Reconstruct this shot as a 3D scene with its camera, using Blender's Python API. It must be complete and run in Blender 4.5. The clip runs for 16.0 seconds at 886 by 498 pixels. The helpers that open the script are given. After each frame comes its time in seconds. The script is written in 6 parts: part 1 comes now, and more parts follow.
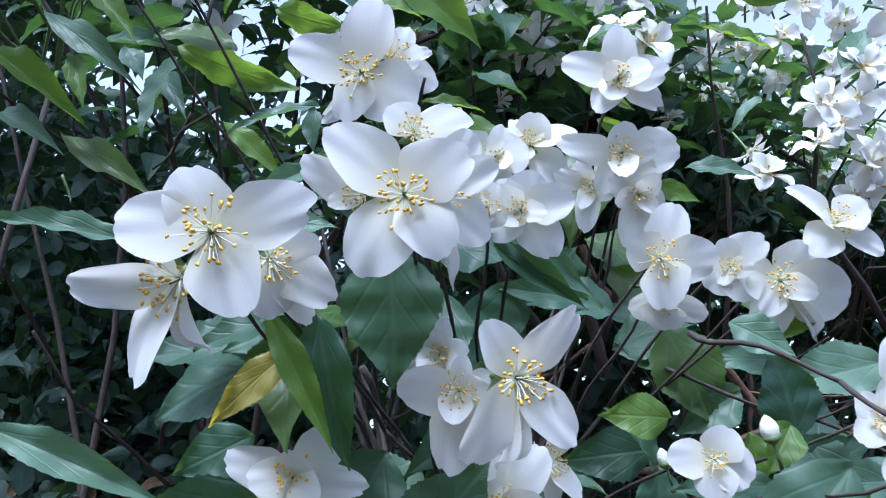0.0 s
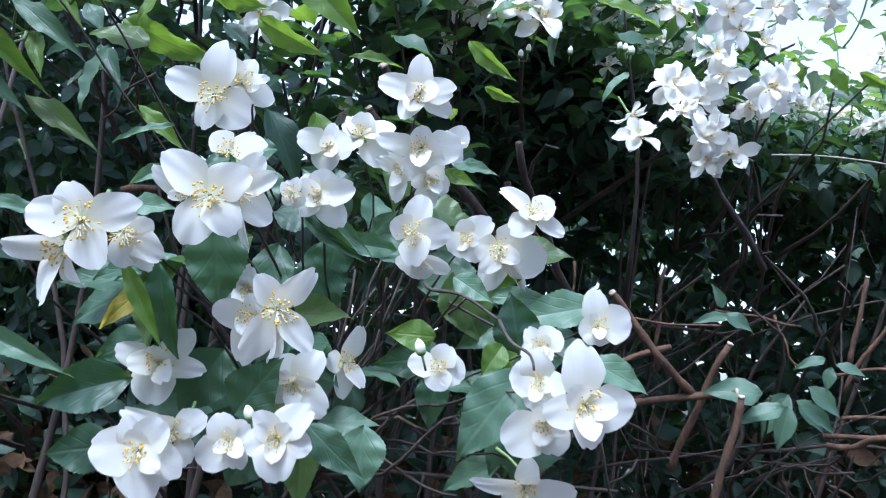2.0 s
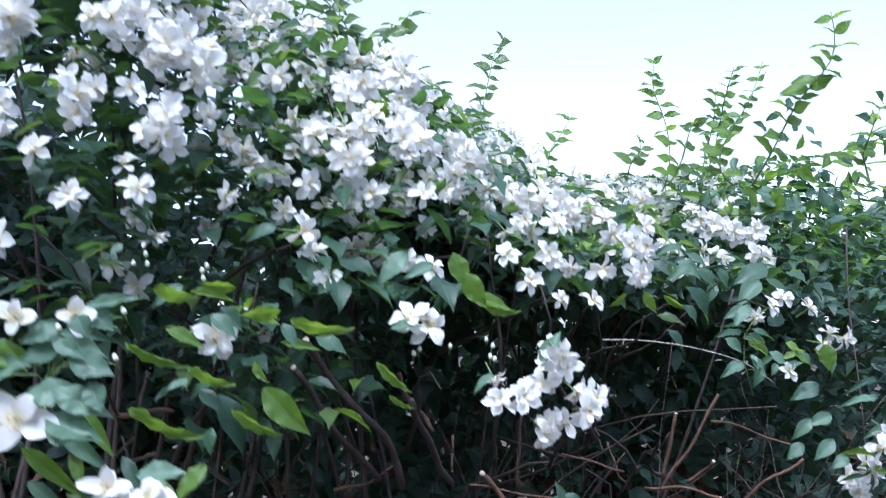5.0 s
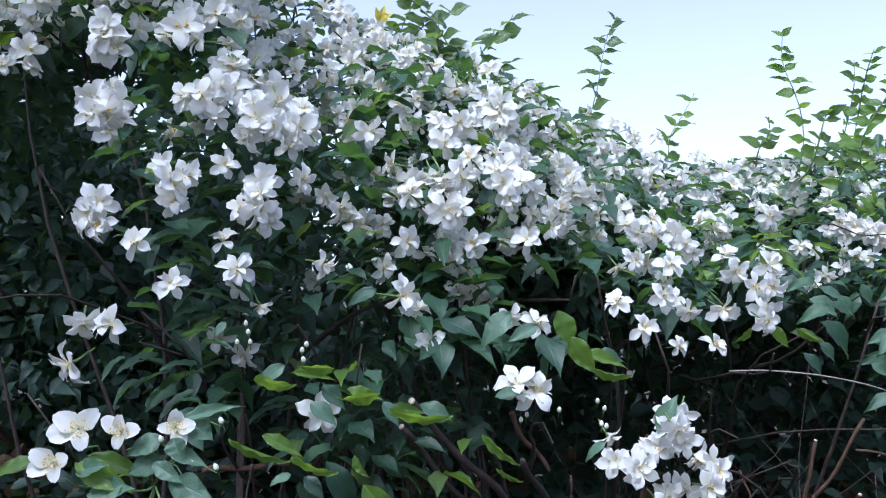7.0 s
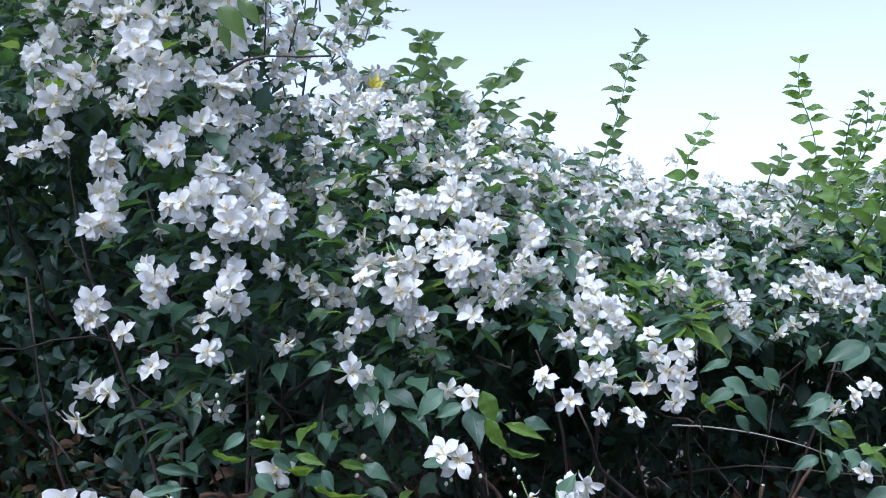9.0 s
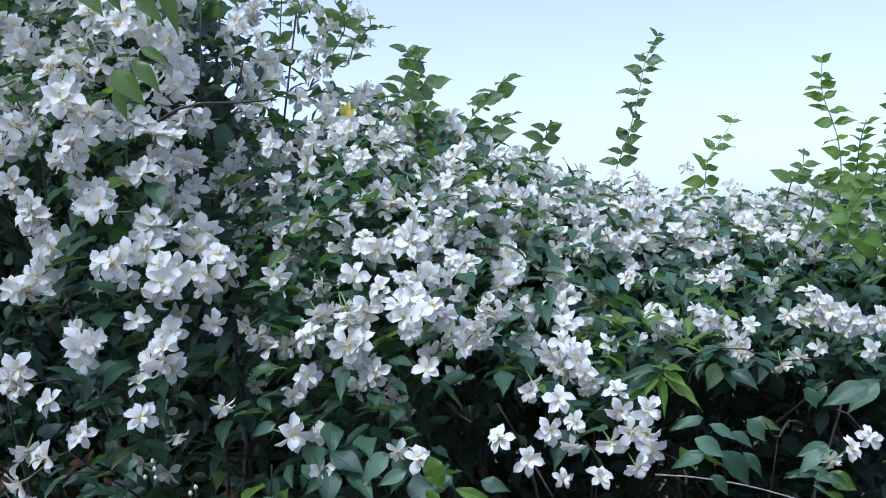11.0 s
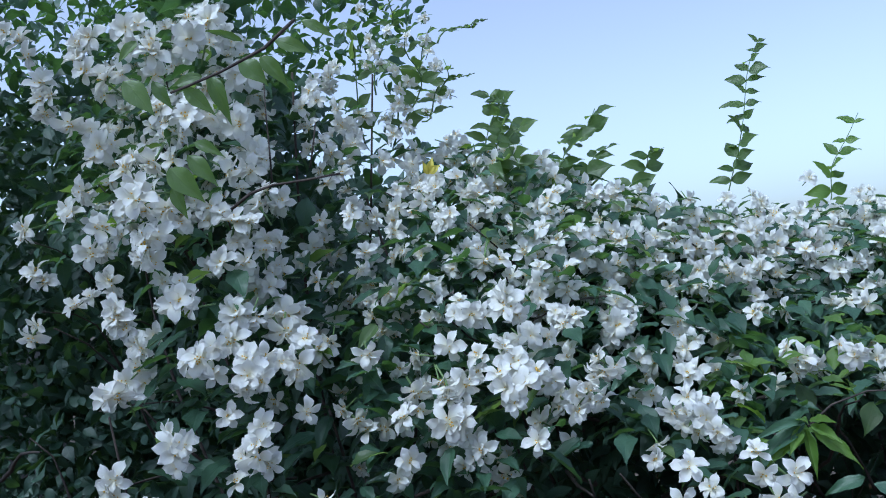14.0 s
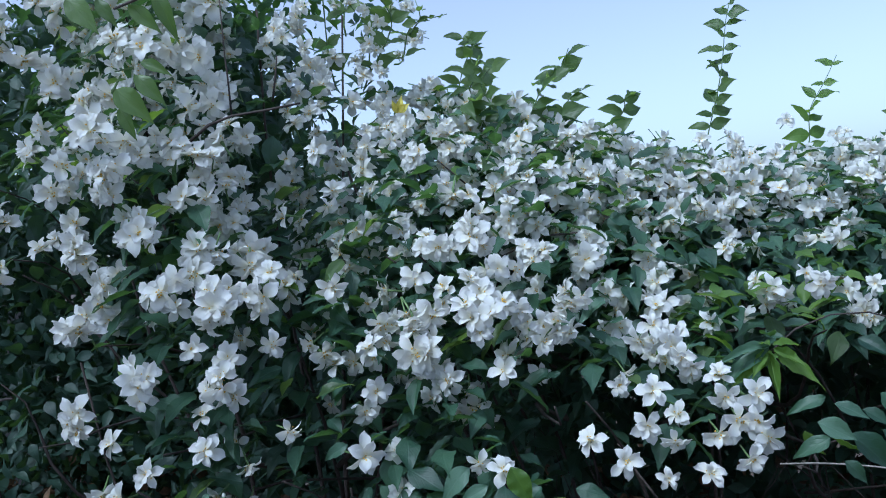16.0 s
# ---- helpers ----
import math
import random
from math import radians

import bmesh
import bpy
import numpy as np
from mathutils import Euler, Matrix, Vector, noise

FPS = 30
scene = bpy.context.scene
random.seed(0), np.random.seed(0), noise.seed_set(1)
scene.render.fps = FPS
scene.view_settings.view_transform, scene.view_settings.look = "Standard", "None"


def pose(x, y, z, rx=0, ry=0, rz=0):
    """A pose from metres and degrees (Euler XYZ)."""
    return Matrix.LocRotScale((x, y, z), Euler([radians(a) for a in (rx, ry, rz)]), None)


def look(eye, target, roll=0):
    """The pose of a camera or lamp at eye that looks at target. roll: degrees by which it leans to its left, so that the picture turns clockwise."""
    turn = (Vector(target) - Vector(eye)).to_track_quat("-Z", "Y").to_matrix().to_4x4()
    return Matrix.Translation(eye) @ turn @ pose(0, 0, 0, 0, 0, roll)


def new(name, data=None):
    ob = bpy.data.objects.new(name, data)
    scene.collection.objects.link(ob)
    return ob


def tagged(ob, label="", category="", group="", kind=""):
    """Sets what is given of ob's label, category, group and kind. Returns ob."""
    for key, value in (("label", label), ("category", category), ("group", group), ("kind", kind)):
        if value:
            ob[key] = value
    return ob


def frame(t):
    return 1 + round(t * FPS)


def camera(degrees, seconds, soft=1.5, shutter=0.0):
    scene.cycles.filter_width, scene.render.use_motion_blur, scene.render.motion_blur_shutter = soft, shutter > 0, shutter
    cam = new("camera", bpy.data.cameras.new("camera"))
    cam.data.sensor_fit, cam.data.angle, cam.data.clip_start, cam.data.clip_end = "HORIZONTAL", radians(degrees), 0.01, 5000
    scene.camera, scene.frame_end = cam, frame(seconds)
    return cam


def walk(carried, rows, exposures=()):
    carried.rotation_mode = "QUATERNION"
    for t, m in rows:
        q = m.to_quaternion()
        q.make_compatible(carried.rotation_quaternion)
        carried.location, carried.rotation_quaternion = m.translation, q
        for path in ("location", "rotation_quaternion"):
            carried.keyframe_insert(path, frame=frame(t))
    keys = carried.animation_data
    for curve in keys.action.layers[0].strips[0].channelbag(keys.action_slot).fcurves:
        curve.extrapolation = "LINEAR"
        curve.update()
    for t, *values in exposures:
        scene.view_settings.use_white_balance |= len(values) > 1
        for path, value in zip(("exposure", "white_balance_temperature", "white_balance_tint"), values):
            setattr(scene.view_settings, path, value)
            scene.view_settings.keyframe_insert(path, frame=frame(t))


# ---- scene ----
cam = camera(58.0, 16.0, soft=1.0, shutter=0.35)
PATH = [
    (0, (0.0487, 0.0391, 1.1394), (0.0189, 1.0046, 1.3981), 1.16),
    (0.5, (0.0619, 0.0277, 1.1357), (0.0290, 0.9948, 1.3880), 1.49),
    (1, (0.0881, 0.0145, 1.1384), (0.0531, 0.9866, 1.3706), 2.23),
    (1.5, (0.1194, -0.0035, 1.1436), (0.0826, 0.9765, 1.3388), 2.83),
    (2, (0.1263, -0.0734, 1.1407), (0.1006, 0.9154, 1.2882), 4.00),
    (2.5, (0.1323, -0.0997, 1.1625), (0.1390, 0.8939, 1.2750), 5.33),
    (3, (0.2231, -0.1699, 1.2114), (0.2197, 0.8265, 1.2959), 6.09),
    (3.5, (0.2273, -0.2214, 1.2390), (0.2661, 0.7726, 1.3414), 6.38),
    (4, (0.1961, -0.2172, 1.2531), (0.2766, 0.7727, 1.3696), 5.51),
    (4.5, (0.1459, -0.2768, 1.3111), (0.2695, 0.7083, 1.4310), 3.72),
    (5, (0.0665, -0.3392, 1.4341), (0.2030, 0.6460, 1.5378), 1.98),
    (5.2, (0.0435, -0.3461, 1.4840), (0.1810, 0.6404, 1.5734), 1.60),
    (7.3, (0.1073, -0.3114, 1.5714), (0.0678, 0.6866, 1.6225), 0.19),
    (7.5, (0.1178, -0.3387, 1.5944), (0.0684, 0.6590, 1.6413), 0.36),
    (8, (0.1766, -0.3738, 1.6384), (0.0996, 0.6229, 1.6650), 0.61),
    (8.5, (0.2435, -0.4015, 1.6722), (0.1452, 0.5935, 1.6851), 1.11),
    (9, (0.2674, -0.4495, 1.7090), (0.1551, 0.5442, 1.7105), 1.46),
    (9.5, (0.2996, -0.4536, 1.7442), (0.1765, 0.5388, 1.7423), 1.70),
    (9.7, (0.3143, -0.4457, 1.7506), (0.1883, 0.5463, 1.7471), 1.55),
    (11.8, (0.4122, -0.3192, 1.8127), (0.1975, 0.6572, 1.7902), -0.78),
    (12, (0.4096, -0.3079, 1.8117), (0.1874, 0.6669, 1.7898), -1.30),
    (12.5, (0.4125, -0.2816, 1.8174), (0.1554, 0.6847, 1.8070), -2.52),
    (13, (0.3971, -0.2819, 1.8234), (0.1170, 0.6781, 1.8321), -3.45),
    (13.5, (0.3949, -0.2844, 1.8242), (0.0935, 0.6687, 1.8516), -4.60),
    (14, (0.4078, -0.2821, 1.8292), (0.0929, 0.6663, 1.8646), -5.56),
    (14.5, (0.4229, -0.2752, 1.8255), (0.1031, 0.6717, 1.8575), -6.03),
    (15, (0.4272, -0.2698, 1.8116), (0.1104, 0.6785, 1.8292), -6.22),
    (15.5, (0.4285, -0.2663, 1.7946), (0.1173, 0.6841, 1.7952), -6.22),
    (16, (0.4310, -0.2647, 1.7843), (0.1236, 0.6868, 1.7740), -6.35),
]
walk(cam, [(t, look(eye, target, roll)) for t, eye, target, roll in PATH],
     [(0, 1.75, 5180, 14), (1.5, 1.85, 5250, 12), (3, 2.2, 5300, 11), (4, 2.15, 5250, 13), (5.2, 1.65, 5380, 15), (7.3, 1.32, 5430, 15), (9.5, 1.22, 5430, 15), (12, 0.95, 5300, 9), (14, 0.8, 5150, 6), (16, 0.78, 5100, 6)])

# ---------------------------------------------------------------- sky and sun
SUN_ELEVATION, SUN_ROTATION = 58.0, 205.0
world = bpy.data.worlds.new("evening_sky")
scene.world = world
world.use_nodes = True
wn = world.node_tree
sky = wn.nodes.new("ShaderNodeTexSky")
sky.sky_type = "NISHITA"
sky.sun_disc = False
sky.sun_elevation, sky.sun_rotation = radians(SUN_ELEVATION), radians(SUN_ROTATION)
sky.air_density, sky.dust_density, sky.ozone_density = 1.0, 2.2, 1.8
pale = wn.nodes.new("ShaderNodeHueSaturation")
pale.inputs["Hue"].default_value, pale.inputs["Saturation"].default_value = 0.515, 0.54
wn.links.new(sky.outputs[0], pale.inputs["Color"])
wn.links.new(pale.outputs[0], wn.nodes["Background"].inputs[0])
wn.nodes["Background"].inputs[1].default_value = 0.12

sun = new("sun", bpy.data.lights.new("sun", "SUN"))
sun.data.energy, sun.data.angle, sun.data.color = 1.5, radians(16.0), (1.0, 0.995, 0.985)
el, az = radians(SUN_ELEVATION), radians(SUN_ROTATION)
sun_way = Vector((math.sin(az) * math.cos(el), math.cos(az) * math.cos(el), math.sin(el)))
sun.matrix_world = look(sun_way * 20, (0, 0, 0))


# ---------------------------------------------------------------- materials
def nodes_of(name):
    m = bpy.data.materials.new(name)
    m.use_nodes = True
    t = m.node_tree
    t.nodes.clear()
    return m, t, (lambda kind, **kw: put(t, kind, kw))


def put(t, kind, kw):
    n = t.nodes.new("ShaderNode" + kind)
    for k, v in kw.items():
        n.inputs[k].default_value = v
    return n


def maths(t, op, a, b=None, c=None):
    n = t.nodes.new("ShaderNodeMath")
    n.operation = op
    for i, v in enumerate((a, b, c)):
        if v is None:
            continue
        if isinstance(v, (int, float)):
            n.inputs[i].default_value = v
        else:
            t.links.new(v, n.inputs[i])
    return n.outputs[0]


def ramp(t, fac, stops):
    n = t.nodes.new("ShaderNodeValToRGB")
    e = n.color_ramp.elements
    while len(e) < len(stops):
        e.new(0.5)
    for el_, (p, c) in zip(e, stops):
        el_.position, el_.color = p, (*c, 1)
    t.links.new(fac, n.inputs[0])
    return n.outputs[0]


def mixed(t, fac, a, b, mode="MIX"):
    n = t.nodes.new("ShaderNodeMix")
    n.data_type, n.blend_type = "RGBA", mode
    for slot, v in ((0, fac), (6, a), (7, b)):
        if isinstance(v, (int, float)):
            n.inputs[slot].default_value = v
        elif isinstance(v, tuple):
            n.inputs[slot].default_value = (*v, 1)
        else:
            t.links.new(v, n.inputs[slot])
    return n.outputs[2]


def leafy(name, dark, light, through_colour, gloss=0.48, island=False, share=0.32, relief=0.28):
    """A leaf: mottled green, a pale midrib and side veins, waxy, letting some light through."""
    m, t, N = nodes_of(name)
    uv = N("UVMap")
    sep = N("SeparateXYZ")
    t.links.new(uv.outputs[0], sep.inputs[0])
    u, v = sep.outputs[0], sep.outputs[1]
    across = maths(t, "ABSOLUTE", maths(t, "SUBTRACT", u, 0.5))
    side = maths(t, "SINE", maths(t, "MULTIPLY", maths(t, "SUBTRACT", v, maths(t, "MULTIPLY", across, 1.1)), 25.0))
    vein = maths(t, "POWER", maths(t, "MAXIMUM", side, 0.0), 8.0)
    rib = maths(t, "SUBTRACT", 1.0, maths(t, "MINIMUM", maths(t, "MULTIPLY", across, 22.0), 1.0))
    lines = maths(t, "MAXIMUM", maths(t, "MULTIPLY", vein, 0.4), rib)
    geo = N("NewGeometry")
    rnd = geo.outputs["Random Per Island"] if island else N("ObjectInfo").outputs["Random"]
    noise_a = N("TexNoise", Scale=55.0, Detail=3.0)
    t.links.new(geo.outputs["Position"], noise_a.inputs["Vector"])
    noise_b = N("TexNoise", Scale=420.0, Detail=2.0)
    t.links.new(geo.outputs["Position"], noise_b.inputs["Vector"])
    tone = maths(t, "ADD", maths(t, "MULTIPLY", rnd, 0.65), maths(t, "MULTIPLY", noise_a.outputs[0], 0.45))
    base = ramp(t, tone, ((0.15, dark), (0.85, light)))
    base = mixed(t, maths(t, "MULTIPLY", lines, 0.3), base, (light[0] * 1.7, light[1] * 1.5, light[2] * 1.6))
    spot = maths(t, "GREATER_THAN", noise_b.outputs[0], 0.72)
    base = mixed(t, maths(t, "MULTIPLY", spot, 0.35), base, (0.12, 0.09, 0.04))
    bump = N("Bump", Strength=relief, Distance=0.0012)
    quilt = N("TexNoise", Scale=210.0, Detail=1.0)
    t.links.new(geo.outputs["Position"], quilt.inputs["Vector"])
    height = maths(t, "SUBTRACT", maths(t, "ADD", maths(t, "MULTIPLY", noise_a.outputs[0], 0.7), maths(t, "MULTIPLY", quilt.outputs[0], 1.3)), maths(t, "MULTIPLY", lines, 0.8))
    t.links.new(height, bump.inputs["Height"])
    p = N("BsdfPrincipled", Roughness=gloss)
    p.inputs["Specular IOR Level"].default_value = 0.45
    t.links.new(base, p.inputs["Base Color"])
    t.links.new(maths(t, "ADD", gloss - 0.06, maths(t, "MULTIPLY", noise_b.outputs[0], 0.14)), p.inputs["Roughness"])
    t.links.new(bump.outputs[0], p.inputs["Normal"])
    tr = N("BsdfTranslucent")
    t.links.new(mixed(t, 0.25, through_colour, base), tr.inputs["Color"])
    t.links.new(bump.outputs[0], tr.inputs["Normal"])
    mix = N("MixShader", Fac=share)
    out = N("OutputMaterial")
    t.links.new(p.outputs[0], mix.inputs[1])
    t.links.new(tr.outputs[0], mix.inputs[2])
    t.links.new(mix.outputs[0], out.inputs[0])
    return m


def petal_material():
    """White petals: faint length-wise veins, cream at the foot, thin enough to glow."""
    m, t, N = nodes_of("white_petal")
    uv = N("UVMap")
    sep = N("SeparateXYZ")
    t.links.new(uv.outputs[0], sep.inputs[0])
    u, v = sep.outputs[0], sep.outputs[1]
    stretch = N("CombineXYZ")
    t.links.new(maths(t, "MULTIPLY", u, 38.0), stretch.inputs[0])
    t.links.new(maths(t, "MULTIPLY", v, 2.2), stretch.inputs[1])
    t.links.new(maths(t, "MULTIPLY", N("ObjectInfo").outputs["Random"], 30.0), stretch.inputs[2])
    streak = N("TexNoise", Scale=1.0, Detail=3.0)
    t.links.new(stretch.outputs[0], streak.inputs["Vector"])
    geo = N("NewGeometry")
    blotch = N("TexNoise", Scale=130.0, Detail=2.0)
    t.links.new(geo.outputs["Position"], blotch.inputs["Vector"])
    base = ramp(t, streak.outputs[0], ((0.3, (0.735, 0.745, 0.73)), (0.65, (0.785, 0.795, 0.78))))
    base = mixed(t, maths(t, "MULTIPLY", maths(t, "GREATER_THAN", blotch.outputs[0], 0.7), 0.12), base, (0.72, 0.64, 0.48))
    foot = maths(t, "POWER", maths(t, "SUBTRACT", 1.0, v), 2.2)
    base = mixed(t, maths(t, "MULTIPLY", foot, 0.8), base, (0.80, 0.76, 0.48))
    bump = N("Bump", Strength=0.05, Distance=0.0004)
    t.links.new(maths(t, "ADD", streak.outputs[0], maths(t, "MULTIPLY", blotch.outputs[0], 0.6)), bump.inputs["Height"])
    p = N("BsdfPrincipled", Roughness=0.7)
    p.inputs["Specular IOR Level"].default_value = 0.15
    t.links.new(base, p.inputs["Base Color"])
    t.links.new(bump.outputs[0], p.inputs["Normal"])
    tr = N("BsdfTranslucent", Color=(0.84, 0.82, 0.74, 1))
    mix = N("MixShader", Fac=0.38)
    out = N("OutputMaterial")
    t.links.new(p.outputs[0], mix.inputs[1])
    t.links.new(tr.outputs[0], mix.inputs[2])
    t.links.new(mix.outputs[0], out.inputs[0])
    return m


def rough_material(name, dark, light, scale, rough=0.8, bump_size=0.002, stretch=(1, 1, 1), strength=0.6):
    m, t, N = nodes_of(name)
    geo = N("NewGeometry")
    mp = N("Mapping")
    mp.inputs["Scale"].default_value = stretch
    t.links.new(geo.outputs["Position"], mp.inputs["Vector"])
    a, b = N("TexNoise", Scale=scale, Detail=5.0), N("TexNoise", Scale=scale * 7, Detail=4.0)
    for n in (a, b):
        t.links.new(mp.outputs[0], n.inputs["Vector"])
    tone = maths(t, "ADD", maths(t, "MULTIPLY", a.outputs[0], 0.6), maths(t, "MULTIPLY", b.outputs[0], 0.4))
    bump = N("Bump", Strength=strength, Distance=bump_size)
    t.links.new(tone, bump.inputs["Height"])
    p = N("BsdfPrincipled", Roughness=rough)
    t.links.new(ramp(t, tone, ((0.33, dark), (0.66, light))), p.inputs["Base Color"])
    t.links.new(bump.outputs[0], p.inputs["Normal"])
    out = N("OutputMaterial")
    t.links.new(p.outputs[0], out.inputs[0])
    return m


GREEN_DARK, GREEN_LIGHT, GLOW = (0.014, 0.038, 0.028), (0.050, 0.106, 0.066), (0.18, 0.36, 0.05)
LEAF = leafy("leaf_green", (0.018, 0.050, 0.036), (0.060, 0.122, 0.072), GLOW, gloss=0.46)
LEAF_YOUNG = leafy("leaf_young_green", (0.055, 0.115, 0.022), (0.12, 0.21, 0.04), (0.38, 0.60, 0.05), share=0.42)
LEAF_GREY = leafy("leaf_blue_green", (0.050, 0.105, 0.070), (0.112, 0.195, 0.130), (0.2, 0.36, 0.09), gloss=0.46)
LEAF_OLIVE = leafy("leaf_olive_green", (0.036, 0.072, 0.028), (0.098, 0.155, 0.056), (0.34, 0.52, 0.08), gloss=0.4, share=0.46)
LEAF_LEMON = leafy("leaf_lemon_yellow", (0.5, 0.43, 0.06), (0.75, 0.66, 0.14), (0.8, 0.7, 0.1), share=0.45)
LEAF_YELLOW = leafy("leaf_yellowing", (0.16, 0.15, 0.03), (0.34, 0.29, 0.06), (0.75, 0.6, 0.06), share=0.45)
YOUNG_MANY = leafy("leaf_young_many", (0.055, 0.115, 0.022), (0.12, 0.21, 0.04), (0.38, 0.60, 0.05), share=0.42, island=True)
LEAF_MANY = leafy("leaf_green_many", GREEN_DARK, GREEN_LIGHT, GLOW, island=True)
# darker copy of LEAF_MANY: shade inside the hedge put into its green
LEAF_SHADED = leafy("leaf_shaded_green", (0.016, 0.040, 0.031), (0.046, 0.092, 0.062), (0.12, 0.24, 0.03), gloss=0.5, island=True, share=0.22)
PETAL = petal_material()
ANTHER = rough_material("anther_yellow", (0.56, 0.33, 0.03), (0.80, 0.54, 0.09), 900, 0.7, 0.0003)
FILAMENT = rough_material("filament_cream", (0.76, 0.76, 0.58), (0.86, 0.86, 0.74), 500, 0.5, 0.0002)
GREEN_STALK = rough_material("green_stalk", (0.07, 0.13, 0.04), (0.16, 0.24, 0.08), 260, 0.5, 0.0004)
BUD = rough_material("bud_cream", (0.62, 0.64, 0.50), (0.80, 0.80, 0.72), 240, 0.5, 0.0004)
BARK = rough_material("bark_brown", (0.022, 0.017, 0.015), (0.075, 0.056, 0.046), 55, 0.85, 0.003, (1, 1, 0.3))
BARK_DEAD = rough_material("bark_dead", (0.040, 0.023, 0.016), (0.165, 0.093, 0.058), 70, 0.9, 0.003, (1, 1, 0.4))
CUT = rough_material("cut_wood", (0.40, 0.30, 0.22), (0.62, 0.52, 0.42), 300, 0.8, 0.001)
VINE = rough_material("dry_vine", (0.16, 0.14, 0.12), (0.36, 0.33, 0.29), 200, 0.8, 0.0006)
BLOCKER = rough_material("blocker_wall", (0.10, 0.095, 0.085), (0.17, 0.16, 0.145), 8, 0.9, 0.004)
SOIL = rough_material("soil", (0.022, 0.017, 0.012), (0.075, 0.055, 0.036), 6, 0.95, 0.02)
LITTER = rough_material("dry_leaf_litter", (0.05, 0.032, 0.018), (0.17, 0.10, 0.05), 60, 0.9, 0.002)


# ---------------------------------------------------------------- building helpers
rng = np.random.default_rng(7)
PLACE = {}


def thing(name, at_, label, category, group="", kind=""):
    ob = new(name)
    ob.location = at_
    ob.empty_display_size = 0.05
    PLACE[ob] = Matrix.Translation(at_)
    return tagged(ob, label, category, group, kind)


def part(name, mesh, parent, m=None, label="", kind=""):
    ob = new(name, mesh)
    m = m or Matrix()
    ob.parent = parent
    ob.matrix_parent_inverse = PLACE[parent].inverted()
    ob.matrix_basis = m
    PLACE[ob] = m
    return tagged(ob, label, kind=kind)


def mesh_of(name, verts, faces, mats, uv=None, index=None):
    me = bpy.data.meshes.new(name)
    me.from_pydata([tuple(v) for v in verts], [], faces)
    for mt in mats:
        me.materials.append(mt)
    if uv is not None:
        layer = me.uv_layers.new(name="UVMap")
        loops = np.empty(len(me.loops), dtype=np.int32)
        me.loops.foreach_get("vertex_index", loops)
        layer.data.foreach_set("uv", np.asarray(uv, dtype=np.float32)[loops].ravel())
    if index is not None:
        me.polygons.foreach_set("material_index", np.asarray(index, dtype=np.int32))
    me.polygons.foreach_set("use_smooth", np.ones(len(me.polygons), dtype=bool))
    me.update()
    return me


def grid_faces(nu, nv, start=0):
    w = nu + 1
    return [(start + j * w + i, start + j * w + i + 1, start + (j + 1) * w + i + 1, start + (j + 1) * w + i) for j in range(nv) for i in range(nu)]


def leaf_shape(nu, nv, fold=0.18, droop=0.2, wave=0.03, teeth=0.0, broad=0.52, bend=0.0):
    """One leaf of length 1 along y: ovate, folded at the midrib, drooping, with a drawn-out tip."""
    v, u = np.meshgrid(np.linspace(0, 1, nv + 1), np.linspace(-1, 1, nu + 1), indexing="ij")
    prof = np.sin(np.pi * np.clip(v, 0, 1) ** 0.78) ** 1.1 * (1 - 0.2 * v) * 1.08
    prof = np.maximum(prof, 0.018)
    if teeth:
        saw = (v * nv / 2.0) % 1.0
        prof = prof * (1 - teeth * (np.abs(u) > 0.99) * (saw < 0.25))
    x = u * prof * broad / 2
    z = fold * np.abs(x) * 1.2 - droop * v**2 + wave * np.sin(7 * v + 2.2 * u) * np.abs(u) + 0.02 * np.sin(23 * v) * np.abs(u)
    x = x + bend * v**2
    verts = np.stack([x, v - 0.06 * droop * v, z], -1).reshape(-1, 3)
    uv = np.stack([0.5 + u / 2 * prof, v], -1).reshape(-1, 2)
    return verts, grid_faces(nu, nv), uv


def petal_shape(nu, nv, cup=0.25, arch=0.12, ripple=0.03, broad=0.82, notch=0.04, seed=0, point=0.0):
    r = np.random.default_rng(seed)
    v, u = np.meshgrid(1 - (1 - np.linspace(0, 1, nv + 1)) ** 1.7, np.linspace(-1, 1, nu + 1), indexing="ij")
    full = np.maximum(v, 0.02) ** 0.54 * np.sqrt(np.maximum(1 - v**3.6, 0.0))
    slim = np.maximum(v, 0.02) ** 0.75 * np.maximum(1 - v**2.4, 0.0) ** 0.6
    prof = full / full.max() * (1 - point) + slim / slim.max() * point
    prof = np.maximum(prof, 0.1 + 0.06 * (v > 0.5))
    k = r.uniform(-0.12, 0.12, 4)
    x = u * prof * broad / 2
    rag = np.interp(u, np.linspace(-1, 1, nu + 1), r.uniform(-1, 1, nu + 1))
    tip = 1 + 0.45 * ripple * rag * v**6 - 0.10 * (u**2) * v**3 - notch * np.exp(-(u * 4) ** 2) * v**8 + ripple * 0.8 * np.sin(5 * u + k[0] * 30) * v**5
    y = v * tip
    z = cup * x**2 * 2.0 + arch * np.sin(np.pi * v * 0.9) * 0.6 - 0.10 * v**3 + ripple * np.sin(6 * u + 4 * v + k[1] * 40) * v**2
    z = z + k[2] * x * v + ripple * 0.7 * np.sin(11 * u + k[3] * 50) * v**3 + ripple * 0.5 * np.sin(9 * v + k[0] * 60) * (1 - u**2) * v
    x = x + 0.35 * k[1] * v**2
    verts = np.stack([x, y, z], -1).reshape(-1, 3)
    uv = np.stack([0.5 + u / 2 * prof, v], -1).reshape(-1, 2)
    return verts, grid_faces(nu, nv), uv


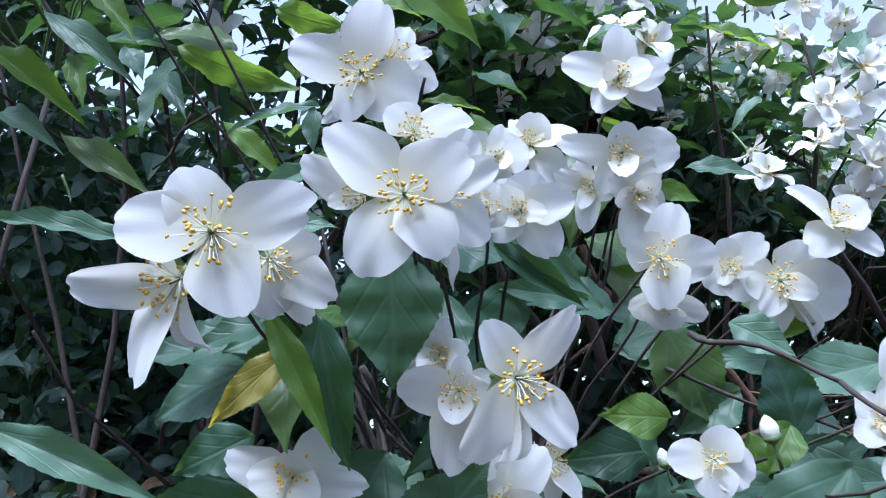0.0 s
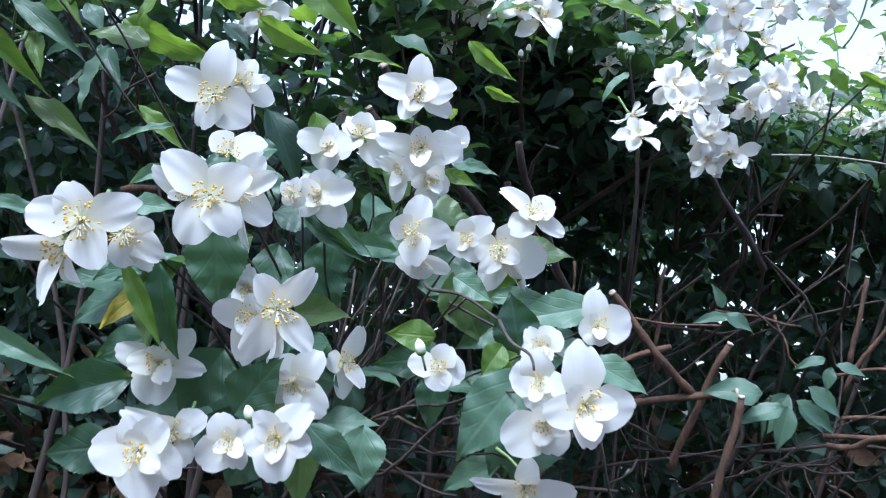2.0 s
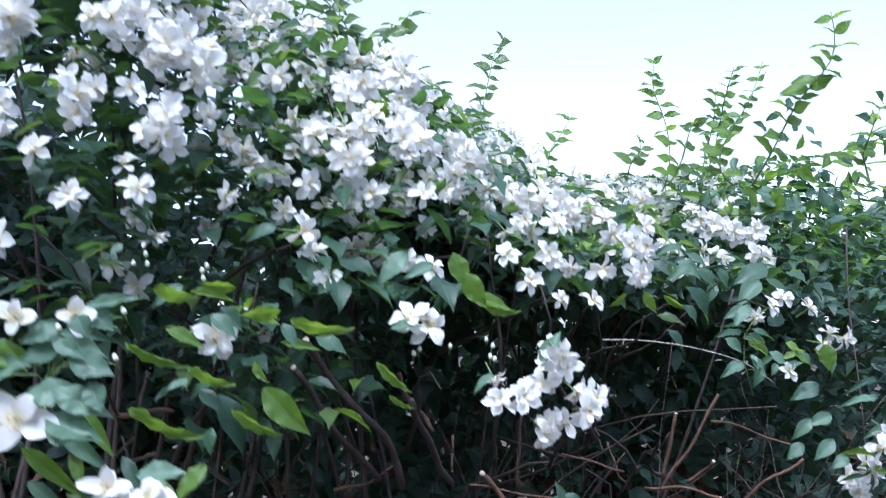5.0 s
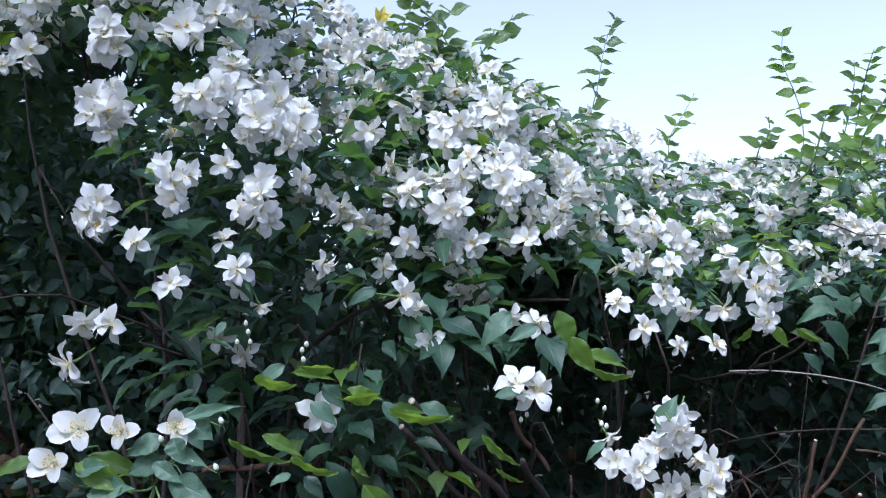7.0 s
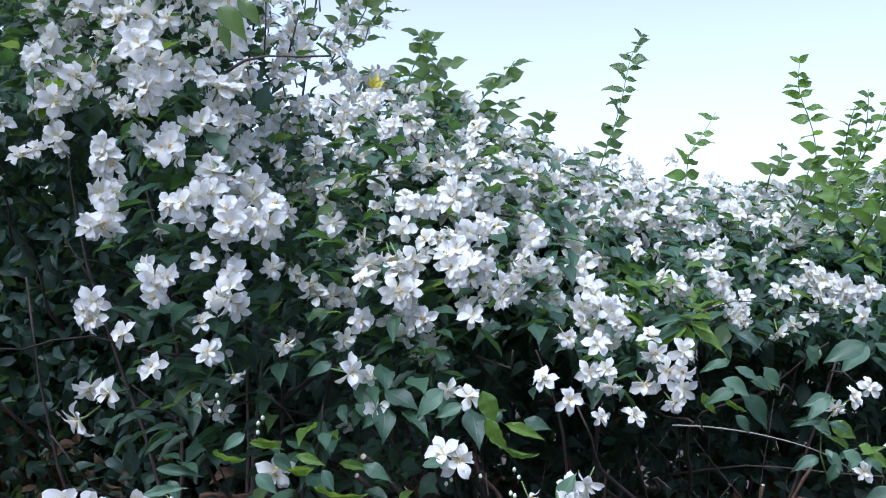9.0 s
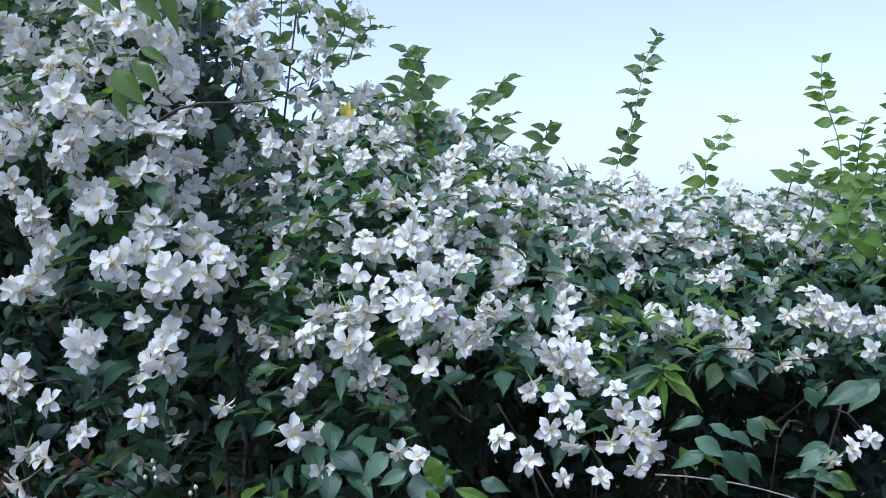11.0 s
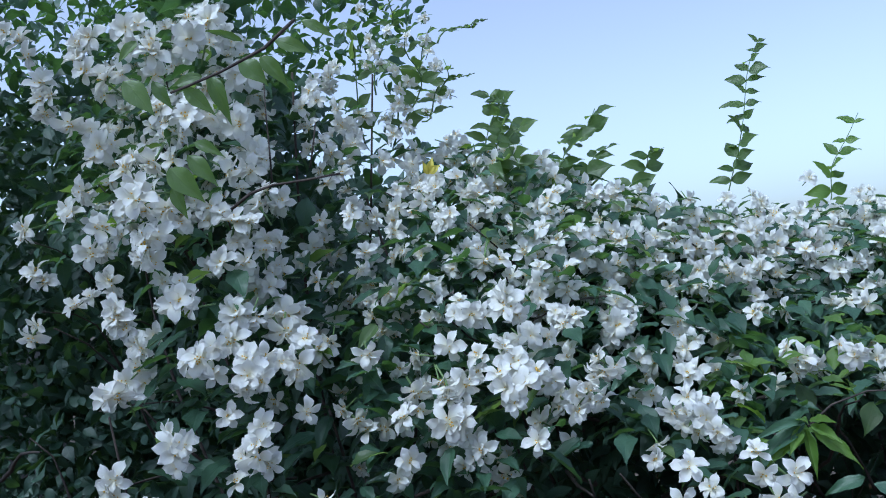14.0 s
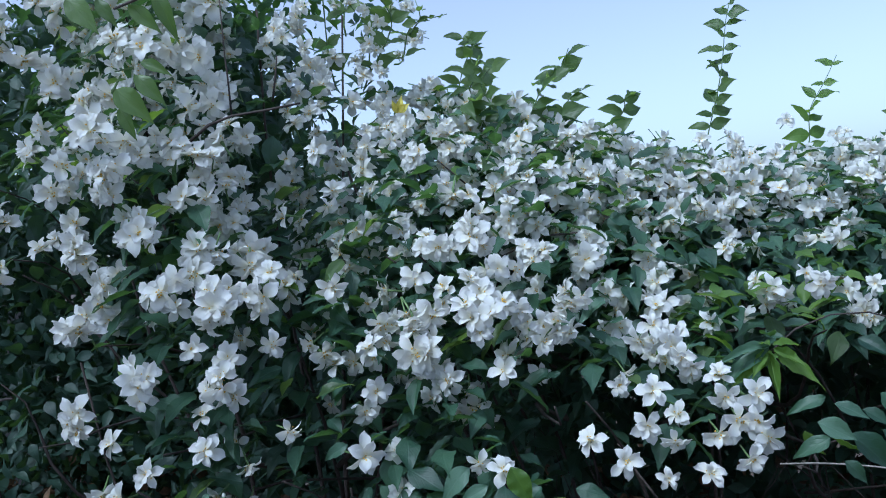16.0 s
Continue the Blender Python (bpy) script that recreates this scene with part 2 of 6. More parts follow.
def broad_petal(n, cup, arch, broad, notch, rag, seed):
    """A large petal of length 1 along y: narrow foot, broad rounded end with a slightly uneven edge."""
    r = np.random.default_rng(seed)
    v, u = np.meshgrid(np.linspace(0, 1, n + 1), np.linspace(-1, 1, n + 1), indexing="ij")
    wide = 0.13 + 0.87 * np.sin(np.minimum(v / 0.9, 1) * np.pi / 2) ** 0.9
    peak = r.uniform(-0.22, 0.22)
    slope = np.where(u > peak, (u - peak) / (1 - peak), (peak - u) / (1 + peak))
    end = 0.50 + 0.50 * np.maximum(1 - slope ** r.uniform(1.75, 2.3), 0) ** r.uniform(0.6, 0.75)
    knots = np.linspace(-1, 1, 13)
    end = end + rag * np.interp(u, knots, r.uniform(-1, 1, 13)) * (1 - u**4) - notch * np.exp(-((u - r.uniform(-0.3, 0.3)) * 7) ** 2)
    lean, turn, wave = r.uniform(-0.08, 0.08), r.uniform(-0.12, 0.12), r.uniform(0, 6.3, 2)
    x = u * wide * broad / 2 * (1 + 0.05 * np.sin(7 * v + wave[0]) * v)
    y = v * end
    z = cup * x**2 + arch * np.sin(np.pi * 0.85 * y) - 0.06 * y**2 + turn * x * y
    z = z + 0.016 * np.sin(4.5 * u + wave[0]) * v**2 + 0.010 * np.sin(9 * u + 3 * v + wave[1]) * v**3
    verts = np.stack([x + lean * y**2, y, z], -1).reshape(-1, 3)
    uv = np.stack([0.5 + u * wide / 2, y], -1).reshape(-1, 2)
    return verts, grid_faces(n, n), uv


def tube(path, radii, sides=6, caps=True):
    """A tapered tube along a path."""
    path = np.asarray(path, float)
    verts, faces = [], []
    way = np.gradient(path, axis=0)
    way /= np.linalg.norm(way, axis=1)[:, None] + 1e-9
    ref = np.array([0.31, 0.2, 0.93])
    for p, d, r in zip(path, way, radii):
        a = np.cross(d, ref)
        a /= np.linalg.norm(a) + 1e-9
        b = np.cross(d, a)
        for k in range(sides):
            q = 2 * np.pi * k / sides
            verts.append(p + r * (np.cos(q) * a + np.sin(q) * b))
    for j in range(len(path) - 1):
        for k in range(sides):
            k2 = (k + 1) % sides
            faces.append((j * sides + k, j * sides + k2, (j + 1) * sides + k2, (j + 1) * sides + k))
    if caps:
        faces.append(tuple(range(sides))[::-1])
        faces.append(tuple(range((len(path) - 1) * sides, len(path) * sides)))
    return verts, faces


def joined(pieces):
    """Pieces of (verts, faces, uv or None, slot) as one."""
    V, F, U, S, n = [], [], [], [], 0
    for verts, faces, uv, slot in pieces:
        V += [tuple(q) for q in verts]
        F += [tuple(i + n for i in f_) for f_ in faces]
        U += [tuple(q) for q in uv] if uv is not None else [(0.5, 0.5)] * len(verts)
        S += [slot] * len(faces)
        n += len(verts)
    return V, F, U, S


def unit(v):
    v = np.asarray(v, float)
    return v / (np.linalg.norm(v) + 1e-12)


def frame_of(y, n):
    """The turn whose y axis runs along y and whose z axis is as near n as can be."""
    y = unit(y)
    x = np.cross(y, n)
    if np.linalg.norm(x) < 1e-3:
        x = np.cross(y, (0.3, 0.9, 0.1))
    x = unit(x)
    return np.stack([x, y, np.cross(x, y)], 1)


def matrix(turn, at_, s=1.0):
    m = Matrix([[*(turn[i] * s), at_[i]] for i in range(3)] + [[0, 0, 0, 1]])
    return m


def wander(a, b, n, amount, seed, sag=0.0):
    """A path from a to b that strays a little."""
    r = np.random.default_rng(seed)
    a, b = np.asarray(a, float), np.asarray(b, float)
    s = np.linspace(0, 1, n)[:, None]
    p = a + (b - a) * s
    off = np.zeros((n, 3))
    for k in (1, 2, 3):
        off += r.normal(0, amount / k, 3) * np.sin(np.pi * k * s)
    p = p + off
    p[:, 2] += sag * np.sin(np.pi * s[:, 0])
    return p


def twig(name, path, r0, r1, mat, parent, sides=6, label=""):
    radii = np.linspace(r0, r1, len(path))
    radii = radii * (1 + 0.12 * np.sin(np.arange(len(path)) * 2.3))
    v, f_ = tube(path, radii, sides)
    return part(name, mesh_of(name, v, f_, [mat]), parent, label=label)


def stamen_cluster(count, reach, seed, fine=True):
    """Pale filaments with yellow anthers, fanned round the axis (z)."""
    r = np.random.default_rng(seed)
    pieces = []
    for k in range(count):
        lean, turn = radians(r.uniform(8, 66)), k * 2.39996 + r.uniform(-0.3, 0.3)
        d = np.array([math.sin(lean) * math.cos(turn), math.sin(lean) * math.sin(turn), math.cos(lean)])
        ln = reach * r.uniform(0.6, 1.1)
        bow = np.array([d[0], d[1], 0]) * ln * 0.12
        pts = [np.zeros(3), d * ln * 0.5 + bow * np.array([-1, -1, 0]), d * ln] if fine else [np.zeros(3), d * ln]
        v, f_ = tube(pts, np.linspace(*((0.021, 0.014) if fine else (0.030, 0.018)), len(pts)) * reach, 4 if fine else 3, caps=False)
        pieces.append((v, f_, None, 0))
        s = reach * (0.074 if fine else 0.13) * r.uniform(0.85, 1.2)
        e = frame_of(d + r.normal(0, 0.7, 3), r.normal(0, 1, 3))
        if fine:
            vv, ff = [], []
            for j in range(5):
                q = np.pi * j / 4
                for i in range(6):
                    w = 2 * np.pi * i / 6
                    vv.append(d * ln + e @ np.array([math.sin(q) * math.cos(w) * s * 0.66, -math.cos(q) * s, math.sin(q) * math.sin(w) * s * 0.66]))
            for j in range(4):
                for i in range(6):
                    i2 = (i + 1) % 6
                    ff.append((j * 6 + i, j * 6 + i2, (j + 1) * 6 + i2, (j + 1) * 6 + i))
        else:
            vv = [d * ln + e @ (np.array(q) * s) for q in ((1, 0, 0), (-1, 0, 0), (0, 1.2, 0), (0, -1.2, 0), (0, 0, 1), (0, 0, -1))]
            ff = [(0, 2, 4), (2, 1, 4), (1, 3, 4), (3, 0, 4), (2, 0, 5), (1, 2, 5), (3, 1, 5), (0, 3, 5)]
        pieces.append((vv, ff, None, 1))
    return pieces


# shared leaf and petal shapes
LEAF_FINE = [leaf_shape(8, 32, fo, dr, wa, 0.05, br, be) for fo, dr, wa, br, be in
             ((0.25, 0.16, 0.025, 0.50, 0.03), (0.12, 0.30, 0.035, 0.56, -0.05), (0.35, 0.10, 0.02, 0.46, 0.06), (0.08, 0.22, 0.045, 0.62, 0.0), (0.55, 0.2, 0.03, 0.5, -0.03))]
LEAF_MID = [leaf_shape(4, 10, fo, dr, wa, 0.0, br, be) for fo, dr, wa, br, be in
            ((0.25, 0.15, 0.03, 0.48, 0.06), (0.15, 0.26, 0.05, 0.52, -0.10), (0.45, 0.12, 0.03, 0.45, 0.10), (0.20, 0.22, 0.06, 0.56, 0.0), (0.5, 0.28, 0.03, 0.50, -0.06), (0.35, 0.36, 0.05, 0.46, 0.12))]
LEAF_SMALL = [leaf_shape(2, 5, fo, dr, wa, 0.0, br, be) for fo, dr, wa, br, be in
              ((0.30, 0.2, 0.02, 0.50, 0.06), (0.10, 0.35, 0.04, 0.56, -0.08), (0.5, 0.1, 0.02, 0.46, 0.0), (0.2, 0.5, 0.03, 0.52, 0.1))]


def leaf_meshes(shapes, mat, name):
    return [mesh_of(name, v, f_, [mat], uv) for v, f_, uv in shapes]


FINE = {mt: leaf_meshes(LEAF_FINE, mt, "leaf") for mt in (LEAF, LEAF_YOUNG, LEAF_GREY, LEAF_YELLOW, LEAF_OLIVE)}
MID = {mt: leaf_meshes(LEAF_MID, mt, "leaf") for mt in (LEAF, LEAF_YOUNG, LEAF_GREY, LEAF_LEMON, LEAF_OLIVE)}
PETAL_FORMS = [broad_petal(18, c, a, 0.72, n, 0.026, i) for i, (c, a, n) in enumerate(
    ((0.30, 0.07, 0.03), (0.50, 0.05, 0.0), (0.20, 0.09, 0.07), (0.60, 0.03, 0.0), (0.10, 0.06, 0.09), (0.35, 0.10, 0.02), (0.45, 0.12, 0.05), (0.15, 0.02, 0.0), (0.70, 0.08, 0.04)))]
PETALS = [mesh_of("petal", v, f_, [PETAL], uv) for v, f_, uv in PETAL_FORMS]
v, f_, uv = petal_shape(8, 12, 5.0, 0.10, 0.02, 0.34, 0.0, 9)
PETAL_THIN = mesh_of("petal", v, f_, [PETAL], uv)
STAMENS = []
for k in range(4):
    V, F, U, S = joined(stamen_cluster(38, 1.0, 40 + k))
    STAMENS.append(mesh_of("stamen_tuft", V, F, [FILAMENT, ANTHER], None, S))


def calyx_mesh(way):
    """The green cup under the petals with four pointed sepals, and its stalk bending to way."""
    pieces = []
    cup = [(0, 0, -0.22), (0, 0, -0.12), (0, 0, 0.0)]
    v, f_ = tube(cup, (0.05, 0.11, 0.10), 8)
    pieces.append((v, f_, None, 0))
    style, sf = tube([(0, 0, 0), (0, 0, 0.18)], (0.035, 0.02), 5)
    pieces.append((style, sf, None, 0))
    for k in range(4):
        q = k * np.pi / 2 + 0.78
        d = np.array([math.cos(q), math.sin(q), 0.0])
        sv, sface, _ = leaf_shape(2, 5, 0.2, 0.1, 0.0, 0.0, 0.45)
        turn = frame_of(d + np.array([0, 0, 0.1]), (0, 0, -1))
        pieces.append(([turn @ (p * 0.38) + np.array([0, 0, -0.06]) for p in sv], sface, None, 0))
    w = np.asarray(way, float)
    stalk = [np.array([0, 0, -0.2]), np.array([0, 0, -0.45]) + w * 0.12, np.array([0, 0, -0.55]) + w * 0.6, np.array([0, 0, -0.5]) + w * 1.1]
    v, f_ = tube(stalk, (0.045, 0.04, 0.04, 0.045), 6)
    pieces.append((v, f_, None, 0))
    V, F, U, S = joined(pieces)
    return mesh_of("flower", V, F, [GREEN_STALK])


CALYX = [calyx_mesh(w) for w in ((0.5, 0.1, -0.5), (-0.4, 0.2, -0.6), (0.1, -0.5, -0.5), (0.0, 0.6, -0.5))]


def big_flower(parent, at_, petals, axis, size=0.020, seed=0, open_=1.0, label=""):
    """A flower near the camera: calyx and stalk, with each petal and the stamens as its pieces. petals: the way of each and, if known, its breadth."""
    r = np.random.default_rng(seed)
    ax = unit(axis)
    turn = frame_of(unit(np.cross(ax, (0.2, 0.1, 0.9))), ax)
    f_ = part("flower", CALYX[seed % 4], parent, matrix(turn, at_, size), label)
    for k, p in enumerate(petals):
        way = np.asarray(p[:3], float)
        ln = np.linalg.norm(way)
        t_ = frame_of(way, ax + 0.10 * r.normal(0, 1, 3))
        broad = p[3] / ln if len(p) > 3 else 0.72
        shape = PETAL_THIN if broad < 0.22 else PETALS[(seed * 4 + k) % 9]
        m = t_ @ np.diag((broad / (0.34 if broad < 0.22 else 0.72), 1, 1))
        part("petal", shape, f_, matrix(m, np.asarray(at_) + ax * 0.0010 * (k % 2), ln))
    part("stamen_tuft", STAMENS[seed % 4], f_, matrix(turn, np.asarray(at_) + ax * 0.0008, size * 0.40 * open_), "cream filaments with golden yellow anthers")
    return f_


def fuller(petals, axis, seed):
    """The petals, one more in each wide gap between them, and a few raised inner ones."""
    r = np.random.default_rng(seed)
    turn = frame_of(unit(np.cross(axis, (0.2, 0.1, 0.9))), unit(axis))
    flat = [np.asarray(q[:3]) @ turn for q in petals]
    size = np.mean([np.linalg.norm(q[:3]) for q in petals])
    angles = sorted(math.atan2(q[1], q[0]) for q in flat)
    more = []
    for a, b in zip(angles, angles[1:] + [angles[0] + 2 * math.pi]):
        n = int((b - a) / 1.25)
        for j in range(1, n):
            q, lift = a + (b - a) * j / n + r.normal(0, 0.1), r.uniform(0.05, 0.5)
            d = turn @ np.array((math.cos(q) * math.cos(lift), math.sin(q) * math.cos(lift), math.sin(lift))) * size * r.uniform(0.75, 0.95)
            more.append((*d, size * r.uniform(0.6, 0.72)))
    off = r.uniform(0, 6.28)
    for j in range(r.integers(2, 4)):
        q, lift = off + j * 2.1 + r.normal(0, 0.25), r.uniform(0.55, 0.95)
        d = turn @ np.array((math.cos(q) * math.cos(lift), math.sin(q) * math.cos(lift), math.sin(lift))) * size * r.uniform(0.62, 0.82)
        more.append((*d, size * r.uniform(0.45, 0.6)))
    return (*petals, *more)


def simple_flower(seed):
    """A bush flower of radius 1, facing z: two rings of oval petals, stamens and stalk in one mesh."""
    r = np.random.default_rng(seed)
    pieces = []
    n = (5, 6, 5, 6)[seed % 4]
    inner = (4, 5, 4, 5, 4, 3, 4)[seed % 7]
    off = r.uniform(0, 6.28)
    for k in range(n + inner):
        ring = k < n
        q = off + (k * 2 * np.pi / n if ring else 0.6 + k * 2 * np.pi / inner) + r.normal(0, 0.18)
        lift = r.uniform(-0.3, 0.4) if ring else r.uniform(0.35, 0.95)
        d = np.array([math.cos(q) * math.cos(lift), math.sin(q) * math.cos(lift), math.sin(lift)])
        v, f_, uv = petal_shape(4, 6, r.uniform(0.3, 1.0), r.uniform(0.0, 0.3), 0.03, r.uniform(0.50, 0.66), 0.0, seed * 20 + k, r.uniform(0.6, 1.0))
        turn = frame_of(d, (0, 0, 1) + 0.3 * r.normal(0, 1, 3))
        size = r.uniform(0.88, 1.14) * (1.0 if ring else 0.78)
        pieces.append(([turn @ (p * size) + (0, 0, 0.02 * k) for p in v], f_, uv, 0))
    for v, f_, uv, s in stamen_cluster(9, 0.40, seed, False):
        pieces.append((v, f_, uv, 1 + s))
    v, f_ = tube([(0, 0, 0.02), (0, 0, -0.25), (r.uniform(-0.3, 0.3), r.uniform(-0.3, 0.3), -1.1)], (0.11, 0.06, 0.05), 5)
    pieces.append((v, f_, None, 3))
    return joined(pieces)


FLOWER_FORMS = [simple_flower(100 + k) for k in range(21)]
FLOWERS = [mesh_of("flower", V, F, [PETAL, FILAMENT, ANTHER, GREEN_STALK], U, S) for V, F, U, S in FLOWER_FORMS]


def bud_mesh():
    v, f_ = tube([(0, 0, -1.4), (0, 0, -0.1)], (0.09, 0.1), 5)
    e, fe = tube([(0, 0, z) for z in (-0.15, 0.1, 0.4, 0.7, 0.95, 1.05)], (0.2, 0.36, 0.42, 0.34, 0.16, 0.03), 10)
    c, fc = tube([(0, 0, z) for z in (-0.25, -0.1, 0.15)], (0.15, 0.36, 0.44), 8)
    V, F, U, S = joined([(v, f_, None, 1), (e, fe, None, 0), (c, fc, None, 1)])
    return mesh_of("bud", V, F, [BUD, GREEN_STALK], None, S)


BUD_MESH = bud_mesh()


def dark_cloud(name, parent, at_, ways, normals, lengths, seed, label):
    """Inner leaves in the shade-darkened green, with withered brown ones among them low down."""
    r = np.random.default_rng(seed + 500)
    dry = r.uniform(0, 1, len(at_)) < np.interp(at_[:, 2], (0.7, 1.2), (0.5, 0.0))
    leaf_cloud(name, parent, at_[~dry], ways[~dry], normals[~dry], lengths[~dry], LEAF_SHADED, seed, label)
    leaf_cloud("withered_foliage", parent, at_[dry], ways[dry], normals[dry], lengths[dry], LITTER, seed, "withered brown leaves")


def leaf_cloud(name, parent, at_, ways, normals, lengths, mat, seed, label="", shapes=None):
    """Many leaves as one mesh."""
    shapes = shapes or LEAF_SMALL
    r = np.random.default_rng(seed)
    pick = r.integers(0, len(shapes), len(at_))
    y = ways / np.linalg.norm(ways, axis=1)[:, None]
    x = np.cross(y, normals)
    x /= np.linalg.norm(x, axis=1)[:, None] + 1e-9
    z = np.cross(x, y)
    V, F, U, n = [], [], [], 0
    for k, (v, f_, uv) in enumerate(shapes):
        i = np.where(pick == k)[0]
        if not len(i):
            continue
        w = (v[None, :, 0:1] * x[i][:, None] + v[None, :, 1:2] * y[i][:, None] + v[None, :, 2:3] * z[i][:, None]) * lengths[i][:, None, None] + at_[i][:, None]
        V.append(w.reshape(-1, 3))
        U.append(np.tile(uv, (len(i), 1)))
        fa = np.array(f_)[None] + (n + np.arange(len(i)) * len(v))[:, None, None]
        F.append(fa.reshape(-1, 4))
        n += len(i) * len(v)
    V, U, F = np.concatenate(V), np.concatenate(U), np.concatenate(F)
    me = bpy.data.meshes.new(name)
    me.vertices.add(len(V))
    me.vertices.foreach_set("co", V.astype(np.float32).ravel())
    me.loops.add(F.size)
    me.loops.foreach_set("vertex_index", F.astype(np.int32).ravel())
    me.polygons.add(len(F))
    me.polygons.foreach_set("loop_start", np.arange(0, F.size, 4, dtype=np.int32))
    me.materials.append(mat)
    layer = me.uv_layers.new(name="UVMap")
    layer.data.foreach_set("uv", U.astype(np.float32)[F.ravel()].ravel())
    me.polygons.foreach_set("use_smooth", np.ones(len(F), dtype=bool))
    me.update(calc_edges=True)
    me.validate()
    return part(name, me, parent, label=label, kind="stuff")


# ---------------------------------------------------------------- ground
def ground():
    n = 60
    s = np.linspace(-1, 1, n)
    xs = np.sign(s) * np.abs(s) ** 3 * 400
    V = [(x, y, -0.02 + 0.035 * noise.noise(Vector((x * 1.3, y * 1.3, 0.0))) if abs(x) < 30 and abs(y) < 30 else -0.02) for y in xs for x in xs]
    F = grid_faces(n - 1, n - 1)
    return tagged(new("ground", mesh_of("ground", V, F, [SOIL])), "dark bare soil under the bushes", "ground", kind="structure")


ground()


# unseen walls, added to keep low sky light out of the hollows
def plain_wall(name, a, b, height, thick=0.12):
    a, b = np.array(a, float), np.array(b, float)
    side = np.array((-(b - a)[1], (b - a)[0])) / np.linalg.norm(b - a) * thick
    foot = [a, b, b + side, a + side]
    V = [(*p, -0.05) for p in foot] + [(*p, height) for p in foot]
    F = [(3, 2, 1, 0), (4, 5, 6, 7)] + [(k, (k + 1) % 4, 4 + (k + 1) % 4, 4 + k) for k in range(4)]
    me = mesh_of(name, V, F, [BLOCKER])
    me.polygons.foreach_set("use_smooth", np.zeros(len(F), dtype=bool))
    return tagged(new(name, me), "plain grey-brown unseen wall, added to block low sky light", "wall", kind="structure")


plain_wall("wall_south", (-3.32, -2.02), (3.92, -2.02), 2.1)
plain_wall("wall_west", (-3.2, -1.9), (-3.2, 3.4), 2.1)
plain_wall("wall_east", (3.8, 3.4), (3.8, -1.9), 2.1)


# ---------------------------------------------------------------- the form of the bushes
def front(x, z):
    """How far ahead the face of the bushes lies."""
    b = np.interp(x, (-0.9, -0.5, -0.22, -0.08, 0.05, 0.2, 0.45, 0.7, 1.0, 1.6), (0.75, 0.62, 0.50, 0.58, 0.60, 0.60, 0.70, 0.90, 1.0, 1.15))
    s = np.interp(x, (-0.9, -0.5, -0.24, -0.12, 0.05, 0.2, 0.4, 0.7, 1.0, 1.6), (0.5, 0.35, 0.20, 0.45, 0.65, 1.15, 1.8, 2.5, 2.2, 1.4))
    e = np.interp(x, (-0.24, -0.14, 0.05, 0.2, 0.4, 0.7), (0.0, 1.7, 1.5, 0.9, 0.4, 0.0))
    return b + s * np.maximum(0, z - 1.5) + e * np.maximum(0, z - 1.85) + 0.35 * np.maximum(0, 1.5 - z)


def top(x):
    return np.interp(x, (-0.9, -0.4, -0.15, 0.05, 0.2, 0.4, 0.7, 0.9, 1.05, 1.3, 1.8), (2.6, 2.52, 2.34, 2.12, 2.02, 1.95, 1.94, 1.955, 1.975, 2.02, 2.05))


def crown(x, y):
    """The height of the growth: the tall bush ends in a steep side, past which the lower bushes slope away."""
    slope = 2.085 - 0.708 * x + 0.018 * y + 0.261 * x * y + 0.361 * x**2
    return np.where((x > -0.148 - 0.632 * (y - 0.6)) & (x < 0.3), np.minimum(slope, top(x)), top(x))


BUSHES = [
    thing("mock_orange_bush", (-0.35, 1.0, 0.0), "tall mock orange bush crowded with white flowers, shaded side", "bush"),
    thing("mock_orange_bush", (0.25, 1.25, 0.0), "broad mock orange bush covered in white blossom", "bush"),
    thing("mock_orange_bush", (0.85, 1.6, 0.0), "mock orange bush with fewer white flowers and long leafy shoots", "bush"),
]
for b_ in BUSHES:
    b_["group"] = "mock orange bushes of the hedge"


def bush_at(x):
    return BUSHES[0 if x < -0.05 else 1 if x < 0.42 else 2]


# ---------------------------------------------------------------- where things grow
# the larger flowers, spray by spray
BLOSSOM = []
BLOSSOM.append((
    (-0.525, 0.624, 1.803), (-0.530, 0.718, 1.837), (-0.488, 0.746, 1.873), (-0.526, 0.640, 1.892), (-0.514, 0.618, 1.956),
    (-0.461, 0.648, 1.969), (-0.434, 0.651, 1.913), (-0.389, 0.625, 1.941), (-0.434, 0.647, 2.003), (-0.354, 0.592, 2.049), (-0.397, 0.586, 2.088),
    (-0.428, 0.577, 2.122), (-0.428, 0.573, 2.143), (-0.444, 0.563, 2.201), (-0.327, 0.556, 1.471), (-0.272, 0.532, 1.513), (-0.309, 0.544, 1.517),
    (-0.298, 0.569, 1.754), (-0.338, 0.621, 1.778), (-0.285, 0.585, 1.885),     (-0.298, 0.577, 2.006), (-0.287, 1.209, 2.085), (-0.261, 1.178, 2.124),
))
BLOSSOM.append((
    (-0.310, 0.564, 2.125), (-0.345, 0.561, 2.157), (-0.326, 0.563, 2.186), (-0.279, 0.572, 2.190),         (-0.162, 0.578, 1.776), (-0.190, 1.011, 1.809), (-0.171, 1.063, 1.813),
    (-0.226, 0.963, 1.821), (-0.160, 1.000, 1.855), (-0.236, 0.946, 1.869), (-0.192, 0.612, 1.876),
    (-0.234, 0.943, 1.880), (-0.215, 1.011, 1.886), (-0.175, 0.648, 1.900), (-0.173, 0.700, 1.901),
))
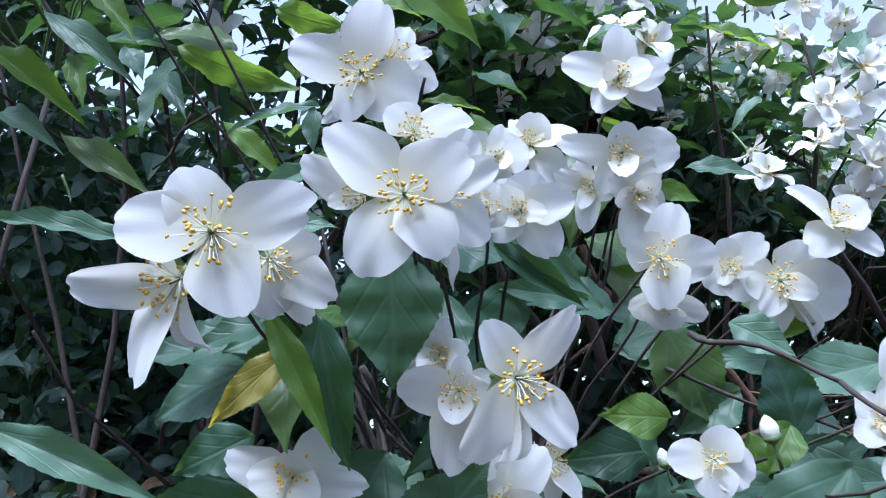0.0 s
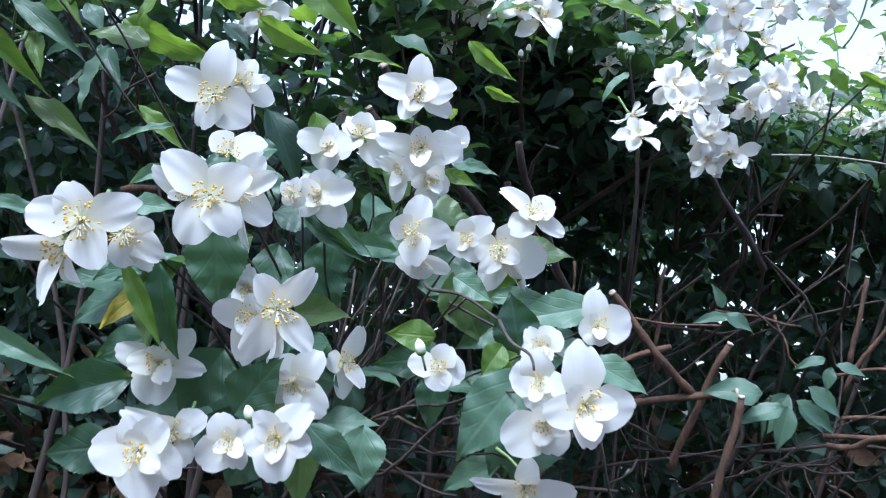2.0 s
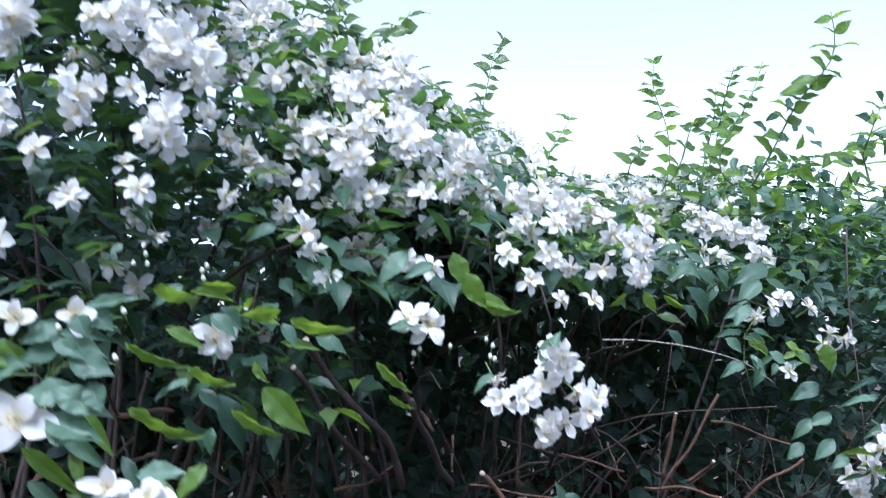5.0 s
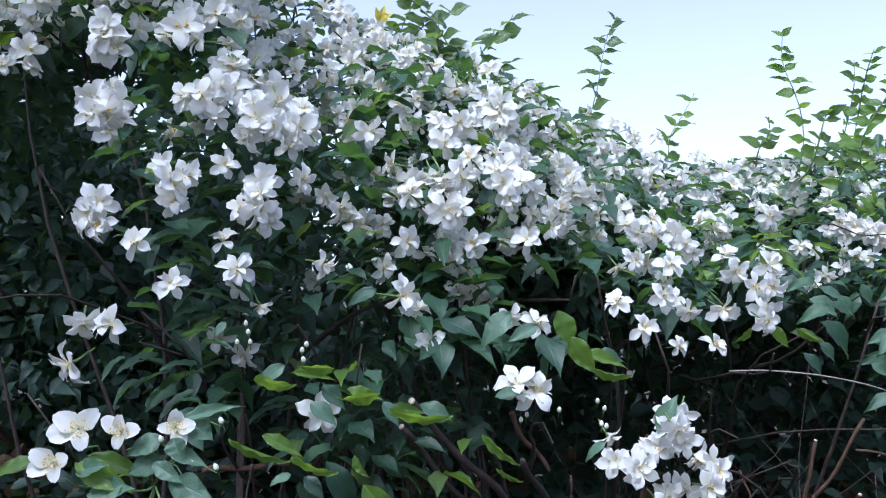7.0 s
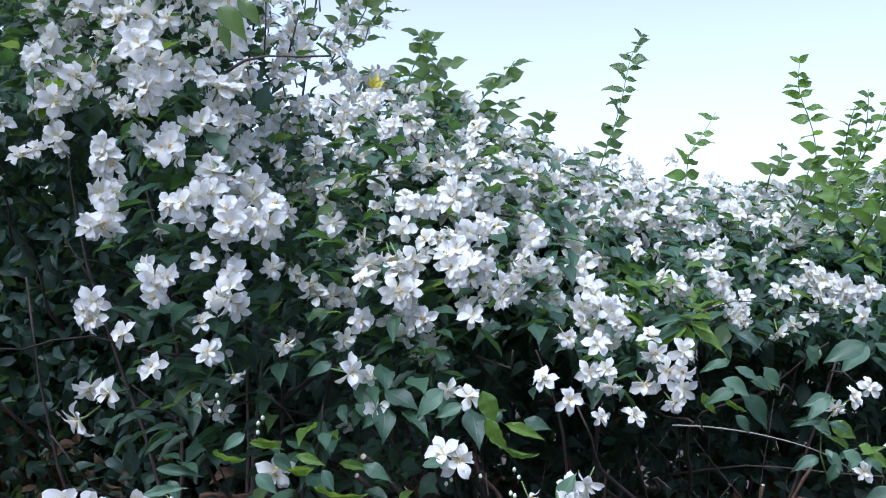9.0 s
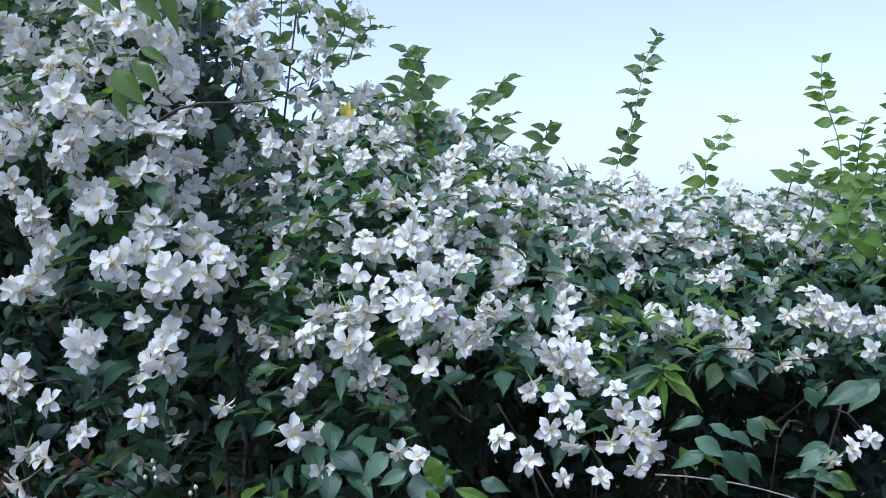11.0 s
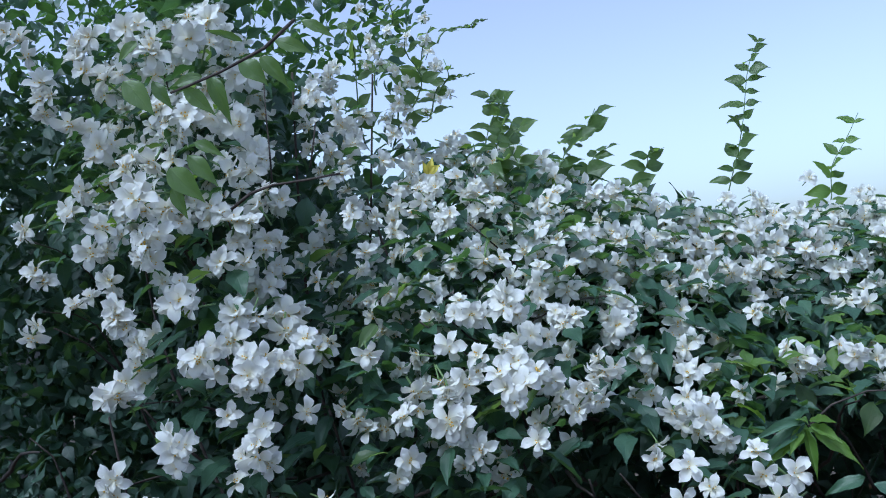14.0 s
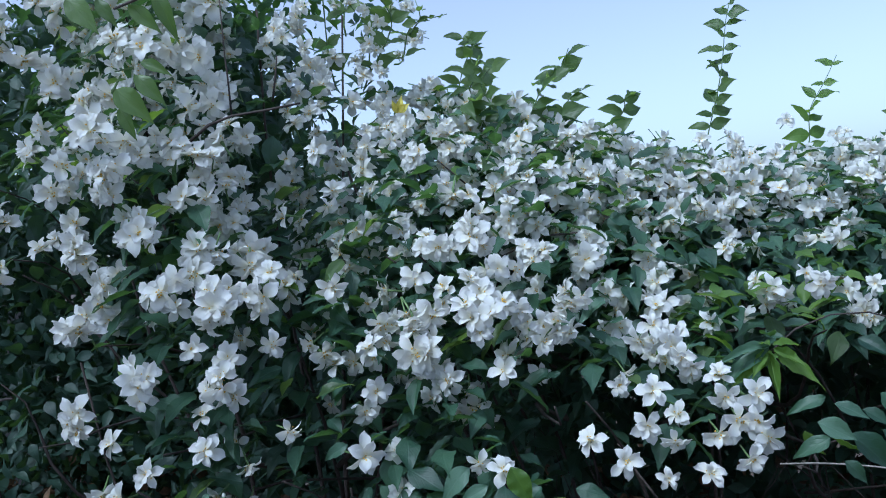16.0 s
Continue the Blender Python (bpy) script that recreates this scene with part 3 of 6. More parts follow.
BLOSSOM.append((
    (-0.209, 0.944, 1.911), (-0.172, 0.993, 1.929), (-0.156, 0.658, 1.946), (-0.214, 0.636, 1.950),
    (-0.238, 0.571, 1.953), (-0.163, 1.003, 1.962), (-0.189, 0.775, 1.966), (-0.199, 0.652, 2.002), (-0.178, 0.682, 2.003), (-0.245, 1.132, 2.013),
    (-0.249, 0.568, 2.014), (-0.184, 0.705, 2.029), (-0.155, 1.100, 2.056), (-0.202, 0.578, 2.061), (-0.184, 0.672, 2.067), (-0.192, 0.623, 2.071),
    (-0.230, 0.566, 2.075), (-0.204, 0.898, 2.131), (-0.174, 0.694, 2.141), (-0.247, 0.576, 2.153), (-0.201, 0.593, 2.168), (-0.179, 1.617, 2.169),
    (-0.202, 0.636, 2.171), (-0.200, 0.647, 2.206), (-0.245, 1.102, 2.235), (-0.200, 1.634, 2.288),
))
BLOSSOM.append((
    (-0.052, 0.549, 1.420), (-0.055, 0.681, 1.655),
    (-0.093, 0.616, 1.741), (-0.110, 0.705, 1.747),
    (-0.129, 0.584, 1.752), (-0.054, 0.874, 1.764), (-0.127, 0.644, 1.780), (-0.138, 0.675, 1.800), (-0.143, 0.982, 1.872),
    (-0.078, 0.949, 1.934), (-0.105, 1.122, 2.049), (-0.054, 1.406, 2.071), (0.029, 0.588, 1.544),     (0.029, 0.683, 1.688), (0.042, 0.797, 1.780), (0.010, 0.871, 1.813),
))
BLOSSOM.append((
    (0.033, 0.890, 1.841), (-0.035, 0.959, 1.870), (0.002, 0.957, 1.917), (0.003, 0.957, 1.920), (-0.040, 0.982, 1.959), (0.023, 1.109, 1.968),
    (-0.042, 1.067, 1.989), (-0.019, 1.517, 2.120),     (0.105, 0.691, 1.600), (0.094, 0.672, 1.648), (0.079, 0.666, 1.649), (0.076, 0.680, 1.692),
    (0.098, 0.690, 1.694), (0.112, 0.721, 1.722), (0.095, 0.754, 1.777),     (0.137, 1.009, 1.877),
))
BLOSSOM.append((
    (0.063, 1.312, 2.030), (0.178, 0.573, 1.439), (0.160, 0.570, 1.446),     (0.217, 0.773, 1.639), (0.217, 0.780, 1.658), (0.179, 0.738, 1.694),
    (0.153, 0.729, 1.709), (0.166, 0.794, 1.738), (0.195, 0.896, 1.739), (0.193, 0.959, 1.791),
    (0.162, 0.914, 1.807), (0.237, 1.117, 1.812), (0.220, 1.111, 1.842), (0.175, 1.026, 1.871), (0.201, 1.077, 1.883), (0.152, 1.100, 1.943),
    (0.239, 1.332, 1.957), (0.157, 1.136, 1.959), (0.320, 0.677, 1.504), (0.286, 0.657, 1.535),
))
BLOSSOM.append((
    (0.348, 0.687, 1.544), (0.343, 0.784, 1.631), (0.303, 0.911, 1.632), (0.251, 0.816, 1.640),
    (0.303, 1.005, 1.665), (0.340, 1.160, 1.739), (0.275, 1.185, 1.790), (0.344, 1.330, 1.854), (0.256, 1.162, 1.859),
    (0.301, 1.321, 1.873), (0.281, 1.394, 1.953),     (0.450, 0.654, 1.556), (0.439, 0.687, 1.575), (0.434, 0.705, 1.593), (0.395, 0.743, 1.613),
    (0.429, 0.944, 1.624), (0.371, 0.812, 1.630), (0.433, 1.170, 1.631), (0.395, 1.055, 1.642),
))
BLOSSOM.append((
    (0.409, 1.170, 1.683), (0.387, 1.249, 1.798), (0.431, 1.283, 1.798), (0.414, 1.302, 1.833), (0.443, 1.483, 1.889), (0.383, 1.399, 1.903),
    (0.375, 1.425, 1.941), (0.457, 0.642, 1.516), (0.470, 0.649, 1.556), (0.470, 0.660, 1.582), (0.485, 1.063, 1.610),
    (0.480, 1.301, 1.717), (0.450, 1.254, 1.719), (0.520, 1.460, 1.740), (0.485, 1.415, 1.784), (0.463, 1.454, 1.853),
    (0.525, 1.633, 1.930), (0.453, 1.525, 1.936), (0.565, 1.206, 1.618), (0.629, 1.646, 1.750),
    (0.551, 1.636, 1.751), (0.623, 1.870, 1.886), ))
BLOSSOM.append((
    (0.654, 1.210, 1.626), (0.686, 1.453, 1.728), (0.703, 1.711, 1.765), (0.691, 1.863, 1.807), (0.666, 1.971, 1.992), (0.826, 0.762, 1.245),
    (0.846, 0.753, 1.269),     (0.799, 1.769, 1.838), (0.759, 1.986, 1.878), (0.837, 1.959, 1.898), (0.786, 2.002, 1.946), (0.856, 0.782, 1.226),
))
# the clumps that stand out in front of the tall bush, with their half breadth
CLUMPS = (
    (-0.202, 0.530, 1.833, 0.0302), (-0.183, 0.675, 1.839, 0.0344), (-0.167, 0.597, 1.806, 0.0284), (-0.182, 0.538, 1.759, 0.0323),
    (-0.126, 0.549, 1.737, 0.0301), (-0.201, 0.495, 1.661, 0.0312), (-0.124, 0.549, 1.640, 0.0281), (-0.140, 0.527, 1.571, 0.0211),
    (-0.165, 0.564, 1.603, 0.0193), (-0.264, 0.465, 1.624, 0.0244), (-0.225, 0.475, 1.596, 0.0205), (-0.195, 0.491, 1.556, 0.0207),
    (-0.263, 0.482, 1.731, 0.0248), (-0.090, 0.612, 1.679, 0.0197), (-0.057, 0.575, 1.580, 0.0202), (-0.274, 0.508, 1.817, 0.0256),
    (-0.220, 0.510, 1.901, 0.0278), (-0.229, 0.502, 1.956, 0.0296), (-0.176, 0.623, 1.925, 0.0335), (-0.065, 0.749, 1.926, 0.0221),
    (-0.012, 0.642, 1.743, 0.0226), (-0.163, 0.554, 1.687, 0.0190), (-0.122, 0.565, 1.671, 0.0231),
    (0.153, 0.694, 1.684, 0.0318), (0.185, 0.628, 1.511, 0.0230), (0.156, 0.632, 1.520, 0.0166), (0.063, 0.616, 1.491, 0.0189),
    (0.076, 0.704, 1.739, 0.0233), (0.150, 0.736, 1.785, 0.0279), (0.091, 0.865, 1.853, 0.0333), (0.031, 0.641, 1.609, 0.0223),
    (0.040, 0.619, 1.664, 0.0231), (0.115, 0.779, 1.555, 0.0348), (0.182, 0.701, 1.614, 0.0226), (0.258, 0.793, 1.687, 0.0255),
    (0.197, 0.867, 1.701, 0.0195), (0.265, 0.932, 1.735, 0.0286), (0.319, 0.705, 1.589, 0.0176), (0.360, 0.691, 1.583, 0.0211),
    (0.379, 0.685, 1.527, 0.0183), (0.427, 0.704, 1.528, 0.0236), (0.479, 0.694, 1.524, 0.0229), (0.365, 0.682, 1.482, 0.0157),
    (0.413, 0.694, 1.483, 0.0195), (0.518, 1.023, 1.655, 0.0322), (0.581, 0.940, 1.667, 0.0234),
    (0.745, 0.870, 1.478, 0.0196), (0.771, 0.870, 1.493, 0.0204), (0.800, 0.880, 1.510, 0.0196), (0.831, 0.860, 1.493, 0.0210),
    (0.815, 0.800, 1.437, 0.0217), (0.802, 1.185, 1.680, 0.0332), (0.826, 1.170, 1.668, 0.0284), (0.852, 1.144, 1.657, 0.0300),
    (0.902, 1.140, 1.654, 0.0256), (0.664, 1.162, 1.596, 0.0276), (0.874, 1.100, 1.607, 0.0229), (0.583, 0.950, 1.674, 0.0230),
    (0.562, 0.950, 1.683, 0.0173),
    (0.819, 0.697, 1.263, 0.0215), (0.836, 0.749, 1.225, 0.0190), (0.817, 0.668, 1.298, 0.0235), (0.767, 0.813, 1.392, 0.0180),
    (0.794, 0.720, 1.446, 0.0210), (0.838, 0.690, 1.322, 0.0225), (0.770, 0.715, 1.450, 0.0170),
)
HANGING_CLUSTER = ((0.308, 0.482, 1.415), (0.318, 0.543, 1.405), (0.344, 0.601, 1.413), (0.279, 0.520, 1.368), (0.316, 0.576, 1.379), (0.339, 0.486, 1.358), (0.362, 0.543, 1.371), (0.274, 0.613, 1.354), (0.303, 0.523, 1.330), (0.348, 0.579, 1.335))
DARK_LIMBS = (
    (((-0.144, 0.570, 1.938), (-0.120, 0.577, 1.955), (-0.092, 0.586, 1.963), (-0.052, 0.598, 1.965), (-0.012, 0.611, 1.969)), 0.0026),
    (((-0.103, 0.603, 1.968), (-0.102, 0.602, 2.011), (-0.102, 0.601, 2.053), (-0.100, 0.600, 2.110)), 0.0016),
    (((-0.102, 0.708, 1.998), (-0.094, 0.709, 2.032), (-0.089, 0.710, 2.059)), 0.002),
    (((0.074, 0.362, 2.075), (0.045, 0.354, 2.052), (0.007, 0.342, 2.035), (-0.023, 0.333, 2.025), (-0.040, 0.328, 2.020)), 0.0022),
    (((0.499, 0.784, 1.606), (0.528, 0.788, 1.630), (0.569, 0.792, 1.644), (0.612, 0.797, 1.643), (0.654, 0.802, 1.627), (0.717, 0.809, 1.632)), 0.0016),
)
SHOOTS = []
SHOOTS += [
    ((0.465, 2.200, 1.958), (0.609, 2.231, 2.438), 9, 0.062),
    ((0.699, 2.119, 1.867), (0.829, 2.151, 2.168), 5, 0.060),
    ((0.209, 1.750, 1.987), (0.326, 1.784, 2.098), 3, 0.062),
    ((0.083, 1.343, 2.001), (0.214, 1.380, 2.146), 6, 0.064),
    ((0.065, 1.233, 1.988), (0.100, 1.240, 2.112), 4, 0.060),
    ((0.132, 1.464, 1.975), (0.233, 1.493, 2.081), 4, 0.062),
    ((-0.036, 1.408, 2.089), (-0.022, 1.408, 2.222), 5, 0.050),
    ((0.010, 1.370, 2.066), (0.041, 1.376, 2.206), 4, 0.055),
]
SHOOTS += [
    ((1.023, 1.893, 1.865), (0.996, 1.880, 2.277), 7, 0.056),
    ((1.186, 1.906, 1.835), (1.145, 1.794, 2.168), 6, 0.050),
    ((0.914, 1.884, 1.895), (0.952, 1.883, 2.027), 3, 0.050),
    ((0.813, 0.999, 1.717), (0.879, 0.859, 1.996), 8, 0.047),
    ((0.834, 1.245, 1.762), (0.893, 1.211, 2.015), 8, 0.036),
    ((0.906, 1.235, 1.764), (0.952, 1.201, 2.029), 8, 0.036),
    ((0.804, 1.349, 1.779), (0.866, 1.325, 1.926), 4, 0.045),
    ((0.993, 0.924, 1.714), (1.006, 0.908, 1.853), 4, 0.050),
]
SHOOTS += [
    ((-0.223, 1.191, 2.108), (-0.200, 1.087, 2.325), 8, 0.045),
    ((-0.169, 1.208, 2.103), (-0.084, 1.124, 2.316), 8, 0.045),
    ((-0.191, 1.305, 2.144), (-0.074, 1.232, 2.334), 7, 0.040),
    ((-0.143, 1.319, 2.164), (-0.086, 1.334, 2.292), 5, 0.040),
    ((-0.193, 1.198, 2.207), (-0.107, 1.114, 2.403), 8, 0.040),
    ((-0.095, 1.330, 2.328), (0.012, 1.363, 2.368), 6, 0.022),
    ((-0.104, 1.330, 2.221), (-0.026, 1.354, 2.256), 5, 0.022),
    ((0.485, 0.839, 1.518), (0.510, 0.830, 1.578), 3, 0.030),
]
YOUNG_SHOOTS = (1, 8, 11, 12, 13, 15, 23)
BUSH_LEAVES = []
BUSH_LEAVES += [
    ((0.068, 0.385, 2.082), (0.102, 0.388, 2.062), (0.31, -0.91, 0.26), 0.014, 4),
    ((0.042, 0.378, 2.067), (0.079, 0.381, 2.049), (0.31, -0.91, 0.26), 0.017, 4),
    ((0.014, 0.369, 2.068), (-0.014, 0.351, 2.079), (0.31, -0.91, 0.26), 0.012, 4),
    ((0.010, 0.368, 2.051), (0.036, 0.369, 2.025), (0.31, -0.91, 0.26), 0.022, 4),
    ((0.029, 0.374, 2.052), (0.053, 0.374, 2.021), (0.31, -0.91, 0.26), 0.019, 4),
    ((-0.019, 0.359, 2.040), (0.002, 0.359, 1.996), (0.31, -0.91, 0.26), 0.022, 4),
    ((-0.025, 0.357, 2.039), (-0.048, 0.342, 2.031), (0.31, -0.91, 0.26), 0.025, 4),
    ((-0.042, 0.352, 2.031), (-0.016, 0.353, 2.001), (0.31, -0.91, 0.26), 0.019, 4),
    ((-0.039, 0.355, 1.978), (-0.007, 0.357, 1.963), (0.31, -0.91, 0.26), 0.016, 4),
]
BUSH_LEAVES += [
    ((-0.045, 0.353, 1.967), (-0.018, 0.354, 1.936), (0.31, -0.91, 0.26), 0.019, 4),
    ((-0.063, 0.348, 1.956), (-0.034, 0.349, 1.922), (0.31, -0.91, 0.26), 0.029, 4),
    ((-0.062, 0.348, 1.937), (-0.046, 0.346, 1.911), (0.31, -0.91, 0.26), 0.018, 4),
    ((-0.096, 0.335, 2.042), (-0.066, 0.337, 2.009), (0.31, -0.91, 0.26), 0.031, 4),
    ((-0.069, 0.343, 2.039), (-0.054, 0.341, 2.011), (0.31, -0.91, 0.26), 0.016, 4),
    ((-0.081, 0.339, 2.078), (-0.092, 0.327, 2.058), (0.31, -0.91, 0.26), 0.018, 4),
    ((0.494, 0.758, 1.615), (0.427, 0.712, 1.581), (0.07, -0.74, 0.67), 0.017, 0),
    ((0.494, 0.758, 1.615), (0.438, 0.713, 1.618), (0.07, -0.74, 0.67), 0.015, 2),
    ((0.499, 0.758, 1.613), (0.529, 0.723, 1.601), (0.07, -0.74, 0.67), 0.020, 1),
]
BUSH_LEAVES += [
    ((0.499, 0.758, 1.610), (0.549, 0.726, 1.576), (0.07, -0.74, 0.67), 0.017, 1),
    ((0.493, 0.758, 1.608), (0.498, 0.720, 1.560), (0.07, -0.74, 0.67), 0.015, 1),
    ((0.490, 0.757, 1.611), (0.472, 0.717, 1.591), (0.07, -0.74, 0.67), 0.017, 1),
    ((0.486, 0.757, 1.619), (0.491, 0.719, 1.634), (0.07, -0.74, 0.67), 0.013, 1),
    ((0.498, 0.758, 1.618), (0.524, 0.723, 1.625), (0.07, -0.74, 0.67), 0.017, 1),
    ((0.496, 0.758, 1.605), (0.449, 0.715, 1.586), (0.07, -0.74, 0.67), 0.013, 1),
    ((0.552, 0.712, 1.555), (0.590, 0.708, 1.540), (0.07, -0.74, 0.67), 0.021, 2),
    ((0.614, 0.797, 1.546), (0.644, 0.792, 1.514), (0.07, -0.74, 0.67), 0.029, 0),
    ((0.588, 0.761, 1.535), (0.619, 0.757, 1.519), (0.07, -0.74, 0.67), 0.025, 0),
]
BUSH_LEAVES += [
    ((0.543, 0.700, 1.565), (0.501, 0.687, 1.555), (0.07, -0.74, 0.67), 0.019, 0),
    ((0.571, 0.751, 1.510), (0.620, 0.749, 1.465), (0.07, -0.74, 0.67), 0.042, 0),
    ((0.538, 0.652, 1.533), (0.501, 0.639, 1.517), (0.07, -0.74, 0.67), 0.027, 0),
    ((0.828, 0.975, 1.570), (0.761, 0.960, 1.538), (0.07, -0.74, 0.67), 0.059, 0),
    ((0.736, 0.974, 1.564), (0.755, 0.968, 1.527), (0.07, -0.74, 0.67), 0.048, 0),
    ((0.749, 0.901, 1.491), (0.706, 0.888, 1.472), (0.07, -0.74, 0.67), 0.033, 2),
    ((0.734, 0.893, 1.451), (0.686, 0.879, 1.449), (0.07, -0.74, 0.67), 0.020, 0),
    ((0.742, 0.891, 1.447), (0.780, 0.887, 1.437), (0.07, -0.74, 0.67), 0.018, 0),
    ((0.712, 0.848, 1.404), (0.677, 0.836, 1.384), (0.07, -0.74, 0.67), 0.030, 2),
]
BUSH_LEAVES += [
    ((0.724, 0.849, 1.412), (0.757, 0.845, 1.384), (0.07, -0.74, 0.67), 0.038, 2),
    ((0.738, 0.818, 1.420), (0.777, 0.815, 1.404), (0.07, -0.74, 0.67), 0.034, 2),
    ((0.753, 0.797, 1.435), (0.779, 0.792, 1.429), (0.07, -0.74, 0.67), 0.022, 1),
    ((0.765, 0.869, 1.413), (0.735, 0.858, 1.437), (0.07, -0.74, 0.67), 0.021, 1),
    ((0.757, 0.766, 1.422), (0.777, 0.760, 1.404), (0.07, -0.74, 0.67), 0.032, 2),
    ((0.738, 0.839, 1.397), (0.727, 0.830, 1.365), (0.07, -0.74, 0.67), 0.035, 0),
    ((-0.136, 0.372, 1.361), (-0.101, 0.359, 1.324), (0.02, -0.92, 0.40), 0.019, 1),
    ((-0.155, 0.375, 1.345), (-0.104, 0.363, 1.308), (0.02, -0.92, 0.40), 0.013, 2),
    ((-0.181, 0.380, 1.327), (-0.125, 0.368, 1.288), (0.02, -0.92, 0.40), 0.012, 1),
]
BUSH_LEAVES += [
    ((-0.146, 0.391, 1.288), (-0.094, 0.377, 1.258), (0.02, -0.92, 0.40), 0.016, 4),
    ((-0.176, 0.387, 1.298), (-0.140, 0.370, 1.278), (0.02, -0.92, 0.40), 0.015, 2),
    ((-0.141, 0.381, 1.325), (-0.125, 0.366, 1.294), (0.02, -0.92, 0.40), 0.016, 1),
    ((-0.101, 0.384, 1.320), (-0.079, 0.368, 1.292), (0.02, -0.92, 0.40), 0.016, 0),
]
BUSH_LEAVES += [
    ((0.155, 0.596, 1.525), (0.115, 0.586, 1.495), (0.06, -0.83, 0.55), 0.051, 2),
    ((0.182, 0.572, 1.512), (0.150, 0.562, 1.493), (0.06, -0.83, 0.55), 0.053, 2),
    ((0.206, 0.586, 1.528), (0.226, 0.581, 1.485), (0.06, -0.83, 0.55), 0.030, 1),
    ((0.235, 0.616, 1.480), (0.292, 0.613, 1.465), (0.06, -0.83, 0.55), 0.022, 1),
    ((-0.085, 0.517, 1.473), (-0.114, 0.508, 1.452), (0.06, -0.83, 0.55), 0.032, 2),
    ((-0.075, 0.504, 1.466), (-0.029, 0.500, 1.462), (0.06, -0.83, 0.55), 0.015, 1),
    ((-0.022, 0.528, 1.447), (0.018, 0.524, 1.439), (0.06, -0.83, 0.55), 0.017, 1),
    ((0.018, 0.504, 1.437), (0.038, 0.498, 1.415), (0.06, -0.83, 0.55), 0.028, 2),
    ((0.011, 0.619, 1.415), (0.062, 0.615, 1.411), (0.06, -0.83, 0.55), 0.018, 1),
]
BUSH_LEAVES += [
    ((-0.045, 0.514, 1.452), (-0.021, 0.508, 1.429), (0.06, -0.83, 0.55), 0.038, 2),
    ((0.000, 0.611, 1.552), (-0.033, 0.601, 1.535), (0.06, -0.83, 0.55), 0.031, 2),
    ((0.031, 0.648, 1.484), (0.025, 0.640, 1.457), (0.06, -0.83, 0.55), 0.040, 0),
    ((-0.154, 0.542, 1.516), (-0.167, 0.534, 1.503), (0.06, -0.83, 0.55), 0.023, 2),
    ((-0.209, 0.533, 1.418), (-0.144, 0.530, 1.417), (0.06, -0.83, 0.55), 0.020, 2),
    ((-0.184, 0.521, 1.408), (-0.168, 0.515, 1.385), (0.06, -0.83, 0.55), 0.029, 2),
    ((0.531, 0.691, 1.540), (0.572, 0.686, 1.520), (0.06, -0.83, 0.55), 0.033, 2),
    ((0.559, 0.731, 1.484), (0.587, 0.725, 1.463), (0.06, -0.83, 0.55), 0.038, 0),
    ((0.717, 0.895, 1.472), (0.754, 0.889, 1.490), (0.06, -0.83, 0.55), 0.043, 2),
]
BUSH_LEAVES += [
    ((0.303, 0.541, 1.405), (0.327, 0.534, 1.439), (0.06, -0.83, 0.55), 0.025, 2),
    ((-0.108, 0.426, 1.356), (-0.049, 0.417, 1.321), (0.01, -0.66, -0.75), 0.026, 1),
    ((0.012, 0.393, 1.380), (0.053, 0.386, 1.338), (-0.10, -0.99, 0.08), 0.033, 1),
    ((-0.017, 0.418, 1.358), (0.026, 0.410, 1.331), (0.01, -0.66, -0.75), 0.025, 1),
    ((0.031, 0.425, 1.441), (0.084, 0.415, 1.421), (0.01, -0.66, -0.75), 0.024, 1),
    ((-0.114, 0.419, 1.415), (-0.059, 0.409, 1.392), (0.01, -0.66, -0.75), 0.022, 1),
    ((-0.063, 0.448, 1.392), (-0.023, 0.439, 1.371), (0.01, -0.66, -0.75), 0.021, 1),
    ((0.002, 0.411, 1.402), (0.012, 0.405, 1.382), (0.01, -0.66, -0.75), 0.016, 1),
    ((-0.057, 0.418, 1.383), (-0.076, 0.413, 1.377), (-0.13, -0.64, 0.76), 0.024, 2),
]
BUSH_LEAVES += [
    ((-0.046, 0.451, 1.443), (-0.019, 0.443, 1.424), (-0.13, -0.64, 0.76), 0.022, 2),
    ((0.120, 0.533, 1.400), (0.157, 0.526, 1.367), (0.01, -0.66, -0.75), 0.022, 1),
    ((0.215, 0.544, 1.501), (0.237, 0.539, 1.460), (0.01, -0.66, -0.75), 0.028, 1),
    ((0.238, 0.546, 1.468), (0.277, 0.536, 1.454), (0.01, -0.66, -0.75), 0.019, 1),
    ((0.134, 0.558, 1.435), (0.169, 0.546, 1.445), (-0.13, -0.64, 0.76), 0.022, 2),
    ((0.051, 0.587, 1.424), (0.093, 0.577, 1.409), (-0.13, -0.64, 0.76), 0.023, 0),
    ((0.135, 0.536, 1.364), (0.161, 0.528, 1.350), (0.01, -0.66, -0.75), 0.015, 1),
    ((0.252, 0.554, 1.389), (0.229, 0.550, 1.371), (-0.13, -0.64, 0.76), 0.017, 2),
    ((-0.053, 0.460, 1.372), (-0.030, 0.452, 1.354), (-0.13, -0.64, 0.76), 0.026, 0),
]
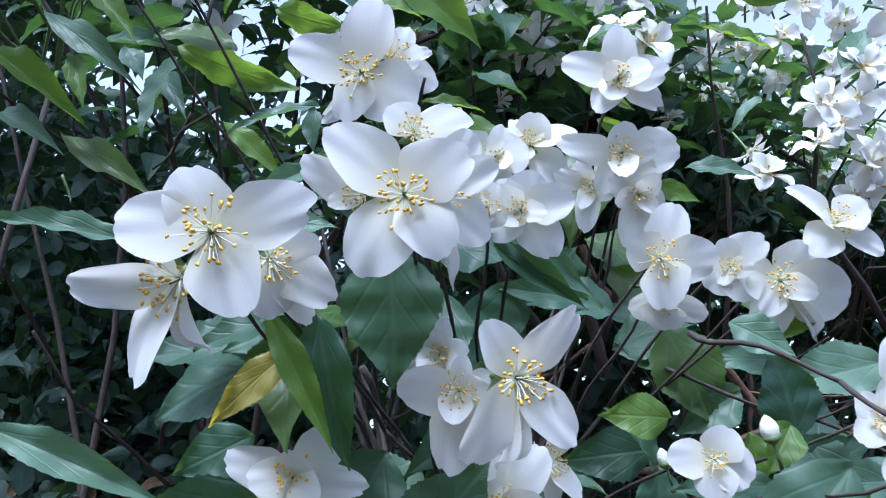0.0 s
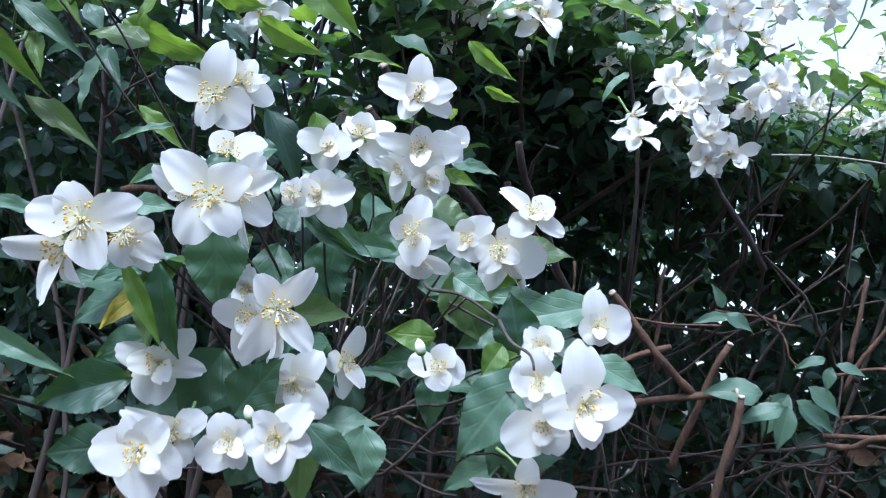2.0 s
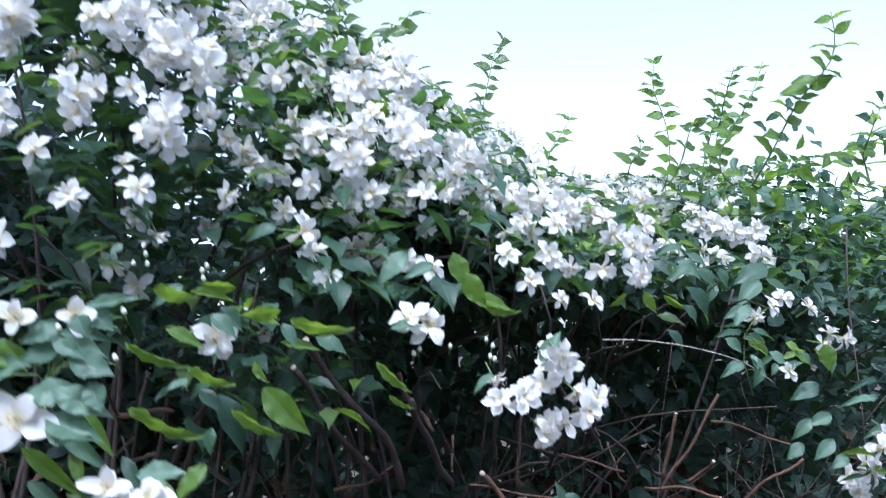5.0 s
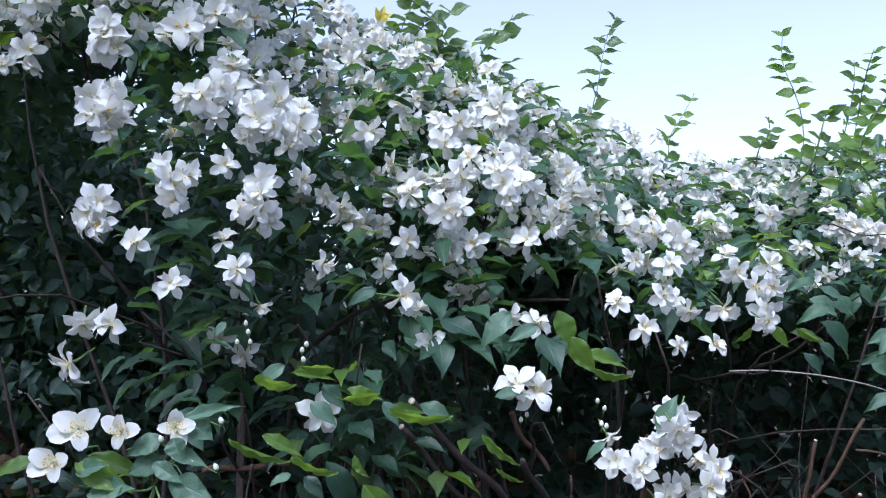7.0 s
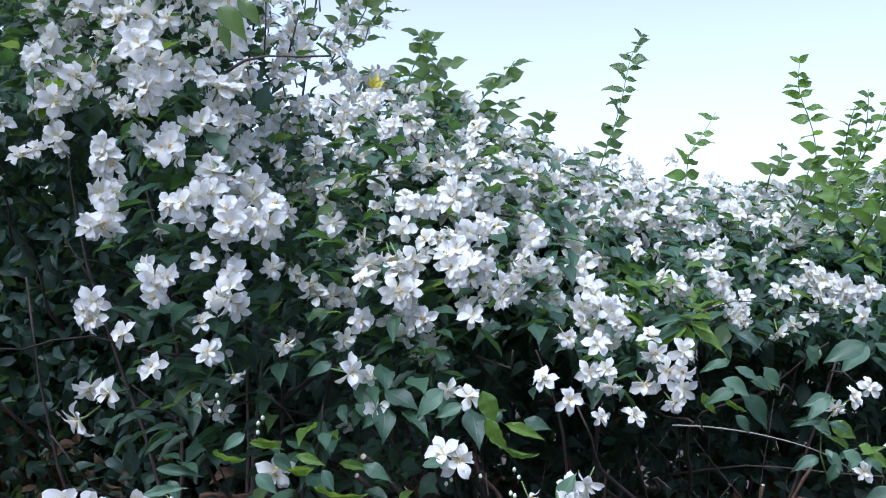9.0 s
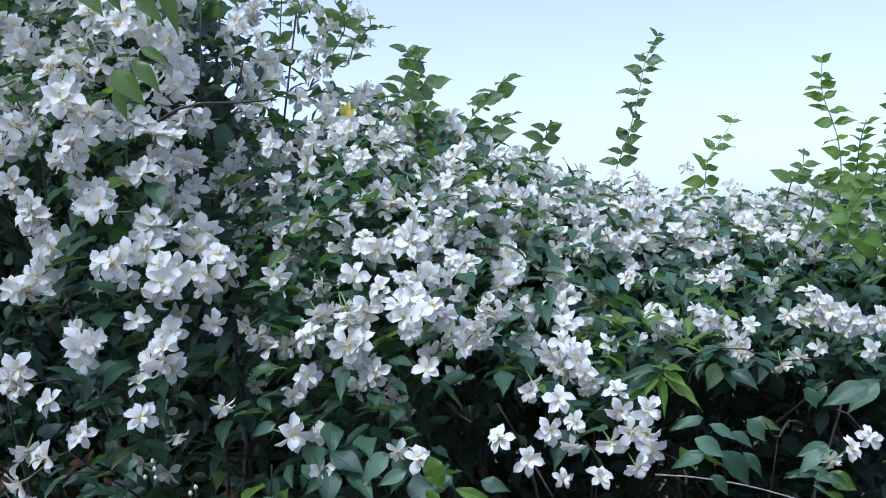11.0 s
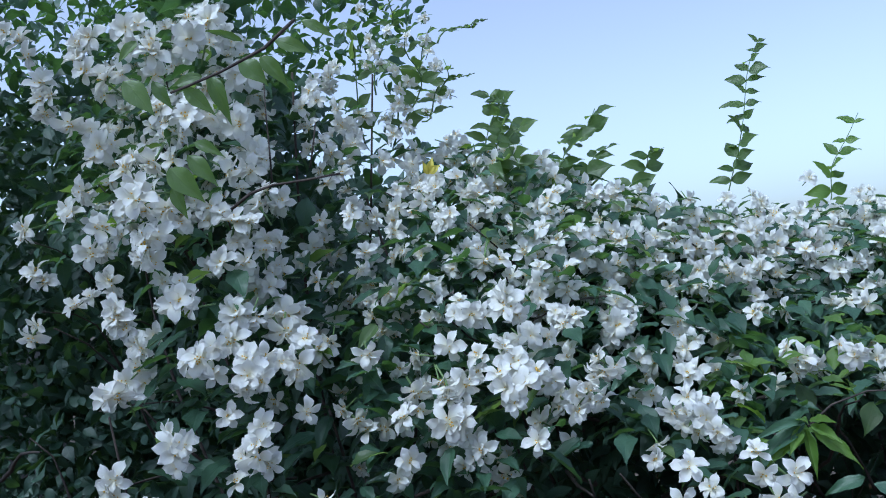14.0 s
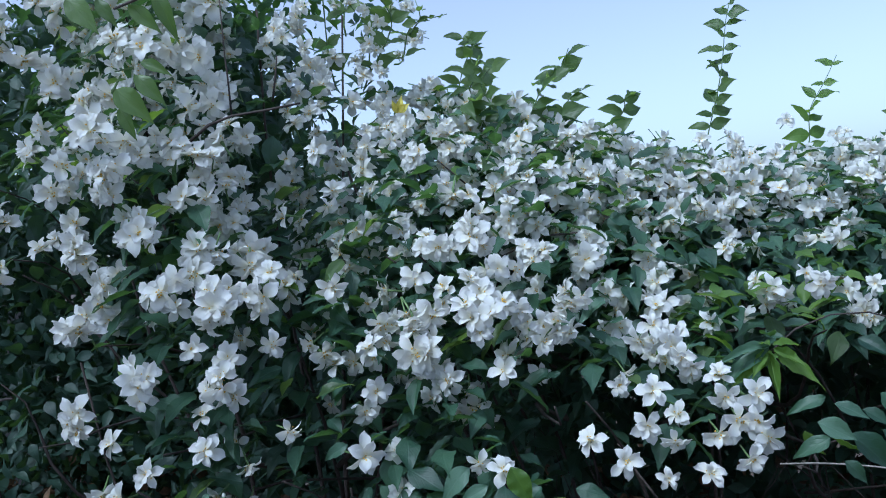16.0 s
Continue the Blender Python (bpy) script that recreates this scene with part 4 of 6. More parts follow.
BUSH_LEAVES += [
    ((-0.040, 0.463, 1.336), (-0.044, 0.458, 1.311), (-0.13, -0.64, 0.76), 0.028, 0),
    ((0.019, 0.465, 1.451), (-0.021, 0.462, 1.437), (0.01, -0.66, -0.75), 0.024, 1),
    ((-0.028, 0.486, 1.473), (-0.065, 0.481, 1.471), (0.01, -0.66, -0.75), 0.025, 1),
    ((-0.100, 0.453, 1.466), (-0.063, 0.443, 1.453), (0.01, -0.66, -0.75), 0.028, 1),
    ((-0.056, 0.603, 1.357), (-0.007, 0.599, 1.293), (-0.13, -0.64, 0.76), 0.040, 0),
    ((0.500, 0.794, 1.502), (0.474, 0.791, 1.476), (0.01, -0.66, -0.75), 0.019, 1),
    ((0.526, 0.791, 1.504), (0.541, 0.786, 1.471), (0.01, -0.66, -0.75), 0.019, 1),
    ((0.556, 0.789, 1.500), (0.588, 0.781, 1.479), (0.01, -0.66, -0.75), 0.018, 1),
    ((0.464, 0.825, 1.136), (0.403, 0.821, 1.142), (-0.13, -0.87, 0.47), 0.044, 2),
]
BUSH_LEAVES += [
    ((0.521, 0.892, 1.139), (0.485, 0.893, 1.090), (-0.13, -0.87, 0.47), 0.051, 2),
    ((0.531, 0.898, 1.132), (0.575, 0.890, 1.102), (-0.13, -0.87, 0.47), 0.043, 2),
    ((0.545, 0.896, 1.149), (0.586, 0.889, 1.118), (-0.13, -0.87, 0.47), 0.032, 2),
    ((0.762, 0.765, 1.290), (0.731, 0.762, 1.272), (-0.13, -0.87, 0.47), 0.050, 2),
    ((0.792, 0.744, 1.335), (0.754, 0.741, 1.317), (-0.13, -0.87, 0.47), 0.043, 2),
    ((0.802, 0.787, 1.375), (0.755, 0.785, 1.355), (-0.13, -0.87, 0.47), 0.030, 2),
    ((0.740, 0.960, 1.440), (0.774, 0.952, 1.417), (-0.13, -0.87, 0.47), 0.039, 2),
    ((0.753, 0.913, 1.445), (0.797, 0.903, 1.423), (-0.13, -0.87, 0.47), 0.032, 1),
    ((0.770, 0.803, 1.426), (0.798, 0.795, 1.405), (-0.13, -0.87, 0.47), 0.034, 1),
]
BUSH_LEAVES += [
    ((0.787, 0.753, 1.437), (0.801, 0.749, 1.394), (-0.13, -0.87, 0.47), 0.033, 1),
    ((0.401, 0.749, 1.213), (0.365, 0.745, 1.204), (-0.13, -0.84, 0.53), 0.020, 2),
    ((0.399, 0.760, 1.217), (0.432, 0.752, 1.201), (-0.13, -0.84, 0.53), 0.019, 2),
    ((0.386, 0.725, 1.219), (0.378, 0.715, 1.241), (-0.13, -0.84, 0.53), 0.016, 2),
    ((0.543, 0.846, 1.181), (0.510, 0.842, 1.171), (-0.13, -0.84, 0.53), 0.020, 2),
    ((0.566, 0.872, 1.176), (0.600, 0.862, 1.168), (-0.13, -0.84, 0.53), 0.019, 2),
    ((0.556, 0.858, 1.173), (0.545, 0.854, 1.146), (-0.13, -0.84, 0.53), 0.018, 2),
    ((0.512, 0.872, 1.126), (0.504, 0.871, 1.071), (-0.13, -0.84, 0.53), 0.034, 2),
    ((0.496, 0.843, 1.124), (0.442, 0.841, 1.108), (-0.13, -0.84, 0.53), 0.027, 2),
]
# the drooping spray at the mouth of the hollow
BUSH_LEAVES += [
    ((0.884, 1.100, 1.555), (0.829, 1.085, 1.511), (0.07, -0.74, 0.67), 0.047, 2),
    ((0.803, 1.120, 1.551), (0.783, 1.105, 1.499), (0.07, -0.74, 0.67), 0.030, 0),
    ((0.893, 1.100, 1.558), (0.947, 1.085, 1.532), (0.07, -0.74, 0.67), 0.031, 0),
    ((0.733, 0.860, 1.493), (0.692, 0.845, 1.465), (0.07, -0.74, 0.67), 0.025, 2),
    ((0.723, 0.860, 1.459), (0.678, 0.845, 1.460), (0.07, -0.74, 0.67), 0.009, 0),
    ((0.730, 0.860, 1.457), (0.767, 0.845, 1.446), (0.07, -0.74, 0.67), 0.011, 0),
    ((0.718, 0.860, 1.441), (0.738, 0.845, 1.435), (0.07, -0.74, 0.67), 0.009, 0),
    ((0.716, 0.850, 1.401), (0.676, 0.835, 1.385), (0.07, -0.74, 0.67), 0.023, 2),
    ((0.726, 0.850, 1.416), (0.732, 0.835, 1.405), (0.07, -0.74, 0.67), 0.019, 2),
    ((0.778, 0.850, 1.410), (0.809, 0.835, 1.431), (0.07, -0.74, 0.67), 0.012, 1),
    ((0.770, 0.850, 1.403), (0.756, 0.835, 1.384), (0.07, -0.74, 0.67), 0.021, 2),
    ((0.779, 0.850, 1.396), (0.810, 0.835, 1.411), (0.07, -0.74, 0.67), 0.017, 2),
    ((0.749, 0.860, 1.399), (0.768, 0.845, 1.421), (0.07, -0.74, 0.67), 0.014, 0),
    ((0.643, 0.980, 1.453), (0.682, 0.965, 1.422), (0.07, -0.74, 0.67), 0.027, 0),
    ((0.676, 1.100, 1.479), (0.731, 1.085, 1.471), (0.07, -0.74, 0.67), 0.030, 4),
]
BUSH_LEAVES += [
    ((0.849, 0.720, 1.363), (0.786, 0.705, 1.362), (0.07, -0.74, 0.67), 0.015, 2),
    ((0.847, 0.700, 1.327), (0.802, 0.685, 1.309), (0.07, -0.74, 0.67), 0.016, 2),
    ((0.841, 0.720, 1.280), (0.784, 0.705, 1.292), (0.07, -0.74, 0.67), 0.013, 1),
    ((0.831, 0.730, 1.249), (0.789, 0.715, 1.253), (0.07, -0.74, 0.67), 0.011, 0),
    ((0.863, 0.740, 1.389), (0.809, 0.725, 1.375), (0.07, -0.74, 0.67), 0.016, 0),
    ((0.801, 0.800, 1.428), (0.825, 0.785, 1.403), (0.07, -0.74, 0.67), 0.016, 1),
    ((0.813, 0.780, 1.435), (0.814, 0.765, 1.386), (0.07, -0.74, 0.67), 0.016, 2),
    ((0.843, 0.700, 1.257), (0.801, 0.685, 1.278), (0.07, -0.74, 0.67), 0.015, 1),
    ((0.855, 0.700, 1.387), (0.848, 0.685, 1.342), (0.07, -0.74, 0.67), 0.019, 0),
]
BUSH_LEAVES += [
    ((0.523, 0.870, 1.127), (0.568, 0.862, 1.098), (-0.13, -0.84, 0.53), 0.026, 2),
    ((0.748, 0.726, 1.331), (0.723, 0.723, 1.300), (-0.13, -0.84, 0.53), 0.025, 2),
    ((0.770, 0.706, 1.305), (0.741, 0.704, 1.275), (-0.13, -0.84, 0.53), 0.027, 2),
    ((0.797, 0.712, 1.280), (0.765, 0.708, 1.270), (-0.13, -0.84, 0.53), 0.025, 2),
    ((-0.040, 1.025, 2.010), (-0.046, 1.014, 2.031), (0.31, -0.95, 0.07), 0.020, 3),
    ((-0.039, 1.025, 2.012), (-0.017, 1.023, 2.023), (0.31, -0.95, 0.07), 0.018, 3),
    ((-0.038, 1.026, 2.010), (-0.027, 1.020, 2.037), (0.31, -0.95, 0.07), 0.018, 3),
]
BUDS = ((-0.1405, 0.5380, 1.4930), (-0.1264, 0.5379, 1.4933), (-0.1319, 0.5394, 1.5126), (-0.1289, 0.5389, 1.5035), (-0.0659, 0.5105, 1.4868), (-0.0624, 0.5165, 1.4923), (-0.0621, 0.4996, 1.4781), (0.1097, 0.6139, 1.4981), (0.2501, 0.5903, 1.4256), (0.2560, 0.5811, 1.4185), (0.2066, 0.5844, 1.4164), (0.1700, 0.5749, 1.4122), (0.1634, 0.5746, 1.4068), (0.2520, 0.5484, 1.4045), (0.2473, 0.5485, 1.4068))
DEAD_WOOD = []
DEAD_WOOD += [
    ((0.398, 0.852, 1.130), (0.293, 0.807, 1.236), 0.0050, 1),
    ((0.141, 0.971, 1.064), (0.438, 0.827, 1.137), 0.0053, 1),
    ((0.199, 0.959, 1.124), (0.380, 0.887, 1.185), 0.0045, 0),
    ((0.388, 0.903, 1.042), (0.431, 0.832, 1.190), 0.0046, 1),
    ((0.629, 1.031, 1.074), (0.719, 0.920, 1.100), 0.0044, 1),
    ((0.637, 1.060, 1.085), (0.729, 0.949, 1.106), 0.0038, 1),
    ((0.669, 1.074, 1.110), (0.790, 0.963, 1.117), 0.0028, 1),
    ((0.675, 1.065, 1.184), (0.684, 1.030, 1.305), 0.0036, 1),
    ((0.693, 1.119, 1.144), (0.769, 1.039, 1.340), 0.0034, 0),
]
DEAD_WOOD += [
    ((0.644, 1.070, 1.168), (0.733, 0.961, 1.173), 0.0028, 1),
    ((0.721, 1.062, 1.180), (0.727, 0.975, 1.231), 0.0036, 1),
    ((0.733, 0.997, 1.296), (0.864, 0.940, 1.261), 0.0021, 0),
    ((0.459, 0.975, 1.240), (0.547, 0.920, 1.222), 0.0020, 0),
    ((0.194, 0.852, 1.183), (0.273, 0.808, 1.073), 0.0020, 0),
    ((0.415, 1.089, 1.160), (0.418, 1.072, 1.307), 0.0033, 0),
    ((0.174, 0.882, 1.371), (0.230, 0.888, 1.284), 0.0044, 0),
]
DEAD_WOOD += [
    ((0.085, 0.807, 1.211), (0.173, 0.795, 1.254), 0.0023, 0),
    ((0.261, 0.886, 1.279), (0.263, 0.892, 1.225), 0.0019, 1),
    ((0.280, 0.841, 1.213), (0.404, 0.782, 1.206), 0.0014, 0),
    ((0.820, 1.112, 1.118), (0.933, 1.039, 1.228), 0.0034, 0),
    ((-0.249, 0.772, 1.308), (-0.129, 0.761, 1.319), 0.0043, 0),
    ((0.244, 0.862, 1.061), (0.289, 0.850, 1.132), 0.0027, 0),
    ((0.571, 1.066, 1.248), (0.607, 1.071, 1.178), 0.0022, 0),
]
DEAD_WOOD += [
    ((0.1769, 0.7782, 1.2201), (0.0398, 0.6447, 1.4190), 0.0052, 1),
    ((0.1440, 0.7898, 1.2306), (0.0259, 0.6701, 1.3846), 0.0046, 1),
    ((0.2465, 0.7920, 1.2262), (0.1706, 0.6421, 1.3509), 0.0045, 0),
    ((0.1602, 0.8830, 0.9420), (0.2759, 0.8026, 1.1160), 0.0030, 0),
    ((0.3994, 0.8078, 0.9867), (0.4220, 0.7685, 1.1330), 0.0045, 1),
]
VINE_PATH = ((0.501, 0.899, 1.431), (0.557, 0.894, 1.433), (0.631, 0.889, 1.427), (0.706, 0.884, 1.412), (0.757, 0.882, 1.392), (0.784, 0.883, 1.371))
SPRAY_LEAVES = [((-0.072, 0.305, 1.318), (-0.034, 0.298, 1.326), (0.03, -0.75, 0.66), 0.024, 2), ((-0.020, 0.300, 1.328), (-0.045, 0.290, 1.305), (0.03, -0.75, 0.66), 0.018, 1)]
SPRAY_LEAVES += [
    ((-0.0281, 0.2113, 1.1868), (-0.0578, 0.2012, 1.1903), (0.01, -0.89, 0.45), 0.010, 2),
    ((0.0293, 0.2336, 1.1922), (0.0307, 0.2350, 1.1564), (0.03, -0.99, -0.16), 0.027, 0),
    ((0.0150, 0.2163, 1.1715), (0.0225, 0.2177, 1.1364), (0.03, -1.00, -0.06), 0.016, 0),
    ((0.0057, 0.2071, 1.1705), (0.0228, 0.2072, 1.1412), (0.02, -0.92, 0.40), 0.005, 1),
    ((0.0053, 0.2368, 1.1658), (-0.0148, 0.2327, 1.1476), (0.03, -1.00, -0.06), 0.011, 3),
    ((-0.0675, 0.2347, 1.1458), (-0.0195, 0.2322, 1.1298), (0.02, -0.96, 0.28), 0.012, 2),
    ((0.0543, 0.2648, 1.2071), (0.0904, 0.2632, 1.1866), (0.02, -0.96, 0.28), 0.010, 2),
    ((0.0560, 0.2665, 1.2024), (0.0841, 0.2643, 1.1829), (0.03, -1.00, -0.06), 0.011, 0),
    ((0.0105, 0.2261, 1.2270), (-0.0111, 0.2191, 1.2199), (0.01, -0.82, 0.58), 0.005, 2),
]
SPRAY_LEAVES += [
    ((-0.0445, 0.3179, 1.2633), (-0.0178, 0.3160, 1.2423), (0.02, -0.92, 0.40), 0.010, 1),
    ((0.1922, 0.3175, 1.1760), (0.1524, 0.3109, 1.1651), (0.02, -0.94, 0.34), 0.029, 2),
    ((0.1704, 0.3470, 1.1793), (0.1378, 0.3372, 1.1813), (0.02, -0.96, 0.28), 0.015, 2),
    ((0.1499, 0.3392, 1.1676), (0.1251, 0.3344, 1.1517), (0.03, -1.00, -0.06), 0.022, 2),
    ((0.1467, 0.3573, 1.1768), (0.1209, 0.3465, 1.1831), (0.03, -1.00, -0.06), 0.011, 2),
    ((0.1190, 0.3440, 1.1459), (0.0837, 0.3358, 1.1418), (0.03, -1.00, -0.06), 0.023, 0),
    ((0.1813, 0.2965, 1.1371), (0.1511, 0.2879, 1.1347), (0.02, -0.96, 0.28), 0.018, 2),
    ((0.0499, 0.3010, 1.2598), (0.0599, 0.3007, 1.2312), (0.03, -1.00, -0.06), 0.015, 1),
    ((0.0081, 0.2293, 1.2109), (-0.0034, 0.2228, 1.2032), (0.03, -1.00, -0.06), 0.008, 2),
]
SPRAY_LEAVES += [
    ((-0.0023, 0.2241, 1.1942), (0.0175, 0.2165, 1.1942), (0.02, -0.96, 0.28), 0.012, 2),
    ((0.1134, 0.3091, 1.2368), (0.1296, 0.3034, 1.2293), (0.03, -1.00, -0.06), 0.009, 1),
    ((0.1532, 0.3433, 1.1526), (0.1581, 0.3406, 1.1323), (0.03, -1.00, -0.06), 0.015, 1),
    ((-0.0233, 0.3185, 1.1475), (-0.0502, 0.3131, 1.1336), (0.03, -1.00, -0.06), 0.020, 0),
    ((0.0097, 0.3213, 1.1406), (0.0270, 0.3172, 1.1273), (0.03, -1.00, -0.06), 0.018, 0),
    ((0.0439, 0.3148, 1.1304), (0.0621, 0.3059, 1.1345), (0.03, -1.00, -0.06), 0.021, 0),
    ((0.1566, 0.2721, 1.1413), (0.1244, 0.2682, 1.1064), (-0.05, -0.94, 0.34), 0.032, 2),
    ((0.1822, 0.2727, 1.1483), (0.2082, 0.2656, 1.1383), (-0.05, -0.91, 0.41), 0.020, 2),
    ((0.0891, 0.2724, 1.1147), (0.0889, 0.2674, 1.0875), (-0.02, -1.00, 0.08), 0.022, 2),
]
SPRAY_LEAVES += [
    ((0.0004, 0.2412, 1.1289), (-0.0370, 0.2346, 1.1179), (-0.02, -1.00, 0.08), 0.027, 0),
    ((0.0270, 0.2697, 1.1423), (0.0119, 0.2650, 1.1135), (-0.02, -1.00, 0.08), 0.038, 0),
    ((-0.0083, 0.2545, 1.1008), (-0.0357, 0.2469, 1.0982), (-0.02, -1.00, 0.08), 0.023, 0),
    ((0.1188, 0.2832, 1.2329), (0.1401, 0.2754, 1.2296), (-0.06, -0.88, 0.48), 0.011, 2),
    ((0.1159, 0.3079, 1.1551), (0.0937, 0.2999, 1.1560), (-0.02, -1.00, 0.08), 0.016, 1),
    ((0.1469, 0.2878, 1.1529), (0.1373, 0.2814, 1.1389), (-0.02, -1.00, 0.08), 0.016, 1),
    ((0.0362, 0.2625, 1.1160), (0.0534, 0.2516, 1.1404), (-0.02, -1.00, 0.08), 0.030, 0),
    ((0.0685, 0.2523, 1.1152), (0.0911, 0.2465, 1.0945), (-0.02, -1.00, 0.08), 0.017, 2),
    ((0.0930, 0.3233, 1.1976), (0.0580, 0.3153, 1.1995), (-0.02, -1.00, 0.08), 0.018, 0),
]
SPRAY_LEAVES += [
    ((0.0777, 0.3425, 1.2074), (0.0898, 0.3329, 1.2199), (-0.02, -1.00, 0.08), 0.012, 2),
    ((0.1363, 0.2849, 1.1790), (0.1619, 0.2755, 1.1890), (-0.02, -1.00, 0.08), 0.013, 1),
    ((0.1230, 0.2648, 1.1795), (0.1392, 0.2576, 1.1705), (-0.02, -1.00, 0.08), 0.015, 2),
]
SPRAY_BUDS = ((0.1104, 0.2945, 1.1404), (0.1137, 0.2143, 1.1458), (0.0514, 0.2280, 1.1176))
# each flower: its foot, the way it faces, and its petals with their breadth
SPRAY_FLOWERS = []
SPRAY_FLOWERS += [
    ((0.0005, 0.1840, 1.1809), (0.08, -0.98, -0.16), ((-0.0063, -0.0046, 0.0112, 0.0131), (-0.0180, -0.0028, 0.0012, 0.0134), (0.0197, -0.0023, 0.0069, 0.0127), (0.0068, 0.0001, -0.0163, 0.0145))),
    ((0.0068, 0.2012, 1.1805), (0.47, -0.79, -0.41), ((0.0152, 0.0024, -0.0071, 0.0119), (0.0011, 0.0033, -0.0122, 0.0113), (0.0080, 0.0090, -0.0129, 0.0071), (0.0104, -0.0019, 0.0040, 0.0095))),
    ((-0.0071, 0.1914, 1.1739), (-0.41, -0.72, -0.55), ((-0.0231, -0.0013, -0.0023, 0.0103), (-0.0082, 0.0030, -0.0212, 0.0136), (0.0048, 0.0041, -0.0149, 0.0031), (-0.0073, 0.0007, 0.0070, 0.0100))),
    ((0.0349, 0.2061, 1.1965), (0.03, -0.97, -0.24), ((-0.0171, -0.0066, 0.0135, 0.0140), (0.0125, -0.0052, 0.0107, 0.0156), (-0.0091, 0.0025, -0.0184, 0.0156), (0.0089, 0.0015, -0.0145, 0.0140))),
    ((0.0405, 0.2154, 1.2011), (0.32, -0.89, -0.33), ((0.0135, 0.0034, -0.0111, 0.0121), (0.0152, -0.0012, 0.0063, 0.0092), (0.0053, 0.0063, -0.0229, 0.0029), (0.0095, -0.0032, 0.0129, 0.0105))),
]
SPRAY_FLOWERS += [
    ((0.0354, 0.2195, 1.2163), (0.12, -0.99, 0.03), ((0.0145, -0.0012, 0.0034, 0.0107), (-0.0060, -0.0028, 0.0061, 0.0104), (0.0088, -0.0007, 0.0084, 0.0060))),
    ((0.0257, 0.2125, 1.1985), (-0.26, -0.93, -0.25), ((-0.0155, -0.0026, 0.0081, 0.0101), (-0.0085, -0.0005, -0.0026, 0.0052))),
    ((0.0177, 0.2492, 1.2482), (-0.02, -0.97, -0.26), ((-0.0211, -0.0037, 0.0069, 0.0138), (0.0044, -0.0080, 0.0212, 0.0151), (0.0162, 0.0005, -0.0112, 0.0189), (-0.0034, 0.0024, -0.0153, 0.0128))),
    ((0.0249, 0.2595, 1.2570), (0.31, -0.94, -0.15), ((0.0050, -0.0027, 0.0108, 0.0090), (0.0125, -0.0004, 0.0031, 0.0055), (0.0144, 0.0021, -0.0060, 0.0114), (-0.0001, 0.0047, -0.0177, 0.0114), (-0.0218, 0.0093, -0.0158, 0.0079))),
    ((0.1006, 0.2943, 1.2694), (0.03, -0.99, -0.16), ((-0.0004, -0.0068, 0.0178, 0.0126), (-0.0200, -0.0041, 0.0050, 0.0122), (0.0174, -0.0025, 0.0041, 0.0126), (-0.0088, -0.0012, -0.0126, 0.0107), (0.0168, 0.0041, -0.0063, 0.0115))),
]
SPRAY_FLOWERS += [
    ((0.1026, 0.3046, 1.2464), (0.03, -0.93, -0.35), ((-0.0231, -0.0023, 0.0015, 0.0113), (-0.0003, -0.0071, 0.0090, 0.0109), (0.0208, -0.0016, -0.0001, 0.0173), (0.0114, -0.0001, -0.0103, 0.0120))),
    ((0.0927, 0.3142, 1.2374), (-0.07, -0.93, -0.35), ((-0.0052, -0.0045, 0.0080, 0.0079), (-0.0015, 0.0027, -0.0167, 0.0091), (0.0097, -0.0002, -0.0020, 0.0096), (-0.0132, -0.0016, 0.0045, 0.0072))),
    ((0.1080, 0.3059, 1.2315), (0.13, -0.84, -0.52), ((-0.0037, 0.0030, -0.0192, 0.0115), (-0.0112, -0.0039, 0.0041, 0.0103), (0.0092, 0.0016, -0.0050, 0.0111))),
    ((0.0641, 0.2579, 1.2099), (-0.12, -0.93, -0.35), ((0.0017, -0.0061, 0.0098, 0.0130), (0.0153, -0.0023, 0.0040, 0.0123), (0.0107, 0.0020, -0.0127, 0.0130), (-0.0073, -0.0033, 0.0073, 0.0094))),
    ((0.0542, 0.2510, 1.2082), (-0.07, -0.96, -0.26), ((-0.0051, -0.0019, 0.0039, 0.0069), (0.0049, 0.0007, -0.0047, 0.0072), (0.0011, -0.0032, 0.0065, 0.0063), (-0.0031, 0.0006, -0.0048, 0.0057))),
]
SPRAY_FLOWERS += [
    ((0.0580, 0.3000, 1.2425), (0.03, -0.99, -0.16), ((-0.0151, -0.0035, 0.0049, 0.0131), (0.0115, -0.0016, 0.0026, 0.0149), (-0.0018, 0.0019, -0.0119, 0.0149))),
    ((0.1041, 0.2641, 1.1976), (-0.07, -0.96, -0.26), ((0.0044, -0.0056, 0.0150, 0.0124), (0.0170, -0.0014, 0.0004, 0.0137), (-0.0091, -0.0042, 0.0035, 0.0124), (0.0043, 0.0008, -0.0143, 0.0150))),
    ((0.1069, 0.2750, 1.1882), (0.14, -0.74, -0.66), ((-0.0100, -0.0004, -0.0036, 0.0111), (-0.0012, 0.0005, -0.0091, 0.0142), (0.0142, 0.0018, -0.0049, 0.0088))),
    ((0.1424, 0.2767, 1.1946), (0.03, -0.95, -0.31), ((0.0094, -0.0056, 0.0099, 0.0143), (0.0203, -0.0001, -0.0060, 0.0191), (-0.0053, 0.0029, -0.0191, 0.0126), (-0.0113, -0.0032, -0.0012, 0.0129), (0.0127, 0.0052, -0.0180, 0.0041))),
    ((0.1279, 0.2759, 1.1985), (-0.07, -0.96, -0.26), ((0.0085, -0.0046, 0.0098, 0.0130), (-0.0080, -0.0005, -0.0065, 0.0130), (0.0051, 0.0005, -0.0108, 0.0120), (-0.0035, -0.0046, 0.0070, 0.0096))),
]
